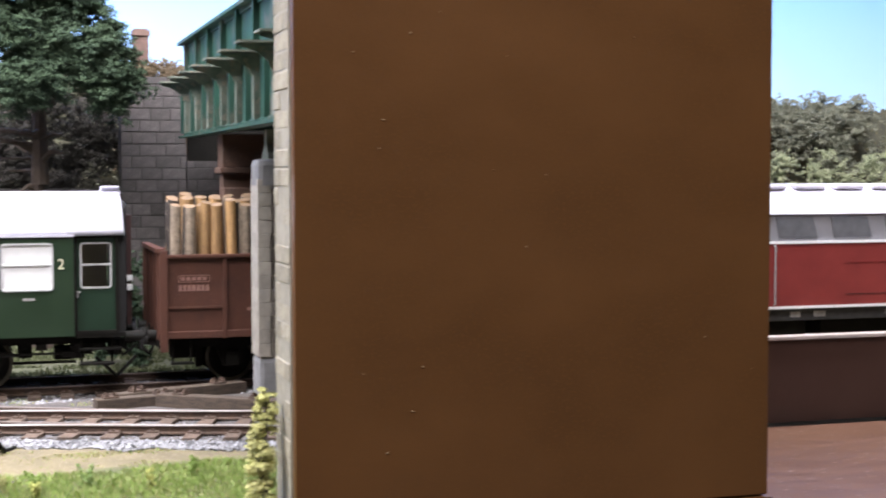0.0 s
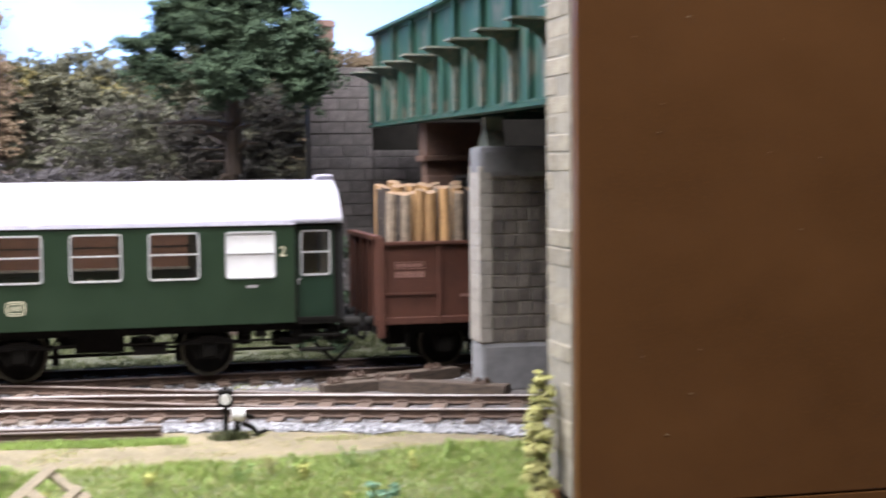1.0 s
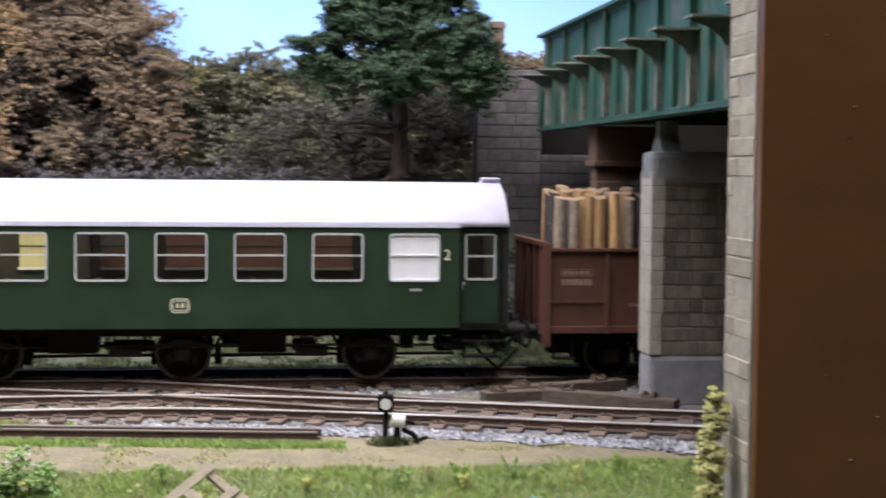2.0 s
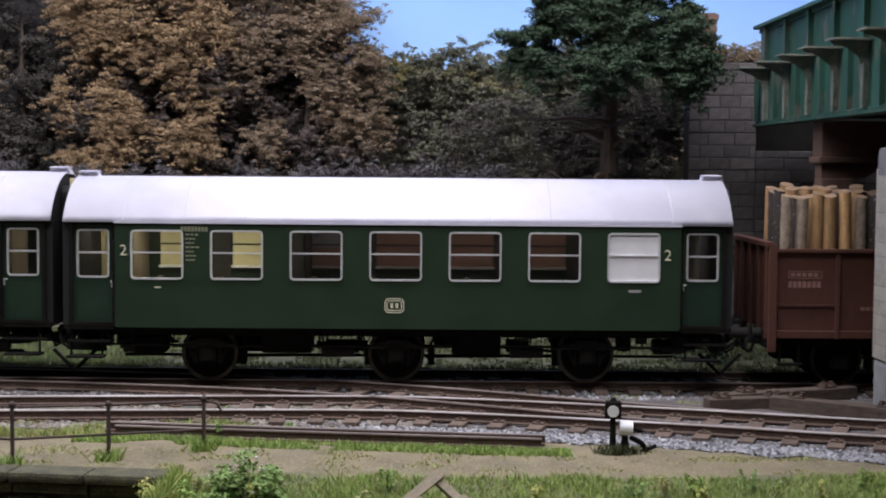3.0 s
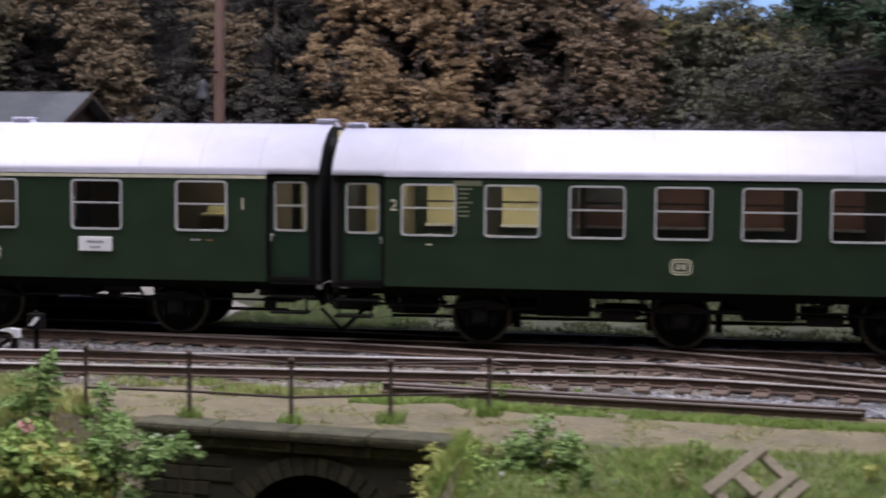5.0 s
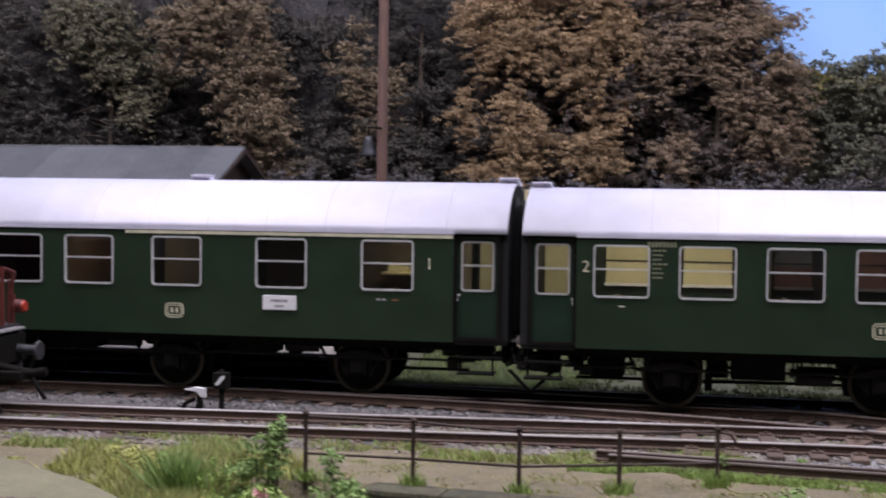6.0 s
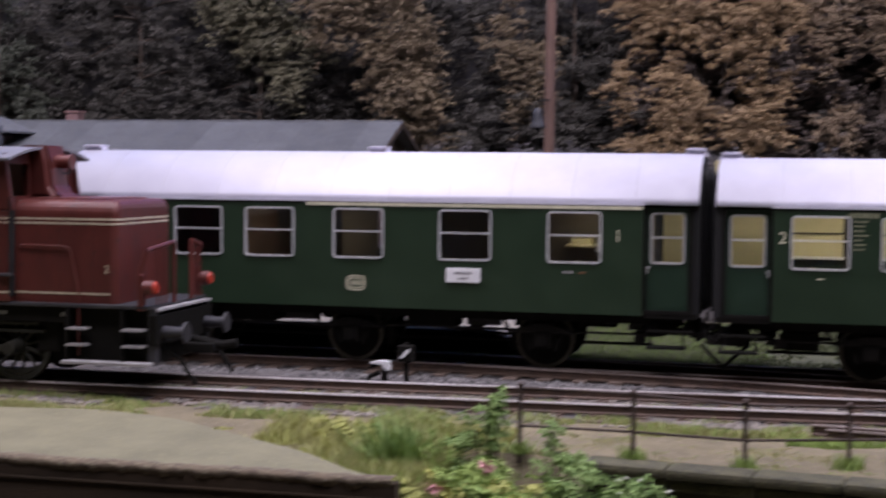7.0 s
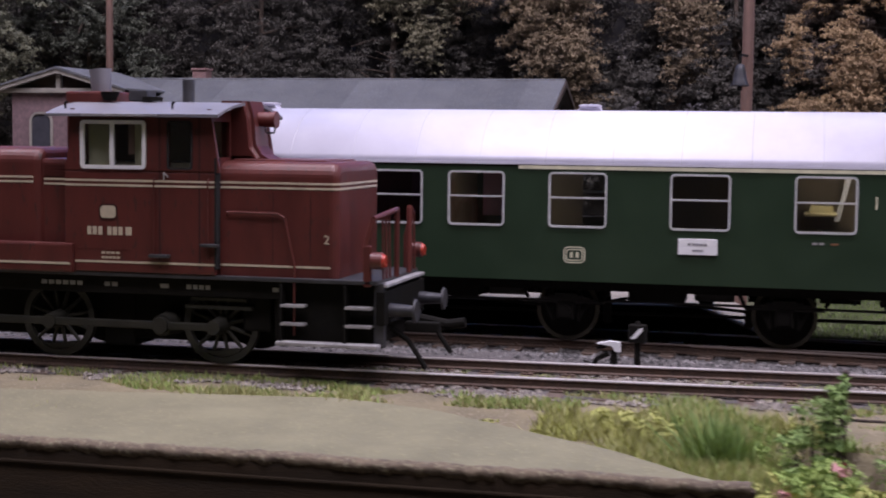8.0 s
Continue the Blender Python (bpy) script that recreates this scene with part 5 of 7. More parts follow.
        for x0, x1 in ((22, 30), (44, 52.6)):
            for z in (17.6, 11.6):
                part("step", box(B(), x0, x1, s * 25.8 - 2, s * 25.8 + 2, z, z + 0.8), PALE, t, "worn metal step")
            part("step_side", box(B(), x0 - 0.6, x0 + 0.2, s * 25 - 2.5, s * 25 + 2.5, 6, 25), BLACK, t)
        part("footboard", box(B(), 21, 55.5, s * 27.4 - 2.6, s * 27.4 + 2.6, 5.2, 6.4, 0.2), PALE, t, "long worn footboard")
    part("end_plate", box(B(), 54.5, 57.4, -24.5, 24.5, 24.8, 25.8, 0.2), PALE, t, "worn pale end platform")
    part("buffer_beam", box(B(), 54, 57, -26, 26, 12.5, 23.5, 0.3), BLACK, t)
    part("coupler", tube(B(), [(57, 0, 13), (63, 0, 12), (72, 0, 10.5), (78, 0, 11.5)], 1.7, 10), BLACK, t)
    part("coupler_hook", box(B(), 58, 70, -5, 5, 8, 11.5, 0.6), BLACK, t)
    part("rail_guard", tube(B(), [(57, -18, 11), (63, -18, 7), (69, -18, -2)], 0.9, 8), BLACK, t)
    part("rail_guard", tube(B(), [(57, 18, 11), (63, 18, 7), (69, 18, -2)], 0.9, 8), BLACK, t)
    # running gear
    for x in (-122, -62, -2):
        for s in (-1, 1):
            spoked_wheel(t, x, s * 17.0, 13.4, s)
        part("axle", rod(B(), (x, -17, RAIL + 13.4), (x, 17, RAIL + 13.4), 2.2, seg=12), BLACK, t)
    part("inner_frame", box(B(), -150, 20, -13, -11, 3, 20), BLACK, t)
    part("inner_frame", box(B(), -150, 20, 11, 13, 6, 20), BLACK, t)
    part("tank_underside", box(B(), -48, -36, -14, 14, 0, 19, 1.5), BLACK, t)
    part("sand_box", box(B(), 6, 16, -20, -13, 8, 22, 1.0), BLACK, t)
    for s in (-1, 1):
        y = s * 25.5
        zr = RAIL + 13.4 - 0.4
        part("coupling_rod", box(B(), -122, -2, y - 0.9, y + 0.9, zr - 1.3, zr + 1.3, 0.4), ROD, t, "oily coupling rod")
        for x, r in ((-122, 3.0), (-62, 3.0), (-2, 3.0), (-21, 3.4)):
            part("rod_boss", rod(B(), (x, y - s * 5, zr), (x, y + s * 1.6, zr), r, r * 0.8, 20), ROD, t)
        part("jackshaft", rod(B(), (-21, s * 13, zr), (-21, y, zr), 4.4, 3.6, 24), ROD, t)
        part("spring", box(B(), -14, 10, s * 21 - 1, s * 21 + 1, 15.2, 16.4), ROD, t)
        part("spring", box(B(), -12, 8, s * 21 - 1, s * 21 + 1, 18.0, 19.0), ROD, t)
    # markings
    part("emblem", extrude(B(), rrect(-42.3, -36.7, 45.3, 49.5, 1.3), "y", -27.25, -26.9), STRIPE, t, "small pale rounded emblem")
    part("emblem_rim", ring(B(), -42.9, -36.1, 44.7, 50.1, 1.7, 0.5, -27.3, -26.9), SEAM, t)
    for x0, x1, n in ((-47.2, -41.2, 3), (-39.8, -33.8, 3), (-33.2, -31.0, 1)):
        lettering_bar(t, x0, x1, 39.6, 42.4, -27.0, STRIPE, n, "row of pale plain bars")
    part("number_line", box(B(), -50.6, -31, -27.15, -26.95, 34.6, 35.0), LOCO, t)
    lettering_bar(t, -42, -35, 33.2, 34.0, -27.0, STRIPE, 4)
    lettering_bar(t, -42, -35, 31.6, 32.4, -27.0, STRIPE, 5)
    words("class_mark", "2", 4.2, 36.6, -24.15, 39.6, STRIPE, t)
    for x0, x1, n in ((-66, -50, 6), (-42.5, -37, 2), (-22, -19, 1), (-12.5, -3.5, 4), (18, 21, 1)):
        lettering_bar(t, x0, x1, 22.0, 23.4, -24.0, FADED, n)
    return t


shunter()


# ---- the open wagon with its load of timber ----
def wagon():
    t = thing("open_goods_wagon", "oxide brown open goods wagon with ribbed sides", "goods wagon", 146.5, 0.5, 0)
    L, W = 175, 65
    for y0 in (0, W - 1.2):
        part("side", box(B(), 0, L, y0, y0 + 1.2, 20.5, 54.2), WAGON, t)
        s = -1 if y0 == 0 else 1
        yo = -1.2 if y0 == 0 else W
        for x in (0.2, 27, 54, 81, 108, 135, 162):
            part("rib", box(B(), x - 0.9, x + 0.9, yo, yo + 1.2, 17.5, 54.4, 0.2), WAGON, t)
        part("rail", box(B(), -0.6, L, yo - 0.5, yo + 1.9, 53.6, 55.2, 0.3), WAGON, t, "top rail of the wagon side")
        part("ledge", box(B(), 1, 27, yo + 0.3, yo + 1.0, 31.2, 32.0), WAGON, t)
        part("sole_bar", box(B(), -1, L, yo + 0.2, yo + 2.2, 17.8, 21.0, 0.3), WAGON, t)
    part("end_wall", box(B(), -1.4, 0, 0, W, 20.5, 56.5, 0.2), WAGON, t)
    for y in (1, 16, 32, 48, 63):
        part("end_rib", box(B(), -3.0, -1.4, y - 1, y + 1, 17.5, 57.2, 0.2), WAGON, t)
    part("end_rail", box(B(), -3.2, 0.4, -1, W + 1, 55.8, 58.0, 0.3), WAGON, t)
    part("corner_post", box(B(), -1.8, 1.6, -1.8, 1.2, 12, 57.2, 0.3), WAGON, t)
    part("far_end_wall", box(B(), L - 1.4, L, 0, W, 20.5, 54), WAGON, t)
    part("floor", box(B(), 0, L, 1, W - 1, 20.6, 23), WAGON, t)
    part("headstock", box(B(), -2.4, 1.4, 0, W, 13.5, 20.5, 0.3), BLACK, t)
    for y in (13.5, 51.5):
        part("buffer", rod(B(), (-2, y, 16), (-8, y, 16), 2.4, 1.8, 16), IRON_GREY, t)
        part("buffer_head", rod(B(), (-8, y, 16), (-9.2, y, 16), 4.2, 3.6, 24), IRON_GREY, t)
    part("coupling_hook", tube(B(), [(-2, 32, 14), (-7, 32, 13), (-8, 32, 10)], 1.1, 8), BLACK, t)
    part("underframe", box(B(), 4, L - 4, 6, W - 6, 13, 20.4), BLACK, t)
    for x in (31, 140):
        wheelset(t, x, W / 2, 11)
        for y in (7.5, W - 7.5):
            part("axle_guard", extrude(B(), [(x - 9, 18), (x + 9, 18), (x + 4, 4), (x - 4, 4)], "y", y - 0.8, y + 0.8), BLACK, t)
            part("axle_box", box(B(), x - 3.2, x + 3.2, y - 2.4, y + 2.4, 4, 11, 0.6), BLACK, t)
    part("brake_rod", tube(B(), [(40, 6, 9), (130, 6, 9)], 0.7, 6), BLACK, t)
    part("brake_cylinder", rod(B(), (50, 22, 9.5), (64, 22, 9.5), 4.0, seg=16), BLACK, t)
    part("brake_hose", tube(B(), [(-1, 24, 16), (-4, 23, 9), (-7, 25, 11), (-9, 27, 15)], 0.8, 6), BLACK, t)
    part("step", box(B(), 3, 13, -1, 4, 6.2, 7.2, 0.2), BLACK, t, "black shunter's step")
    for x in (4.0, 12.0):
        part("step_bracket", tube(B(), [(x, 2.5, 18), (x, 2.5, 6.8)], 0.6, 6), BLACK, t)
    for x0, x1, y0, z0 in ((5, 17, 16, 7), (14, 21, 34, 5.5), (43, 56, 40, 6), (68, 90, 14, 8), (96, 108, 30, 6)):
        part("underframe_box", box(B(), x0, x1, y0, y0 + 12, z0, 13.4, 0.5), BLACK, t)
    for x in (17, 45, 126, 154):
        part("brake_shoe", box(B(), x - 1.5, x + 1.5, 13, 17, 3, 13.4, 0.5), BLACK, t)
    WM = mat("faded_pink_lettering", (0.30, 0.16, 0.13), None, 3, 0.8, bump=0)
    part("label_frame", ring(B(), 6.5, 20.5, 42.8, 46.0, 0.4, 0.3, -0.15, 0.05), WM, t)
    lettering_bar(t, 7.5, 19.5, 43.6, 45.2, 0, WM, 5)
    lettering_bar(t, 6.5, 20.5, 38.9, 41.6, 0, WM, 7)
    lettering_bar(t, 37, 46, 29.5, 31.0, 0, WM, 4)
    return t


wagon()
LOG = mat("peeled_pine_log", (0.46, 0.275, 0.115), (0.29, 0.165, 0.07), 4, 0.8, c3=(0.24, 0.15, 0.085), spots=0.32, bump=0.5, stretch=(3, 3, 0.6), island=0.25)
BARK = mat("grey_birch_bark", (0.32, 0.255, 0.185), (0.18, 0.14, 0.105), 3, 0.9, c3=(0.15, 0.115, 0.085), spots=0.22, bump=0.8, fine=1.4, stretch=(1, 1, 0.8))
BARK_DARK = mat("dark_log_bark", (0.050, 0.038, 0.032), (0.028, 0.022, 0.020), 3, 0.95, c3=(0.25, 0.21, 0.17), spots=0.18, bump=0.8, fine=1.2)
ENDWOOD = mat("sawn_log_end", (0.27, 0.18, 0.105), (0.17, 0.11, 0.065), 2, 0.8)


def upright_log(x, y, r, h, material, seed):
    rnd = random.Random(seed)
    t = thing("upright_log", {"peeled_pine_log": "yellow-brown peeled log standing upright in the wagon", "grey_birch_bark": "grey bark log standing upright in the wagon"}.get(material.name, "dark bark log standing upright in the wagon"), "log", x, y, 23, rz=rnd.uniform(-40, 40), group="logs in the wagon")
    bm = B()
    n, m = 12, 8
    rings = []
    lx, ly = rnd.uniform(-0.02, 0.02), rnd.uniform(-0.02, 0.02)
    for j in range(m + 1):
        z = h * j / m
        rings.append([bm.verts.new((lx * z + (r * (1.05 - 0.12 * j / m) * (1 + 0.07 * noise.noise((k * 0.9, j * 0.8, seed)))) * math.cos(2 * math.pi * k / n), ly * z + r * (1.05 - 0.12 * j / m) * math.sin(2 * math.pi * k / n), z + (0.3 * r * math.sin(2 * math.pi * k / n) if j == m else 0))) for k in range(n)])
    for a, b in zip(rings, rings[1:]):
        for k in range(n):
            bm.faces.new((a[k], a[(k + 1) % n], b[(k + 1) % n], b[k]))
    bm.faces.new(rings[0][::-1])
    part("stem", bm, material, t, smooth=True)
    bm = B()
    bm.faces.new([bm.verts.new((v[0], v[1], h + 0.05 + 0.3 * (v[1] - ly * h))) for v in [(lx * h + r * 0.93 * math.cos(2 * math.pi * k / n), ly * h + r * 0.93 * math.sin(2 * math.pi * k / n)) for k in range(n)]])
    bmesh.ops.bevel(bm, geom=list(bm.verts), offset=0.2, affect="VERTICES")
    part("cut_end", bm, ENDWOOD, t)


rnd = random.Random(31)
kinds = [BARK, BARK, LOG, LOG, LOG, BARK, BARK_DARK, LOG, LOG, BARK]
seed = 0
for row in range(4):
    x = 149.5 + row * 0.8
    k = row * 3
    while x < 300:
        r = rnd.uniform(2.5, 3.3)
        m = kinds[k % 10] if row == 0 else rnd.choice([LOG, LOG, BARK, BARK_DARK])
        upright_log(x + r, 5.0 + 13 * row + rnd.uniform(-1, 1), r, rnd.uniform(52.5, 56.5) + row * 0.7, m, seed)
        x += 2 * r + rnd.uniform(0.2, 1.6)
        k += 1
        seed += 1


# ---- the red express locomotive of the next scene ----
RED = mat("bright_red_locomotive", (0.23, 0.038, 0.034), (0.19, 0.032, 0.030), 20, 0.35, bump=0.03)
BAND = mat("grey_window_band", (0.25, 0.25, 0.275), (0.22, 0.22, 0.24), 12, 0.4, bump=0.03)


def express_loco():
    t = thing("express_locomotive", "bright red diesel locomotive with silver roof and grey window band", "locomotive", 360, 30, 0)
    L, W = 400, 64
    part("body", box(B(), 0, L, 0, W, 20, 54, 0.6), RED, t)
    part("window_band", box(B(), 0, L, 1.0, W - 1, 54.8, 69.4, 0.4), BAND, t)
    for z0, z1 in ((53.6, 55.0), (19.2, 20.6)):
        part("trim_line", box(B(), 0, L, -0.4, W + 0.4, z0, z1), WHITE, t, "white trim line")
    prof = roof_profile(W / 2, 69.2, 15.5, 18)
    part("roof", extrude(B(), prof, "x", 0, L), ROOF, t, "bright silver roof")
    for k in range(16):
        part("roof_hatch", box(B(), 8 + 24 * k, 26 + 24 * k, 14, W - 14, 82, 84.8, 1.2), ROOF, t)
    for x0 in (108, 141, 174, 240):
        poly = [(x0 + 2, 56.5), (x0 + 25, 56.5), (x0 + 22, 67.5), (x0, 67.5)]
        part("side_window", extrude(B(), poly, "y", 0.5, 1.4), mat("dark_slanted_window", (0.145, 0.15, 0.165), None, 8, 0.15, bump=0) if x0 == 108 else bpy.data.materials["dark_slanted_window"], t, "dark slanted side window")
    for x in (107, 196):
        part("handrail", tube(B(), [(x, -0.2, 21), (x, -1.2, 22), (x, -1.2, 52), (x, -0.2, 53)], 0.5, 6), PALE, t)
    for x, z in ((150, 43), (150, 26)):
        part("panel_line", box(B(), x, x + 30, -0.15, 0.05, z, z + 0.4), mat("dark_red_seam", (0.17, 0.018, 0.018), None, 5, 0.5) if z == 43 else bpy.data.materials["dark_red_seam"], t)
    part("frame", box(B(), 0, L, 2, W - 2, 12.6, 19.4, 0.4), IRON_GREY, t)
    for x0, x1 in ((118, 124), (132, 139), (176, 196)):
        lettering_bar(t, x0, x1, 14.4, 17.4, 2.0, PALE, 1)
    part("bogie", box(B(), 20, 130, 6, W - 6, 2, 13, 1.0), BLACK, t)
    part("bogie", box(B(), 260, 380, 6, W - 6, 2, 13, 1.0), BLACK, t)
    part("tank", box(B(), 140, 250, 8, W - 8, 3, 12.6, 1.0), BLACK, t)
    for x in (40, 75, 110, 280, 320, 360):
        wheelset(t, x, W / 2, 10)


express_loco()
track("track_4", "track of the next scene under the red locomotive", [(312, 62), (1000, 62)], 316, 900, seed=8)


# ---- coach interiors and markings ----
LINING = mat("tan_lining", (0.22, 0.175, 0.115), (0.165, 0.13, 0.085), 9, 0.6, bump=0.03)
# near-black: the shade inside the coaches is put into the colour
INNER = mat("shade_black_inner_wall", (0.030, 0.024, 0.019), None, 9, 0.7, bump=0.03)
SMOKE = mat("dark_grey_blind", (0.075, 0.075, 0.088), (0.055, 0.055, 0.066), 8, 0.7, bump=0.05)
BLIND_GREY = mat("grey_blind", (0.26, 0.25, 0.27), (0.21, 0.20, 0.22), 8, 0.7, bump=0.05)
part("vestibule_wall", box(B(), 23, 24, 4, 64, 22.5, 63.5), LINING, c1, "tan vestibule wall")
part("lining", box(B(), 3.2, 21, 59, 60, 22.5, 63.5), CREAM, c1, "cream vestibule wall")
part("lining", box(B(), 258.4, 275, 56, 57, 22.5, 63.5), LINING, c1, "tan vestibule wall")
part("lining", box(B(), 259, 276, 44, 45, 22.5, 63.5), CREAM, c2, "cream vestibule wall")
for k, cloth in enumerate((CREAM, CREAM, BLIND_GREY, MAROON, MAROON, MAROON)):
    # panels added for the view through the far windows; glazing bar and sill before them
    x0 = 29.3 + 33 * k
    bl = part("blind", box(B(), x0, x0 + 20.4, 63.6, 64.2, 51 if k == 2 else 41, 61), cloth, c1, "panel added for the view through the far window")
    if k == 2:
        part("blind", box(B(), x0, x0 + 20.4, 63.6, 64.2, 41, 50.8), MAROON, c1, "maroon lower panel of the far view")
        part("hanger", tube(B(), [(x0 + 4, 63.2, 53), (x0 + 11, 63.2, 59), (x0 + 19, 63.2, 59), (x0 + 19, 63.2, 53)], 0.3, 6), PALE, c1)
    part("glazing_bar", box(B(), x0, x0 + 20.4, 62.9, 63.5, 51.6, 52.3), INNER, bl)
    part("sill", box(B(), x0 - 0.5, x0 + 20.9, 61.6, 63.5, 41.2, 42.3), WHITE if k < 2 else PALE, c1, "pale window sill")
    part("inner_wall", box(B(), x0 + 20.8, x0 + 32.4, 63.4, 64.2, 22.5, 63.5), INNER, c1, "near-black lining that keeps the wall dark")
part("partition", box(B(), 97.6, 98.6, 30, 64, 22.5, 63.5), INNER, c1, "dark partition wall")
for nm, x0, x1, y, power in (("coach_fill_light", -144, -54, 34, 0.021), ("coach_fill_light", -46, 96, 40, 0.007), ("coach_fill_light", -205, -157, 24, 0.006), ("coach_fill_light", -331, -302, 26, 0.0026)):
    # fill lamps added under the coach roofs to brighten the interiors
    area_lamp(nm, ((x0 + x1) / 2 * MM, y * MM, 0.0637), ((x0 + x1) / 2 * MM, (y + 9) * MM, 0.03), (x1 - x0) * MM, 0.006, power, (1.0, 0.93, 0.72))
for k in range(7):
    seat_bench(c1, 33 + 33 * k, 5, 25, 1 if k % 2 else -1)
# dark panels added in the far windows so these stay dark
part("blind", box(B(), 58, 78, 63.6, 64.2, 41, 61), SMOKE, c2, "dark grey panel added in the far window")
part("compartment_wall", box(B(), 101, 134, 44, 45, 22.5, 63.5), LINING, c2, "tan compartment wall")
part("blind", box(B(), 24, 48, 63.6, 64.2, 41, 61), INNER, c2, "dark panel added to keep the far window dark")
part("corridor_wall", box(B(), 165, 256, 40, 41, 22.5, 63.5), LINING, c2, "tan compartment wall")
part("curtain", box(B(), 89, 111, 63.6, 64.4, 41, 63), mat("pink_blind", (0.62, 0.33, 0.42), (0.55, 0.29, 0.37), 8, 0.7, bump=0.05), c2, "dusty pink window blind")
part("partition", box(B(), 85.6, 86.6, 4, 63, 22.5, 63.5), LINING, c2, "tan partition wall")
# end of the coach: dark red frame with white marker plates
ENDRED = mat("dark_red_end_frame", (0.045, 0.016, 0.015), (0.032, 0.012, 0.011), 5, 0.6)
part("end_frame", box(B(), 279.1, 285.0, 38, 50, 21, 72, 0.3), ENDRED, c1, "dark red end frame")
for z in (37.0, 41.2):
    part("marker_plate", box(B(), 282.6, 285.2, 37.0, 38.2, z, z + 2.8, 0.2), WHITE, c1, "small white marker plate")
for x0, x1, hx in ((279.5, 287.5, 288.0), (298.0, 289.6, 289.2)):
    for y in (12.0, 54.0):
        part("buffer", rod(B(), (x0, y, 18.6), (x1, y, 18.6), 2.3, seg=16), UNDER, c1)
        part("buffer_head", rod(B(), (x1, y, 18.6), (hx, y, 18.6), 4.0, seg=24), UNDER, c1)
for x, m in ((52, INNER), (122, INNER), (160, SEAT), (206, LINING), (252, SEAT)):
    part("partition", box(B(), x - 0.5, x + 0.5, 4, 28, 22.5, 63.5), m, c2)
for k, x in enumerate((40, 74, 106, 140, 184, 230)):
    seat_bench(c2, x, 5, 27, 1 if k % 2 else -1)
    if k > 1:
        continue
    part("notice", box(B(), x + 3, x + 8, 27.6, 28.05, 50, 60), PALE if k % 2 else LETTER, c2)
bm = box(B(), 220.5, 232.5, 22, 37, 45.6, 46.8, 0.4)
extrude(bm, [(222, 46.6), (231.5, 46.6), (230.8, 49.4), (223, 49.8)], "y", 26, 36)
part("table", bm, CREAM, c2, "cream table with a folded cloth")
part("seat_edge", extrude(B(), [(231.6, 43.5), (233.6, 43.5), (237.4, 59.5), (235.2, 59.5), (234.2, 53.0)], "y", 32, 36), WHITE, c2, "white slanting seat edge")
words("class_number", "2", 6.4, 149 - 123.4, -0.12, 52.4, LETTER, c1, label="pale yellow class number")
words("class_number", "2", 6.4, 149 + 102.6, -0.12, 51.8, LETTER, c1, label="pale yellow class number")
words("class_number", "1", 6.6, 432 - 186.8, -0.12, 51.6, LETTER, c2, label="pale yellow class number")
emblem(c1, 149 - 11.0, 30.3, 0, 8.2, 6.2, LETTER, LETTER)
emblem(c2, 432 - 294.5, 30.4, 0, 8.2, 6.2, LETTER, LETTER)
lettering_bar(c1, 149 - 99.6, 149 - 88.2, 60.6, 62.6, 0, WORN_LETTER, 8, "row of faded yellow bars")
for k, w in enumerate((5.6, 4.2, 3.8, 6.0, 3.6, 4.6, 4.2)):
    lettering_bar(c1, 149 - 97.6, 149 - 97.6 + w, 58.9 - 1.75 * k, 59.6 - 1.75 * k, 0, WORN_LETTER, 3, "faded unreadable lettering")
lettering_bar(c1, 149 + 86.5, 149 + 91.5, 36.4, 37.5, 0, PALE, 1)
lettering_bar(c1, 149 - 110.5, 149 - 108, 37.0, 37.6, 0, LETTER, 1)
lettering_bar(c2, 432 - 208.5, 432 - 204, 36.6, 37.4, 0, PALE, 2)
lettering_bar(c2, 432 - 202, 432 - 199.5, 36.6, 37.2, 0, mat("orange_mark", (0.26, 0.12, 0.06), None, 3, 0.6, bump=0), 1)
sg = part("destination_board", box(B(), 432 - 256.2, 432 - 242, -0.7, -0.1, 31.7, 37.6, 0.15), WHITE, c2, "white destination board")
for z0, z1, x0, x1 in ((35.1, 36.0, -252.6, -245.4), (33.0, 33.7, -251.0, -247.0)):
    w = (x1 - x0) / 5
    for k in range(5):
        part("lettering", box(B(), 432 + x0 + w * k, 432 + x0 + w * k + w * 0.75, -0.78, -0.68, z0, z1), LOCO_ROOF, sg, "small grey bar")
part("gangway_cover", box(B(), -1.2, -0.2, 20, 46, 70, 82), CREAM, c1, "pale yellow gangway cover")

# ---- station building, platform house, poles ----
SLATE = mat("dark_grey_felt_roof", (0.092, 0.094, 0.100), (0.064, 0.066, 0.072), 16, 0.85, bump=0.3, c3=(0.15, 0.15, 0.155), spots=0.2, island=0.15)
BRICK = mat("weathered_red_brick", (0.20, 0.11, 0.10), (0.14, 0.08, 0.08), 3, 0.9, bump=0.5, c3=(0.26, 0.17, 0.16), spots=0.25)
BOARDS = mat("dark_brown_boards", (0.055, 0.036, 0.026), (0.035, 0.024, 0.019), 5, 0.85, bump=0.4, stretch=(1, 3, 0.5))
BARGE = mat("grey_painted_timber", (0.24, 0.22, 0.19), (0.17, 0.155, 0.135), 5, 0.8, bump=0.2)


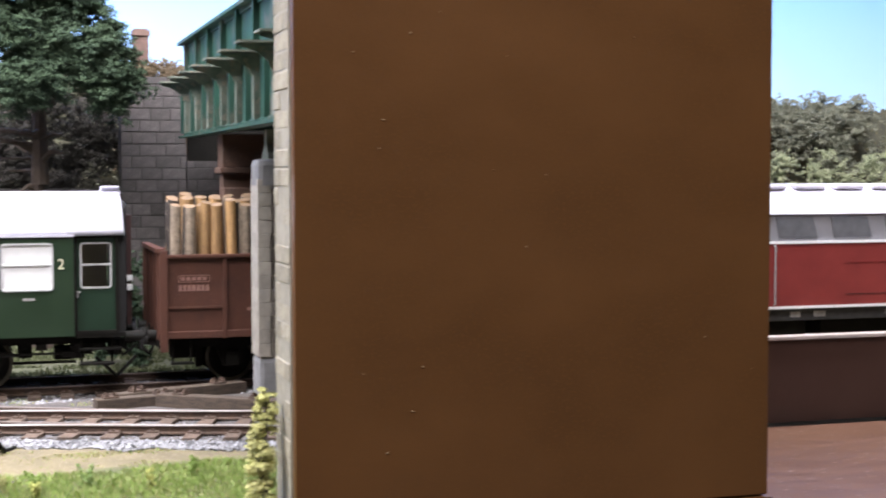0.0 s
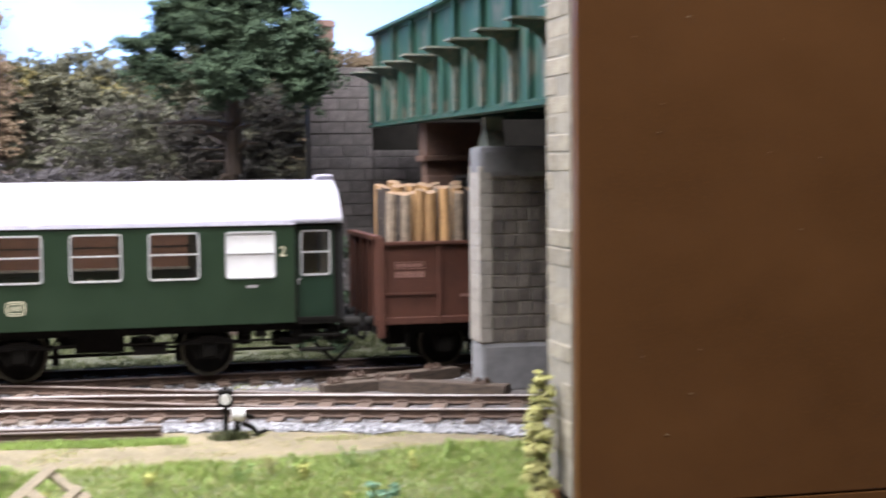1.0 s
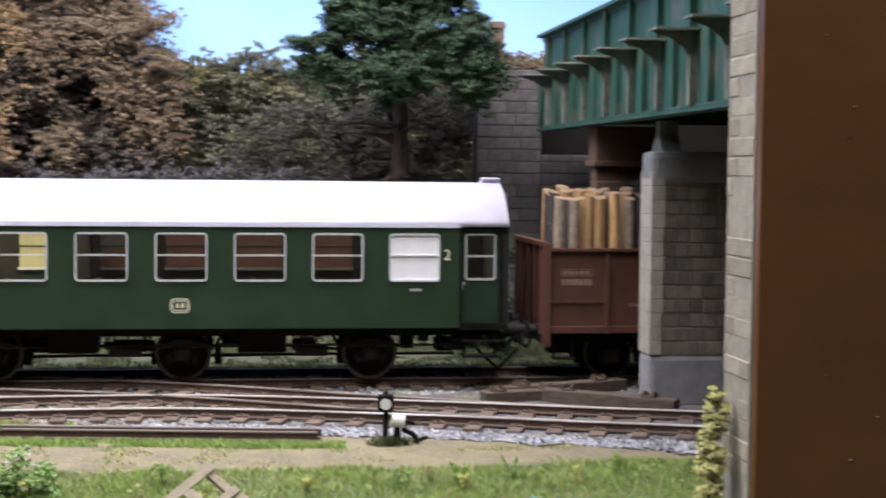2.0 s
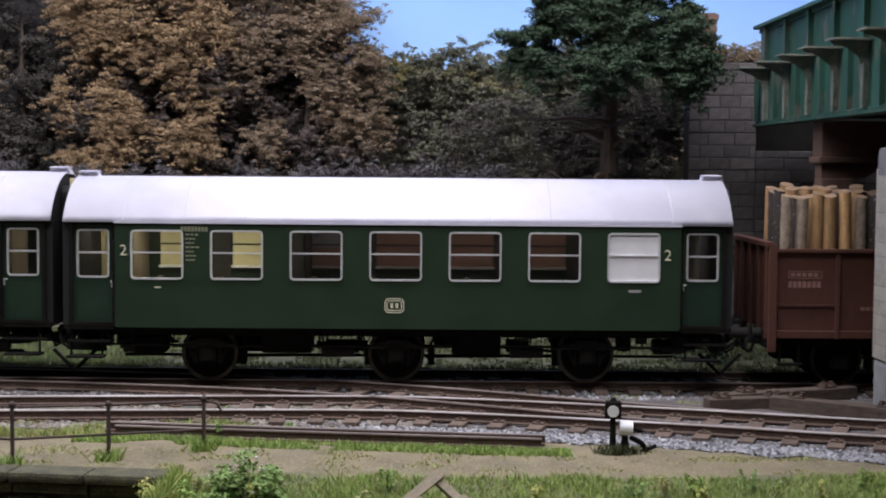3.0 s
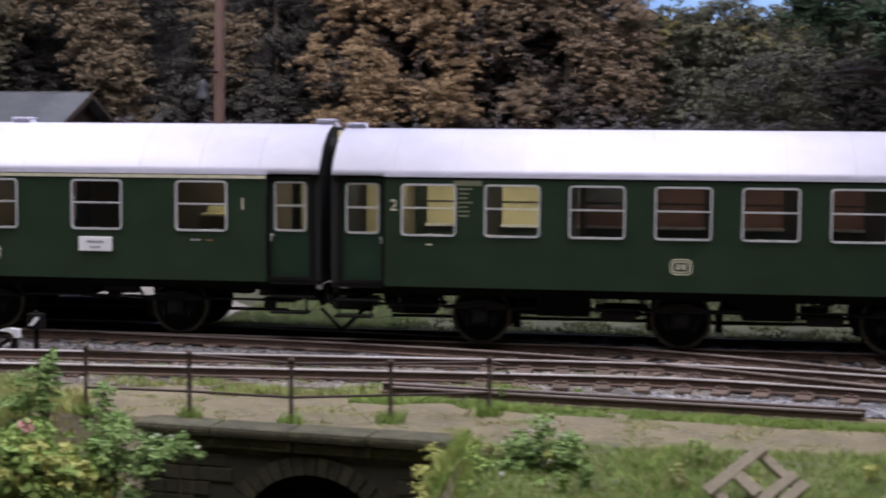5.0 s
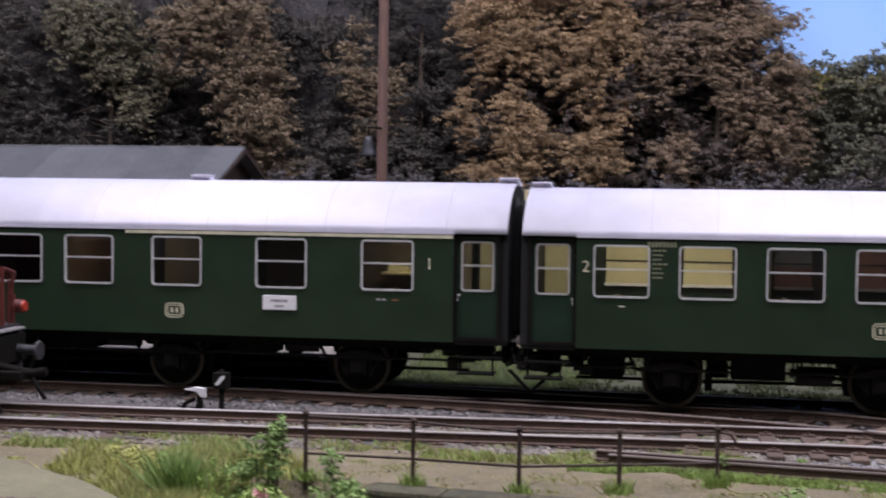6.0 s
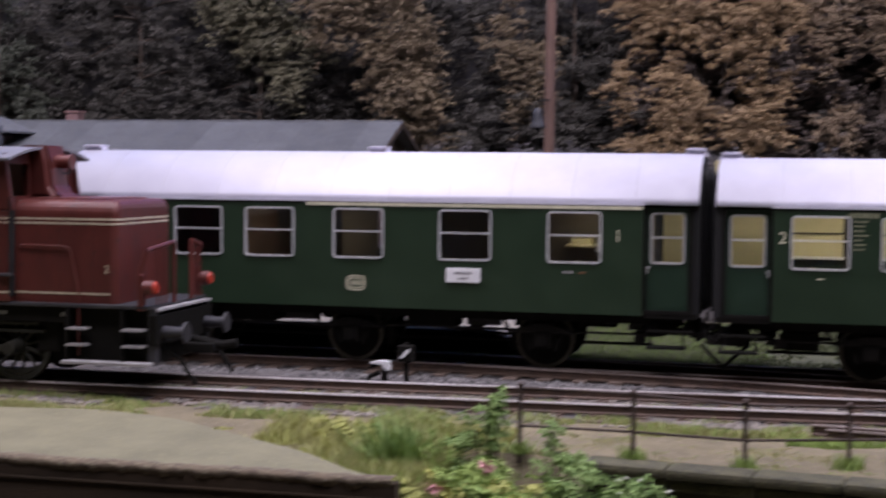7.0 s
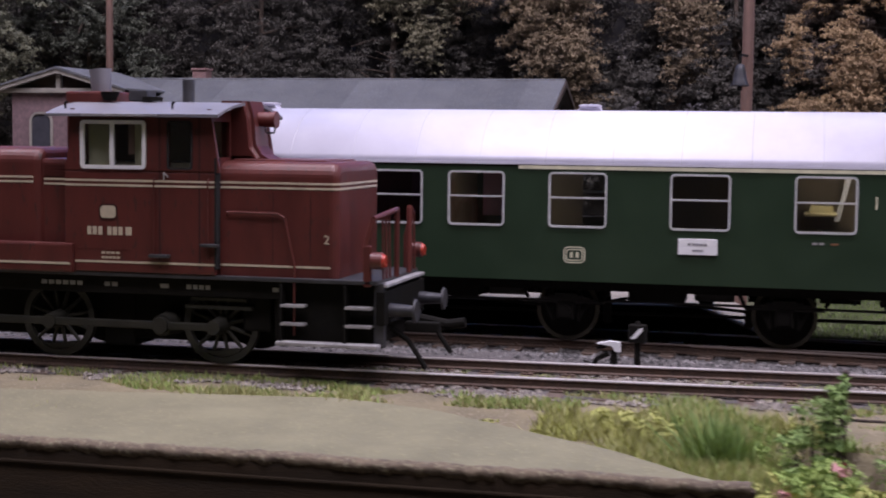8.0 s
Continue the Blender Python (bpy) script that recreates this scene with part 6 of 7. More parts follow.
def station():
    t = thing("station_building", "long low station building with grey felt roof", "building", -460, 211, 0)
    x0, x1 = -125, 129
    part("wall", box(B(), x0 + 6, x1 - 8, -38, 38, -8, 86), BRICK, t)
    n = 14
    for s in (-1, 1):
        for k in range(n):
            a, b = x0 + (x1 - x0) * k / n, x0 + (x1 - x0) * (k + 1) / n
            dz = 0.12 * (k % 2)
            poly = [(0, 103.1 + dz), (s * 47, 83.6 + dz), (s * 47, 82.3 + dz), (0, 101.6 + dz)]
            part("roof_sheet", extrude(B(), poly, "x", a + 0.05, b + 0.4), SLATE, t)
    part("ridge", rod(B(), (x0, 0, 102.9), (x1 + 0.5, 0, 102.9), 0.9, seg=8), SLATE, t)
    part("gable", extrude(B(), [(-38, 82), (38, 82), (38, 86), (0, 101.2), (-38, 86)], "x", x1 - 9, x1 - 7), BOARDS, t, "dark boarded gable")
    for s in (-1, 1):
        part("barge_board", extrude(B(), [(0, 102.6), (s * 47.4, 83.0), (s * 47.4, 80.6), (0, 99.8)], "x", x1, x1 + 1.2), BOARDS, t)
    part("chimney", box(B(), -79, -71, 10, 18, 88, 108.4, 0.3), BRICK, t, "short brick chimney")
    part("chimney_cap", box(B(), -79.6, -70.4, 9.4, 18.6, 108.4, 109.6, 0.2), BRICK, t)


station()


def gable_house():
    t = thing("platform_house", "brick platform house with timber-framed gable", "building", -581, 150, 0)
    part("wall", box(B(), -27, 27, 0, 60, -8, 94), mat("sooty_brick", (0.170, 0.108, 0.115), (0.105, 0.068, 0.074), 3, 0.9, bump=0.5), t)
    part("gable", extrude(B(), [(-31, 95), (31, 95), (0, 104)], "y", 1.0, 3.0), BOARDS, t)
    part("tie_beam", box(B(), -33, 33, -2, 1, 93.6, 96.0, 0.2), BARGE, t)
    part("king_post", box(B(), -1.2, 1.2, -2, 1, 96, 104), BARGE, t)
    for s in (-1, 1):
        part("barge_board", extrude(B(), [(0, 106.2), (s * 37, 95.4), (s * 37, 93.4), (0, 103.6)], "y", -4, -2), BARGE, t)
        part("roof_sheet", extrude(B(), [(0, 107), (s * 38, 96.2), (s * 38, 95.2), (0, 105.8)], "y", -4.5, 64), SLATE, t)
    for x in (-17, 5):
        w = part("window", ring(B(), x, x + 13, 58, 84, 5, 1.2, -0.8, 0.2), BARGE, t, "arched window frame")
        part("pane", box(B(), x + 1, x + 12, -0.3, 0.1, 59, 82), mat("dark_house_window", (0.05, 0.05, 0.06), None, 6, 0.2, bump=0) if x < 0 else bpy.data.materials["dark_house_window"], w)
    return t


gable_house()
POLE = mat("brown_creosoted_pole", (0.145, 0.082, 0.062), (0.10, 0.058, 0.045), 5, 0.85, bump=0.4, stretch=(2, 2, 0.4))


def telegraph_pole(x, y, top, arms, label):
    t = thing("telegraph_pole", label, "pole", x, y, 0)
    part("mast", rod(B(), (0, 0, -8), (0.6, 0, top), 3.0 if not arms else 2.3, 2.4 if not arms else 2.0, 16), POLE, t)
    part("cap", rod(B(), (0.6, 0, top), (0.6, 0, top + 1.6), 2.7, 1.0, 16), WHITE if not arms else POLE, t)
    for k in range(arms):
        z = top - 8 - 9 * k
        part("cross_arm", box(B(), -12, 12, -1, 1, z - 1, z + 1, 0.2), POLE, t)
        for dx in (-10, -5, 5, 10):
            bm = rod(B(), (dx, 0, z + 1), (dx, 0, z + 3.0), 0.5, seg=6)
            rod(bm, (dx, 0, z + 2.4), (dx, 0, z + 5.6), 1.7, 1.1, 12)
            part("insulator", bm, WHITE, t, "white porcelain insulator")
    return t


p1 = telegraph_pole(-238, 145, 177.5, 0, "tall brown wooden pole with pale cap")
telegraph_pole(-609, 262, 212, 2, "brown telegraph pole with white insulators")
t = thing("signal_bell", "dark cast iron bell hanging from the pole", "bell", -240, 125, -7.5)
BELL = mat("dark_bell_iron", (0.038, 0.038, 0.043), (0.024, 0.024, 0.028), 4, 0.5, metal=0.3)
bm = B()
prof = [(0.4, 114.6), (1.5, 114.2), (2.2, 112.4), (2.6, 109.6), (3.1, 107.2), (3.9, 105.4), (3.9, 104.8), (0.2, 105.0)]
rows = [[bm.verts.new((r * math.cos(2 * math.pi * k / 20), r * math.sin(2 * math.pi * k / 20), z)) for k in range(20)] for r, z in prof]
for a, b in zip(rows, rows[1:]):
    for k in range(20):
        bm.faces.new((a[k], a[(k + 1) % 20], b[(k + 1) % 20], b[k]))
bmesh.ops.recalc_face_normals(bm, faces=bm.faces)
part("bell_body", bm, BELL, t, smooth=True)
part("clapper", rod(B(), (0, 0, 106), (0, 0, 103.0), 0.9, 1.2, 10), BLACK, t)
part("bracket", tube(B(), [(0, 0, 114), (0, 0, 118.6), (2.4, 17.6, 119.0)], 0.5, 8), BLACK, t)


# ---- plants ----
def foliage_mat(name, c1, c2, spread=0.5):
    m, t, b = nodes_of(name)
    N, L = t.nodes, t.links
    g = N.new("ShaderNodeNewGeometry")
    ramp = N.new("ShaderNodeValToRGB")
    ramp.color_ramp.elements[0].color, ramp.color_ramp.elements[1].color = (*c2, 1), (*c1, 1)
    n = N.new("ShaderNodeTexNoise")
    n.inputs["Scale"].default_value = 55
    n.inputs["Detail"].default_value = 3
    L.new(g.outputs["Position"], n.inputs["Vector"])
    mx = N.new("ShaderNodeMath")
    mx.operation = "MULTIPLY_ADD"
    mx.inputs[1].default_value, mx.inputs[2].default_value = spread, 0.0
    L.new(g.outputs["Random Per Island"], mx.inputs[0])
    ad = N.new("ShaderNodeMath")
    ad.operation = "MULTIPLY_ADD"
    ad.inputs[1].default_value = 1.6 * (1 - spread)
    L.new(n.outputs["Fac"], ad.inputs[0])
    L.new(mx.outputs[0], ad.inputs[2])
    sb = N.new("ShaderNodeMath")
    sb.operation = "SUBTRACT"
    sb.inputs[1].default_value = 0.3 * (1 - spread)
    L.new(ad.outputs[0], sb.inputs[0])
    L.new(sb.outputs[0], ramp.inputs[0])
    L.new(ramp.outputs[0], b.inputs["Base Color"])
    b.inputs["Roughness"].default_value = 0.8
    b.inputs["Specular IOR Level"].default_value = 0.2
    return m


def leaf_cloud(r, blobs, per, size, up=0.35):
    """Small folded leaves on the outer shells of many clumps: vertices and faces."""
    C, Nn = [], []
    for cx, cy, cz, rx, ry, rz in blobs:
        k = max(8, int(per * (rx * ry * rz) ** (2 / 3)))
        d = r.normal(size=(k, 3))
        d /= np.linalg.norm(d, axis=1)[:, None]
        d[:, 2] = np.where(r.rand(k) < 0.7, np.abs(d[:, 2]), d[:, 2])
        q = r.uniform(0.45, 1.22, (k, 1))
        C.append(np.array([cx, cy, cz]) + d * q * np.array([rx, ry, rz]))
        Nn.append(d + np.array([0, 0, up]) + r.normal(scale=0.45, size=(k, 3)))
    C, Nn = np.concatenate(C), np.concatenate(Nn)
    Nn /= np.linalg.norm(Nn, axis=1)[:, None]
    a = np.cross(Nn, r.normal(size=Nn.shape))
    a /= np.linalg.norm(a, axis=1)[:, None]
    b = np.cross(Nn, a)
    s = size * r.uniform(0.6, 1.3, (len(C), 1))
    v = np.stack([C - a * s, C + b * s * 0.55 + Nn * s * 0.18, C + a * s, C - b * s * 0.55 + Nn * s * 0.18], axis=1).reshape(-1, 3)
    i = np.arange(len(C))[:, None] * 4
    f = np.concatenate([i + np.array([[0, 1, 2]]), i + np.array([[0, 2, 3]])])
    return v, f


def spray(r, c, big, out, n=6, fine=1.0):
    """A drooping fan of twigs: small leafy puffs strung along each."""
    puffs = []
    for _ in range(n):
        d = r.normal(size=3) * np.array([1.0, 0.6, 0.75]) + np.asarray(out) * 0.6 + np.array([0, -0.25, -0.12])
        d /= np.linalg.norm(d)
        reach = big * r.uniform(0.6, 1.5)
        for j in range(5):
            u = (j + 1) / 5
            p = np.asarray(c) + d * reach * u + np.array([0, 0, -0.22 * reach * u * u]) + r.normal(scale=0.09 * big, size=3)
            s = big * fine * r.uniform(0.11, 0.21)
            puffs.append((*p, s * 1.25, s, s * 0.8))
    return puffs


def branches(bm, r, x, y, z0, z1, rad, spread, n):
    rod(bm, (x, y, z0), (x + r.uniform(-3, 3), y, (z0 + z1) / 2), rad, rad * 0.75, 10)
    rod(bm, (x, y, (z0 + z1) / 2), (x, y, z1), rad * 0.78, rad * 0.35, 10)
    for _ in range(n):
        z = r.uniform(z0 + (z1 - z0) * 0.25, z1)
        a = r.uniform(0, 6.28)
        l = spread * r.uniform(0.4, 1.0)
        p1 = (x + l * 0.5 * math.cos(a), y + l * 0.3 * math.sin(a), z + l * r.uniform(0.0, 0.25))
        p2 = (x + l * math.cos(a), y + l * 0.55 * math.sin(a), z + l * r.uniform(-0.1, 0.5))
        rod(bm, (x, y, z), p1, rad * 0.35, rad * 0.22, 6)
        rod(bm, p1, p2, rad * 0.22, rad * 0.08, 6)
    return bm


TRUNK = mat("grey_brown_bark", (0.088, 0.064, 0.048), (0.050, 0.037, 0.029), 4, 0.95, bump=0.7, stretch=(2, 2, 0.5))


def tree(label, x, y, crown, clumps, clump_r, per, size, material, seed, trunk_r=6.0, base=-8.0, up=0.35, dead=0, lobes=None, fine=1.0):
    """A broad tree: trunk with limbs, and a crown of leafy clumps on an ellipsoid (cx, cy, cz, rx, ry, rz)."""
    r = np.random.RandomState(seed)
    t = thing("tree", label, "tree", 0, 0, 0)
    cx, cy, cz, rx, ry, rz = crown
    bm = branches(B(), r, x, y, base, cz + rz * 0.5, trunk_r, rx * 0.9, 22)
    for _ in range(dead):
        z, a = r.uniform(85, 118), r.uniform(0, 6.28)
        rod(bm, (x, y, z), (x + 34 * math.cos(a), y + 14 * math.sin(a) - 6, z + r.uniform(-2, 5)), 1.1, 0.4, 6)
    part("trunk", bm, TRUNK, t)
    lobes = lobes or [crown]
    area = [q[3] * q[5] for q in lobes]
    blobs = []
    for _ in range(clumps):
        lx, ly, lz, ax, ay, az = lobes[r.choice(len(lobes), p=np.array(area) / sum(area))]
        d = r.normal(size=3)
        d /= np.linalg.norm(d)
        d[1] = -abs(d[1]) if r.rand() < 0.8 else d[1]
        c = np.array([lx, ly, lz]) + d * r.uniform(0.3, 1.0) ** 0.5 * np.array([ax, ay, az])
        blobs += spray(r, c, clump_r * r.uniform(0.7, 1.3), d, fine=fine)
    v, f = leaf_cloud(r, blobs, per, size, up)
    ob = fast_mesh("crown", v, f, material, t)
    ob["label"] = "crown of many small leaves"
    return t


AUTUMN = foliage_mat("rusty_autumn_leaves", (0.405, 0.284, 0.156), (0.205, 0.144, 0.094), 0.4)
RUSSET = foliage_mat("brown_russet_leaves", (0.295, 0.219, 0.142), (0.162, 0.122, 0.089), 0.4)
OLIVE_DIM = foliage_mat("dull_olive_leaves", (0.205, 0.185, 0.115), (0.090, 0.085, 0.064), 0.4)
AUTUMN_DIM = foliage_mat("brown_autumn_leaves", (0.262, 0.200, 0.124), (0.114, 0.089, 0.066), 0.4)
# leaf colour darkened for the shade between and under the trees
DUSK = foliage_mat("shade_dark_leaves", (0.086, 0.079, 0.068), (0.058, 0.053, 0.048), 0.3)
OLIVE = foliage_mat("olive_leaves", (0.172, 0.170, 0.112), (0.080, 0.082, 0.063), 0.4)
# far leaves paled: haze over the hills is put into the colour
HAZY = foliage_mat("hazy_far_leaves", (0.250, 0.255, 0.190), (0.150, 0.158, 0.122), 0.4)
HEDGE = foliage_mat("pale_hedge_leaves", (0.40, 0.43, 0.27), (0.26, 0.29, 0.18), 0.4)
GREY_GREEN = foliage_mat("grey_green_leaves", (0.118, 0.124, 0.094), (0.046, 0.050, 0.041), 0.3)
DEEP_GREEN = foliage_mat("deep_green_leaves", (0.068, 0.103, 0.057), (0.016, 0.030, 0.020), 0.5)
BRIGHT = foliage_mat("fresh_green_leaves", (0.33, 0.45, 0.155), (0.115, 0.205, 0.068))
YELLOW = foliage_mat("yellow_green_leaves", (0.55, 0.55, 0.185), (0.28, 0.31, 0.092))
PINK = foliage_mat("pink_petals", (0.66, 0.36, 0.36), (0.50, 0.25, 0.26))
PETAL = foliage_mat("white_petals", (0.75, 0.76, 0.68), (0.6, 0.62, 0.5))
GRASS = foliage_mat("green_grass", (0.36, 0.465, 0.130), (0.17, 0.265, 0.078), 0.5)
# these two grass colours are darkened for the shade behind the train
VERGE = foliage_mat("shade_dark_verge_grass", (0.185, 0.24, 0.072), (0.085, 0.13, 0.044), 0.6)
MEADOW_DIM = foliage_mat("shade_dark_meadow_grass", (0.098, 0.112, 0.052), (0.043, 0.052, 0.027), 0.6)
GRASS_PALE = foliage_mat("pale_dry_grass", (0.48, 0.45, 0.21), (0.26, 0.28, 0.11), 0.6)

def flat_lobes(y, deep, *lobes):
    """Crown lobes (x, z, half width, half height) that stand side by side at one depth."""
    return [(x, y + 3 * math.sin(x * 0.7), z, a, deep, b) for x, z, a, b in lobes]


tree("large russet autumn tree", -160, 292, (-160, 284, 150, 60, 10, 60), 250, 11, 7.4, 0.68, AUTUMN, 11, trunk_r=3.0, up=0.25, lobes=flat_lobes(
    282, 9, (-186, 166, 23, 13), (-202, 180, 18, 11), (-148, 153, 10, 16), (-220, 130, 6, 11), (-180, 131, 11, 6), (-180, 110, 15, 10), (-191, 91, 20, 7), (-143, 101, 13, 10), (-133, 173, 15, 12), (-133, 128, 10, 8), (-160, 200, 40, 12)))
tree("brown autumn tree with loose clumps of leaves", -72, 294, (-72, 288, 150, 40, 10, 50), 150, 11, 7.4, 0.68, RUSSET, 22, trunk_r=3.0, up=0.25, lobes=flat_lobes(
    286, 9, (-102, 133, 10, 6), (-97, 104, 12, 5), (-73, 166, 19, 16), (-46, 170, 14, 17), (-41, 116, 15, 11), (-57, 142, 15, 10), (-103, 164, 12, 13), (-36, 146, 8, 10), (-80, 200, 34, 12)))
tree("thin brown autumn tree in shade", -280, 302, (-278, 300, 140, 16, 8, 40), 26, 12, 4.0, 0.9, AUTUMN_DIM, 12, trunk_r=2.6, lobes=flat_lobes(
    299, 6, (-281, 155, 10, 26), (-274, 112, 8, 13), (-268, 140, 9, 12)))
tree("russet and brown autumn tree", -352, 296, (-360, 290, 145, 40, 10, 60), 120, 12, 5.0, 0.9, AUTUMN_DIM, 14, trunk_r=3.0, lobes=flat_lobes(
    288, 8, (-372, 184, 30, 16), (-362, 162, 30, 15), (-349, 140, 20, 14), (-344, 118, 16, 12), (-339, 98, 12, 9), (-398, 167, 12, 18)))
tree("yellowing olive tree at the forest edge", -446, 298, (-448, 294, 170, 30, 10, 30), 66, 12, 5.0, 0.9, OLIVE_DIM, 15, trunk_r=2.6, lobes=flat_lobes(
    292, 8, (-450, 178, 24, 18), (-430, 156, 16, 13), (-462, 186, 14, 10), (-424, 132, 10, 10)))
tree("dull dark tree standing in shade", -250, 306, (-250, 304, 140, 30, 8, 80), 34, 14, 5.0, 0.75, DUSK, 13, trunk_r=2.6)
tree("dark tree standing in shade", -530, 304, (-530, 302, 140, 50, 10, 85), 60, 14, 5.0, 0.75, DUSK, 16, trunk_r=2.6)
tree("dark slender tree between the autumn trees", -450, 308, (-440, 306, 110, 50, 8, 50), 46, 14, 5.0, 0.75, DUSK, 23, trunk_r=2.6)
tree("grey-green broadleaf tree behind the houses", -640, 298, (-640, 292, 135, 52, 10, 40), 62, 12, 4.4, 0.95, GREY_GREEN, 17, trunk_r=3.0, lobes=flat_lobes(
    290, 8, (-668, 150, 22, 16), (-622, 140, 20, 16), (-645, 118, 26, 14), (-600, 122, 12, 18), (-650, 180, 40, 16)))
tree("olive green tree beyond the yard", -700, 270, (-698, 268, 140, 34, 22, 60), 26, 15, 3.6, 1.0, OLIVE, 18)
tree("dark tree at the forest edge", -760, 300, (-780, 296, 140, 60, 20, 90), 28, 18, 3.0, 1.2, DUSK, 19)
tree("large deep green broadleaf tree beside the abutment", 100, 186, (101, 172, 160, 46, 24, 36), 190, 9, 6.5, 0.85, DEEP_GREEN, 21, trunk_r=6.5, dead=7, up=0.5,
     lobes=[(57, 164, 148, 11, 10, 10), (72, 166, 168, 12, 10, 9), (90, 158, 139, 16, 9, 8), (128, 164, 159, 18, 11, 11), (138, 166, 140, 13, 10, 10), (97, 168, 162, 16, 12, 12), (102, 176, 190, 36, 18, 16)], fine=1.75)


def wood_board(name, label, x0, x1, top, y, seed, material=None):
    """A dark printed board of distant woodland with an uneven top edge."""
    xs = np.arange(x0, x1 + 0.1, 2.0)
    poly = [(x, top + 12 * noise.noise((x * 0.02, seed, 0)) + 5 * noise.noise((x * 0.11, seed, 3)) + 4 * noise.noise((x * 0.3, seed, 5)) + 3 * noise.noise((x * 0.9, seed, 8))) for x in xs]
    vs = [(x, y, -20) for x, _ in poly] + [(x, y, z) for x, z in poly] + [(x, y + 3, z) for x, z in poly]
    n = len(poly)
    fs = [(i, i + 1, n + i + 1, n + i) for i in range(n - 1)] + [(n + i, n + i + 1, 2 * n + i + 1, 2 * n + i) for i in range(n - 1)]
    return setting(fast_mesh(name, vs, fs, material or WOODS), label, "backdrop")


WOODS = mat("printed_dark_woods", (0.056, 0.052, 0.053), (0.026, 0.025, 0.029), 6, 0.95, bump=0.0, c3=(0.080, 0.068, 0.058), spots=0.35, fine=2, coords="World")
GRASS_PALE_LEAF = foliage_mat("yellowing_leaves", (0.30, 0.262, 0.105), (0.13, 0.12, 0.06), 0.4)
HILLS = mat("printed_green_hills", (0.125, 0.120, 0.082), (0.060, 0.062, 0.050), 12, 0.95, bump=0.0, c3=(0.17, 0.15, 0.085), spots=0.3, fine=3, coords="World")
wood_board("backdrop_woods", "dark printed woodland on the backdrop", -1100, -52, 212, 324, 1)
wood_board("backdrop_hills", "dull green printed hills on the backdrop", -52, 306, 153, 325, 2, HILLS)
wood_board("backdrop_far_hills", "dull green printed hills of the next scene", 313, 1150, 140, 325, 3, HILLS)


def thicket(name, label, boxes, n, rad, per, size, material, seed):
    r = np.random.RandomState(seed)
    blobs = []
    for _ in range(n):
        x0, x1, y0, y1, z0, z1 = boxes[r.randint(len(boxes))]
        c = np.array([r.uniform(x0, x1), r.uniform(y0, y1), r.uniform(z0, z1)])
        blobs += spray(r, c, rad * r.uniform(0.65, 1.3), (0, -0.3, 0.5), n=7)
    v, f = leaf_cloud(r, blobs, per, size, 0.15)
    return tagged(fast_mesh(name, v, f, material), label, "woodland", kind="stuff")


thicket("far_woods", "distant olive autumn woodland", [(-45, 60, 296, 312, 85, 158), (60, 160, 296, 312, 85, 162), (-45, 160, 300, 314, 140, 160)], 170, 12, 4.0, 0.95, OLIVE, 31)
thicket("far_woods", "yellowing bushes along the top of the woods", [(-30, 60, 296, 304, 130, 152)], 9, 9, 4.0, 0.95, GRASS_PALE_LEAF, 96)
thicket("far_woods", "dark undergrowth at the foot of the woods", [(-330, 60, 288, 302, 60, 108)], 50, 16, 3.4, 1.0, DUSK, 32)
# brown toned down: shade between the crowns is in the colour
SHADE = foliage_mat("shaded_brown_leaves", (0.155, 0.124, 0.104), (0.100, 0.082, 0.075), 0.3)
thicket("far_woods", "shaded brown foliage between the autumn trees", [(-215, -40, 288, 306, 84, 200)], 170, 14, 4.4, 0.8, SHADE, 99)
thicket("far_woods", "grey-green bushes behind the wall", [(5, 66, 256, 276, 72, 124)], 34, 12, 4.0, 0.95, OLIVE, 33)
thicket("far_woods", "dark leaves added for the shaded depth between the trunks", [(-820, -50, 314, 322, 40, 216)], 400, 19, 2.4, 1.1, DUSK, 34)
thicket("far_woods", "brownish bushes beyond the bridge", [(160, 300, 296, 312, 70, 160)], 60, 14, 4.0, 0.95, AUTUMN_DIM, 35)
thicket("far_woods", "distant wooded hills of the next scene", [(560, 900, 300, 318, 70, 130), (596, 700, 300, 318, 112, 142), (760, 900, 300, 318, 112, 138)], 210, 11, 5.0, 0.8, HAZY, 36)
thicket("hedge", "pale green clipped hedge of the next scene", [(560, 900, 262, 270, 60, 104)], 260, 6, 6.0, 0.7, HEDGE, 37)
thicket("undergrowth", "shrubs in shade-dark leaf colour under the green tree", [(20, 142, 226, 246, 76, 122), (66, 142, 226, 246, 76, 128)], 74, 13, 4.0, 0.95, DUSK, 38)
# low scrub added in place of the grey haze above the coach roofs
HAZE_GREY = foliage_mat("haze_grey_scrub", (0.134, 0.123, 0.128), (0.092, 0.085, 0.089), 0.3)
thicket("undergrowth", "grey scrub added for the haze along the foot of the woods", [(-330, 60, 226, 240, 72, 85)], 120, 8, 4.0, 0.8, HAZE_GREY, 97)
thicket("undergrowth", "yellow-green weeds covering the bank", [(-226, -184, -182, -150, -44, -13), (-216, -180, -178, -158, -34, -14)], 60, 8, 5.0, 1.2, GRASS, 85)
thicket("undergrowth", "pale yellowish weeds on the bank", [(-224, -178, -184, -152, -42, -14)], 40, 7, 5.0, 1.2, YELLOW, 86)
thicket("undergrowth", "dry brownish scrub on top of the abutment", [(148, 184, 206, 222, 144, 153)], 26, 7, 4.0, 0.9, AUTUMN_DIM, 92)
thicket("undergrowth", "dark green weeds at the foot of the abutment wall", [(128, 150, 100, 160, -8, 48)], 46, 6, 3.0, 1.2, DEEP_GREEN, 39)


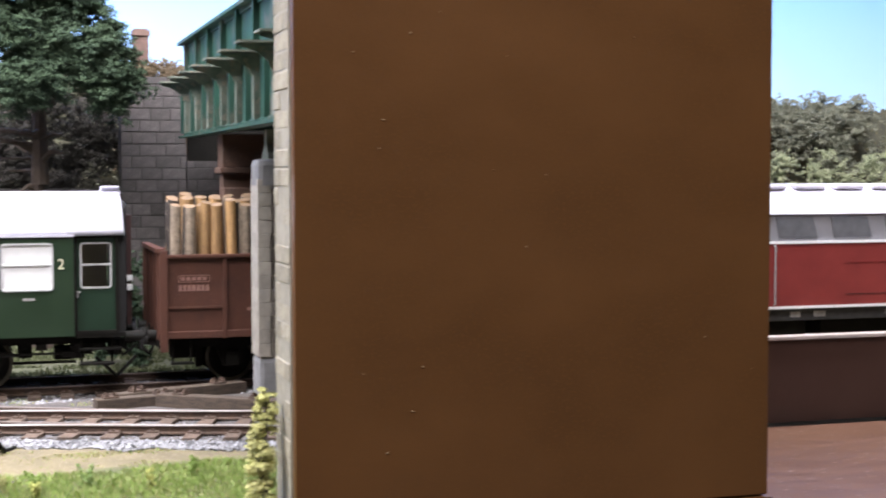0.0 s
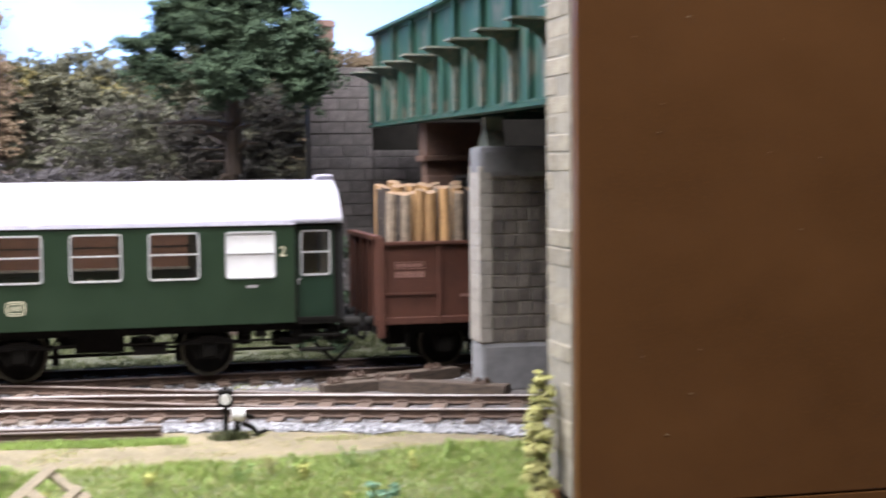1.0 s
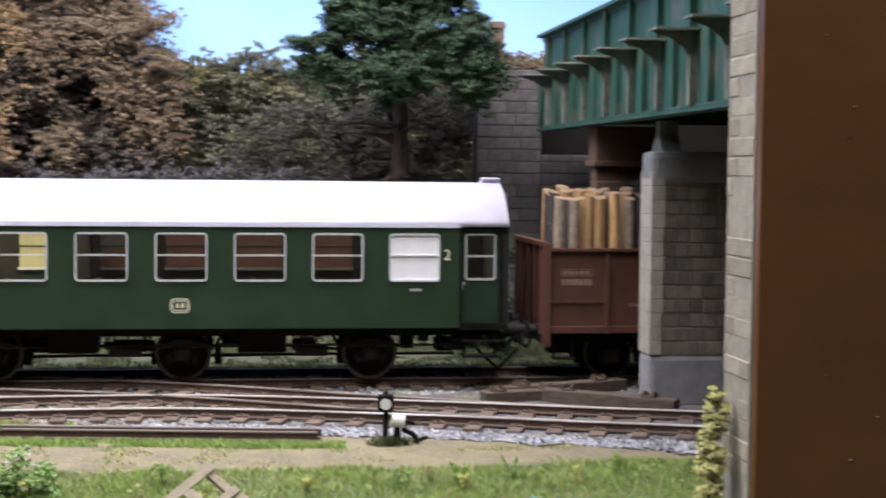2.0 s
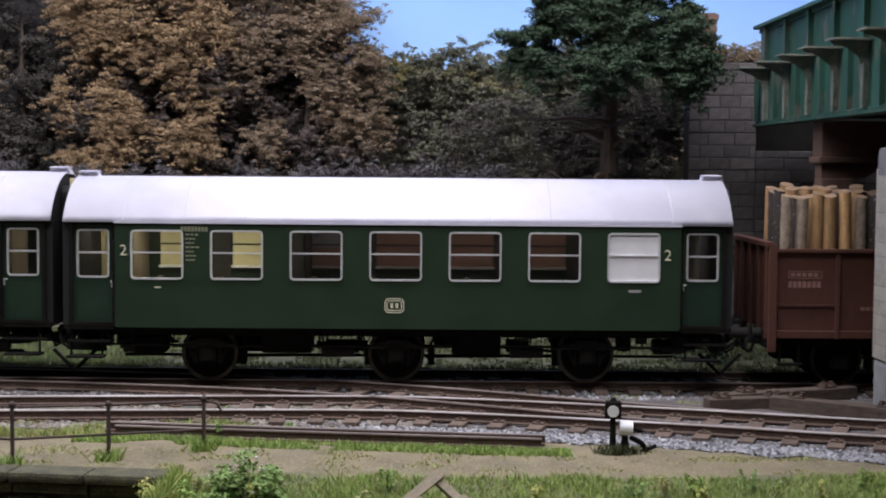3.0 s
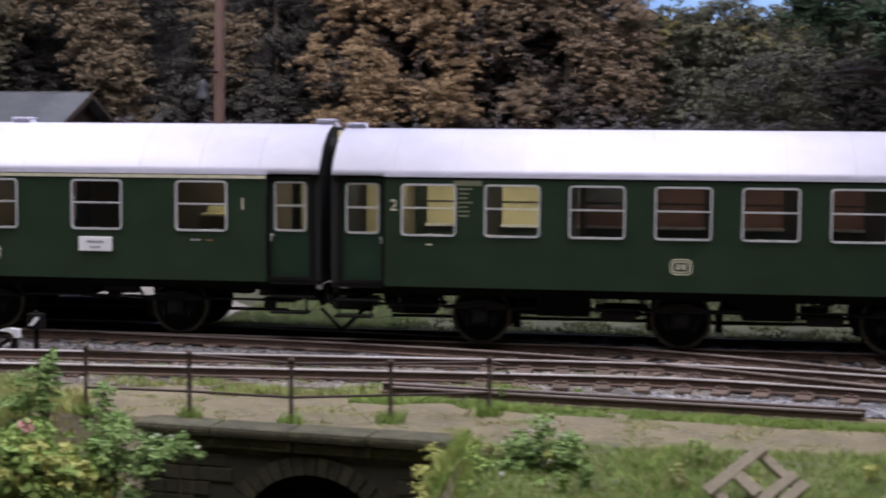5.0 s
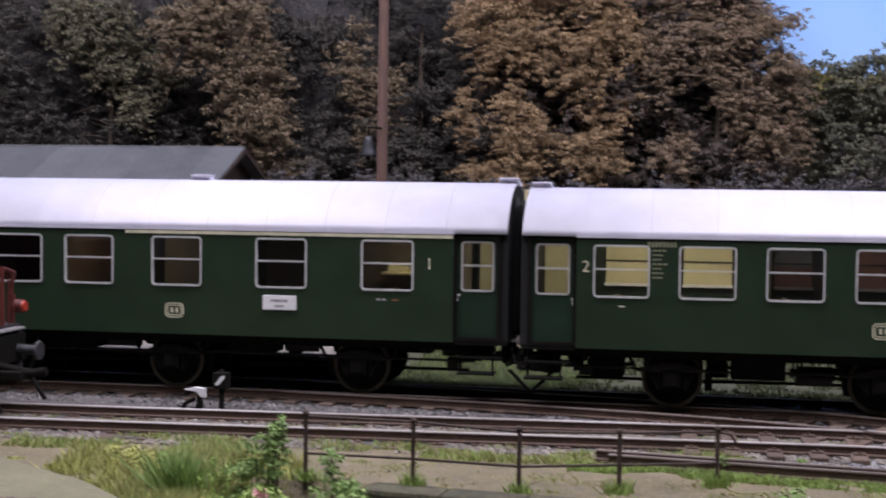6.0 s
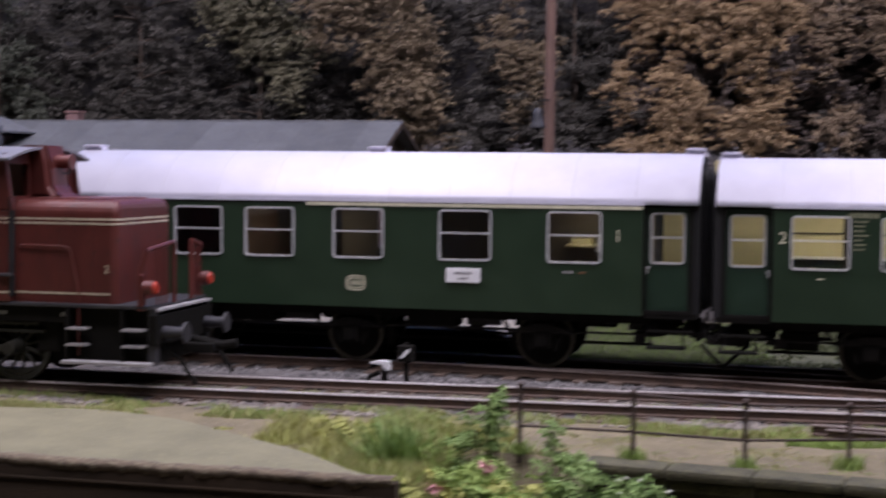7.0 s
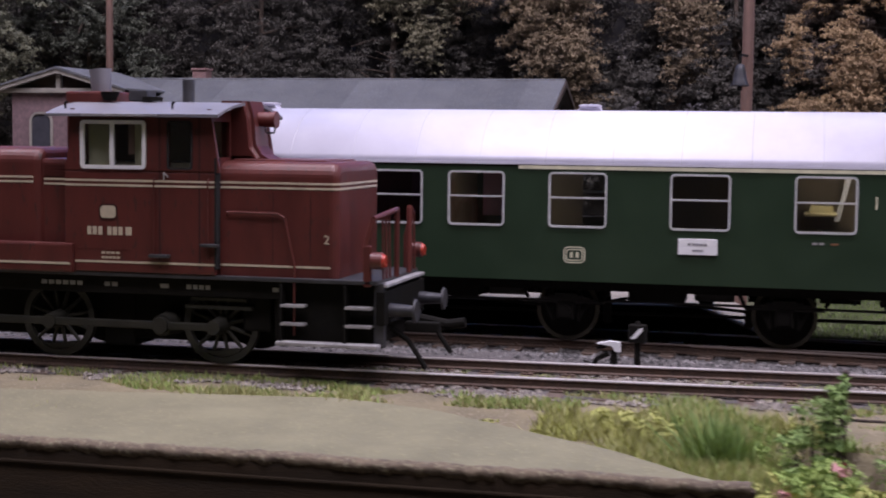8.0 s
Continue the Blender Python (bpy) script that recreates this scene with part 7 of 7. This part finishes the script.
def bush(label, blobs, per, size, material, seed, flower=None, n_flower=0, fsize=1.6):
    r = np.random.RandomState(seed)
    x, y = np.mean([b[0] for b in blobs]), np.mean([b[1] for b in blobs])
    t = thing("bush", label, "bush", 0, 0, 0)
    bm = B()
    for b in blobs:
        rod(bm, (x + r.uniform(-2, 2), y + r.uniform(-2, 2), ground_height(x, y) - 2), (b[0], b[1], b[2]), 0.6, 0.3, 6)
    part("stem", bm, TRUNK, t)
    small = []
    for cx, cy, cz, s in blobs:
        for _ in range(7):
            d = r.normal(size=3)
            d /= np.linalg.norm(d)
            q = s * 0.45
            small.append((cx + d[0] * s * 0.65, cy + d[1] * s * 0.65, cz + d[2] * s * 0.6, q, q, q * 0.8))
    v, f = leaf_cloud(r, small, per * 2.0, size * 0.66, 0.5)
    fast_mesh("leaves", v, f, material, t)
    for _ in range(n_flower):
        b = blobs[r.randint(len(blobs))]
        d = np.array([r.normal(scale=0.5), -abs(r.normal(scale=0.6)) - 0.3, abs(r.normal(scale=0.5))])
        d /= np.linalg.norm(d)
        c = np.array(b[:3]) + d * b[3]
        v, f = leaf_cloud(r, [(*c, fsize, fsize, fsize)], 6.0, fsize * 0.7, 0.4)
        fast_mesh("flower", v, f, flower, t)["label"] = "single blossom"
    return t


bush("leafy green shrub beside the railing", [(-203, -149, 11.5, 3.6), (-202, -150, 4, 5), (-205, -150, 7.5, 5), (-209, -151, 1, 6.5), (-204, -149, -2, 5.5), (-213, -153, -7, 7), (-208, -152, -12, 7)], 4.6, 1.15, BRIGHT, 41)
bush("small leafy shrub on the bank", [(-187, -146, 1, 4), (-185, -147, -5, 5), (-182, -150, -11, 6), (-189, -149, -11, 5)], 4.6, 1.1, BRIGHT, 53)
bush("small shrub with pale flowers over the culvert", [(-158, -162, -11, 5), (-163, -163, -13, 6), (-153, -163, -13, 3.5)], 4.0, 1.2, BRIGHT, 54, PETAL, 6, 0.7)
bush("yellow-green ground cover by the yard edge", [(-267, -121, -7, 4.5), (-260, -125, -6.5, 5), (-253, -130, -6.5, 5.5), (-246, -135, -7.5, 5), (-240, -140, -9, 4.5)], 4.0, 1.1, YELLOW, 43)
bush("rose bush with pink blossoms", [(-208, -160, -9, 7), (-203, -162, -12, 8), (-216, -166, -15, 8), (-212, -170, -21, 9)], 2.8, 1.3, GRASS, 44, PINK, 5, 2.0)
bush("dense green shrub above the culvert", [(-174, -164, -11, 8), (-166, -166, -15, 7), (-180, -167, -16, 8), (-170, -168, -22, 7), (-178, -162, -6, 5)], 3.2, 1.4, BRIGHT, 45)
bush("yellow-green weeds at the end of the yard wall", [(-221, -188, -14, 6), (-218, -190, -21, 7), (-224, -186, -10, 4), (-219, -192, -30, 8), (-214, -186, -24, 7)], 3.4, 1.2, YELLOW, 57)
bush("yellow-green shrub on the bank", [(-198, -171, -17, 8), (-189, -172, -21, 8), (-206, -173, -23, 9), (-195, -177, -27, 9), (-186, -178, -30, 7)], 3.4, 1.3, YELLOW, 46)
bush("round green shrub with small white flowers", [(-52, -163, -2, 5), (-57, -164, -8, 6.5), (-47, -164, -8, 6.5), (-52, -165, -13, 8), (-60, -166, -16, 7), (-43, -166, -16, 7)], 3.2, 1.3, BRIGHT, 47, PETAL, 14, 0.6)
bush("low yellow-green weeds beside the culvert", [(-76, -164, -16, 6), (-79, -172, -20, 7), (-70, -174, -18, 5), (-44, -178, -18, 5), (-80, -182, -24, 7)], 3.4, 1.1, YELLOW, 48)
bush("green and yellow weeds beside the culvert arch", [(-75, -159, -12, 5), (-73, -167, -14, 6), (-76, -174, -19, 7), (-72, -182, -19, 6), (-77, -186, -26, 7), (-80, -182, -33, 7)], 3.4, 1.1, GRASS, 58)
bush("yellow-green weeds hanging over the culvert side", [(-80, -158, -13, 5), (-79, -164, -18, 6), (-81, -170, -25, 7), (-78, -178, -22, 6), (-83, -176, -33, 7), (-82, -162, -22, 5), (-84, -153, -14, 5), (-85, -158, -20, 6), (-86, -164, -28, 6)], 3.6, 1.1, YELLOW, 56)
bush("low leafy weeds on the grass", [(-40, -172, -17, 4), (-32, -175, -17, 4.5), (-52, -176, -18, 4.5)], 3.0, 1.2, BRIGHT, 49)
TEAL = foliage_mat("bluish_green_leaves", (0.21, 0.36, 0.235), (0.10, 0.19, 0.13))
IVY = foliage_mat("pale_ivy_leaves", (0.60, 0.58, 0.27), (0.36, 0.37, 0.125))
bush("pale yellow-green ivy climbing the stone pier", [(149.0, -224, -9, 6.5), (149.6, -223, -4, 6), (150.2, -224, 1, 5.6), (150.6, -223, 6, 5.4), (150.8, -222, 11, 5), (151.0, -222, 16, 4.6), (151.6, -222, 20.5, 4), (152, -221, 25, 3)], 15.0, 0.9, IVY, 50)
bush("bluish green sprout in the grass", [(104, -196, -12, 3), (109, -198, -12, 3.4)], 3.0, 1.5, TEAL, 51)
bush("small weeds by the track", [(-71, -95, -4, 2.6), (-46, -90, -5, 2.4)], 3.4, 0.9, BRIGHT, 52)


def weed(x, y, h, n, material, seed, label):
    """A loose plant: a few leaning stems with pairs of small leaves."""
    r = np.random.RandomState(seed)
    t = thing("weed", label, "plant", x, y, ground_height(x, y))
    bm = B()
    pts = []
    for _ in range(n):
        dx, dy = r.normal(scale=0.28, size=2) * h
        rod(bm, (r.normal(scale=0.8), r.normal(scale=0.8), -0.5), (dx, dy, h * r.uniform(0.7, 1.1)), 0.22, 0.1, 5)
        for k in range(7):
            u = r.uniform(0.25, 1.0)
            pts.append((dx * u, dy * u, h * u, 0.8, 0.8, 0.8))
    part("stem", bm, material, t)
    v, f = leaf_cloud(r, pts, 6.0, 0.55, 0.4)
    fast_mesh("leaves", v, f, material, t)


rw = random.Random(77)
for k in range(22):
    x, y = rw.uniform(-70, 140), rw.uniform(-214, -156)
    weed(x, y, rw.uniform(4, 8), rw.randint(3, 6), (YELLOW, GRASS, BRIGHT, GRASS_PALE)[k % 4], 300 + k, ("yellow-green weed growing in the meadow", "grassy green weed in the meadow", "small leafy green weed in the meadow", "pale dry weed standing in the meadow")[k % 4])
for k, (x, y) in enumerate(((-185, -150), (-192, -158), (-222, -150), (-238, -146), (-218, -160), (-176, -156), (-245, -135), (-200, -150))):
    weed(x, y, rw.uniform(7, 12), 5, (GRASS, YELLOW)[k % 2], 400 + k, ("tall green weed on the bank", "tall yellowish weed on the bank")[k % 2])


def grass(name, label, region, n, h, w, material, seed):
    r = np.random.RandomState(seed)
    P = []
    while len(P) < n:
        p = region(r)
        if p is not None:
            P.append((p[0], p[1], ground_height(p[0], p[1]) - 0.3, p[2]))
    P = np.array(P)
    a = r.uniform(0, 6.28, n)
    lean = r.normal(scale=0.38, size=(n, 2))
    hh = h * P[:, 3] * r.uniform(0.45, 1.25, n)
    dx = np.column_stack([np.cos(a), np.sin(a)]) * w * r.uniform(0.6, 1.2, (n, 1))
    b = P[:, :3]
    v = np.stack([np.column_stack([b[:, 0] - dx[:, 0], b[:, 1] - dx[:, 1], b[:, 2]]), np.column_stack([b[:, 0] + dx[:, 0], b[:, 1] + dx[:, 1], b[:, 2]]),
                  np.column_stack([b[:, 0] + lean[:, 0] * hh, b[:, 1] + lean[:, 1] * hh, b[:, 2] + hh])], axis=1).reshape(-1, 3)
    f = np.arange(3 * n).reshape(-1, 3)
    return tagged(fast_mesh(name, v, f, material), label, "grass", kind="stuff")


def front_meadow(r):
    x, y = r.uniform(-84, 188), r.uniform(-236, -122)
    if x > 156 and y < -210:
        return None
    d = noise.noise((x * 0.03, y * 0.045, 7)) + 0.5 * noise.noise((x * 0.1, y * 0.1, 2))
    lim = 0.42 + 0.3 * r.rand() if y > -146 + 6 * noise.noise((x * 0.05, 1, 6)) else -2.0
    if d < lim:
        return None
    return x, y, (0.75 + 0.3 * d) * (0.5 if y > -144 else 1.0)


def rail_strip(r):
    x = r.uniform(-120, 52)
    y = curve_y(x, LOOSE) + r.uniform(-19, -7)
    return (x, y, 0.55) if noise.noise((x * 0.05, y * 0.08, 3)) > -0.35 else None


def left_verge(r):
    x = r.uniform(-520, -60)
    y = curve_y(x, TRACK_B) + r.uniform(-50, -21)
    d = noise.noise((x * 0.035, y * 0.07, 12))
    return (x, y, 0.6 + 0.5 * max(0, d)) if d > -0.02 else None


def between(r):
    x = r.uniform(-520, 150)
    y = r.uniform(-30, 16) if x > 60 else curve_y(x, TRACK_B) + r.uniform(-14, 14)
    d = noise.noise((x * 0.04, y * 0.08, 22))
    return (x, y, 0.5) if d > (0.18 if x > -60 else -0.02) else None


def behind(r):
    x, y = r.uniform(-600, 260), r.uniform(52, 205)
    if x < -222 and y > 76 or x > -132 + 20 * noise.noise((y * 0.05, 3, 3)):
        return None
    d = noise.noise((x * 0.02, y * 0.04, 32))
    return (x, y, 0.9) if d > -0.45 else None


def shaded_behind(r):
    x, y = r.uniform(-140, 260), r.uniform(52, 205)
    return (x, y, 0.8) if abs(y - 117) > 22 or noise.noise((x * 0.05, y * 0.1, 8)) > 0.1 else None


def bank(r):
    x, y = r.uniform(-250, -165), r.uniform(-205, -110)
    if (y + 141) + (x + 290) * 0.82 < 8 or (y > -143 and x > -218):
        return None
    return x, y, 1.0 + r.uniform(0, 0.4)


grass("grass", "soft green static grass of the foreground meadow", front_meadow, 57000, 3.3, 0.32, GRASS, 61)
grass("grass", "pale dry grass among the green", front_meadow, 22000, 3.0, 0.3, GRASS_PALE, 62)
grass("grass", "short green grass along the spare rails", rail_strip, 6500, 3.6, 0.4, GRASS, 63)
grass("grass", "yellowish weeds along the track edge", left_verge, 9000, 3.2, 0.4, GRASS_PALE, 64)
grass("grass", "green tufts along the track edge", left_verge, 5000, 3.8, 0.4, GRASS, 65)
grass("grass", "thin grass growing between the tracks", between, 9000, 2.6, 0.38, GRASS_PALE, 66)
grass("grass", "green weeds growing between the rails", between, 4000, 2.8, 0.4, GRASS, 95)
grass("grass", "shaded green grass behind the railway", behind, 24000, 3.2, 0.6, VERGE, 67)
grass("grass", "olive grass behind the railway, darkened as in shade", shaded_behind, 34000, 3.4, 0.6, MEADOW_DIM, 91)
grass("grass", "dry grass behind the railway", behind, 26000, 3.0, 0.5, OLIVE, 72)
def on_path(r):
    x, y = r.uniform(-240, 158), r.uniform(-152, -98)
    d = noise.noise((x * 0.06, y * 0.1, 71)) + 0.4 * noise.noise((x * 0.2, y * 0.2, 72))
    return (x, y, 0.6 + 0.6 * max(0, d)) if d > -0.15 + 0.5 * r.rand() and not (x < -60 and y < -144) else None


def yard_rim(r):
    x, y = r.uniform(-285, -205), r.uniform(-180, -108)
    k = (y + 141) + (x + 290) * 0.82
    return (x, y, 1.0) if k > 6 + 9 * r.rand() and noise.noise((x * 0.06, y * 0.06, 81)) > -0.3 else None


grass("grass", "sparse short grass on the sandy path", on_path, 9500, 1.1, 0.4, GRASS_PALE, 87)
grass("grass", "thin green grass on the sandy path", on_path, 1900, 1.4, 0.4, GRASS, 88)
grass("grass", "tall yellow-green grass at the rim of the yard", yard_rim, 3600, 4.6, 0.45, YELLOW, 89)
grass("grass", "dry pale grass at the rim of the yard", yard_rim, 2600, 5.0, 0.45, GRASS_PALE, 90)
grass("grass", "tall grass on the bank", bank, 16000, 3.8, 0.4, GRASS_PALE, 68)
grass("grass", "green grass on the bank", bank, 6000, 4.2, 0.4, GRASS, 69)


def tall_clump(r):
    return -232 + r.normal(scale=3.0), -155 + r.normal(scale=2.2), 1.0 - 0.2 * abs(r.normal())


grass("grass", "tall green grass clump on the bank", tall_clump, 420, 15.5, 0.55, BRIGHT, 93)
grass("grass", "tall yellow-green grass clump on the bank", tall_clump, 220, 13.0, 0.55, GRASS, 94)


def post_feet(r):
    x, y = POSTS[r.randint(5)][:2]
    return x + r.normal(scale=2.0), y + r.normal(scale=2.0), 1.0


def culvert_side(r):
    return r.uniform(-92, -72), r.uniform(-205, -147), 1.0


def signal_foot(r):
    return 67 + r.normal(scale=2.8), -119.5 + r.normal(scale=1.6), 1.0


def yard_tufts(r):
    cx, cy = ((-322, -186), (-372, -113), (-395, -117), (-345, -112), (-430, -150), (-300, -178), (-384, -108))[r.randint(7)]
    return cx + r.normal(scale=3.2), cy + r.normal(scale=2.2), 1.0


def yard_moss(r):
    x, y = r.uniform(-520, -235), r.uniform(-188, -112)
    d = noise.noise((x * 0.09, y * 0.09, 51))
    return (x, y, 0.5) if d > 0.3 and y < -124 - max(0, x + 290) * 0.75 else None


def yard_edge(r):
    x = r.uniform(-520, -232)
    return (x, -190.5 + r.normal(scale=1.2), 0.7) if noise.noise((x * 0.05, 3, 9)) > -0.1 else None


def raised(ob, dz):
    ob.location.z += dz * MM
    return ob


raised(grass("grass", "yellow-green moss specks on the yard", yard_moss, 2600, 1.6, 0.5, YELLOW, 73), 2.2)
raised(grass("grass", "dry debris along the yard edge", yard_edge, 5200, 1.8, 0.7, GRASS_PALE, 74), 2.0)
grass("grass", "grass tufts round the railing posts", post_feet, 900, 4.0, 0.4, GRASS, 70)
grass("grass", "green grass on the slope beside the culvert", culvert_side, 5200, 5.0, 0.45, GRASS, 100)
grass("grass", "yellow-green weeds on the slope beside the culvert", culvert_side, 3400, 5.0, 0.5, YELLOW, 101)
grass("grass", "grass tuft at the foot of the dwarf signal", signal_foot, 420, 3.6, 0.4, MEADOW_DIM, 98)
grass("grass", "small grass tufts growing in the yard", yard_tufts, 900, 4.6, 0.4, GRASS_PALE, 71)

# ---- the room ----
ROOMWALL = mat("off_white_room_wall", (0.62, 0.60, 0.56), (0.56, 0.54, 0.50), 300, 0.9, bump=0.05)
ROOMFLOOR = mat("grey_room_floor", (0.26, 0.24, 0.22), (0.20, 0.185, 0.17), 200, 0.7, bump=0.05)
for nm, b in (("wall_south", (-2600, 2600, -3060, -3000, -1000, 1500)), ("wall_north", (-2600, 2600, 1200, 1260, -1000, 1500)),
              ("wall_west", (-2660, -2600, -3060, 1260, -1000, 1500)), ("wall_east", (2600, 2660, -3060, 1260, -1000, 1500))):
    setting(part(nm, box(B(), *b), ROOMWALL), "plain off-white wall of the room", "wall")
setting(part("floor", box(B(), -2660, 2660, -3060, 1260, -1060, -1000), ROOMFLOOR), "plain grey floor of the room", "floor")
setting(part("ceiling", box(B(), -2660, 2660, -3060, 1260, 1500, 1560), ROOMWALL), "plain off-white ceiling of the room", "ceiling")
setting(part("layout_bench", box(B(), -1100, 1150, -233, 326, -1000, -80), FASCIA), "dark bench top that carries the layout", "bench")
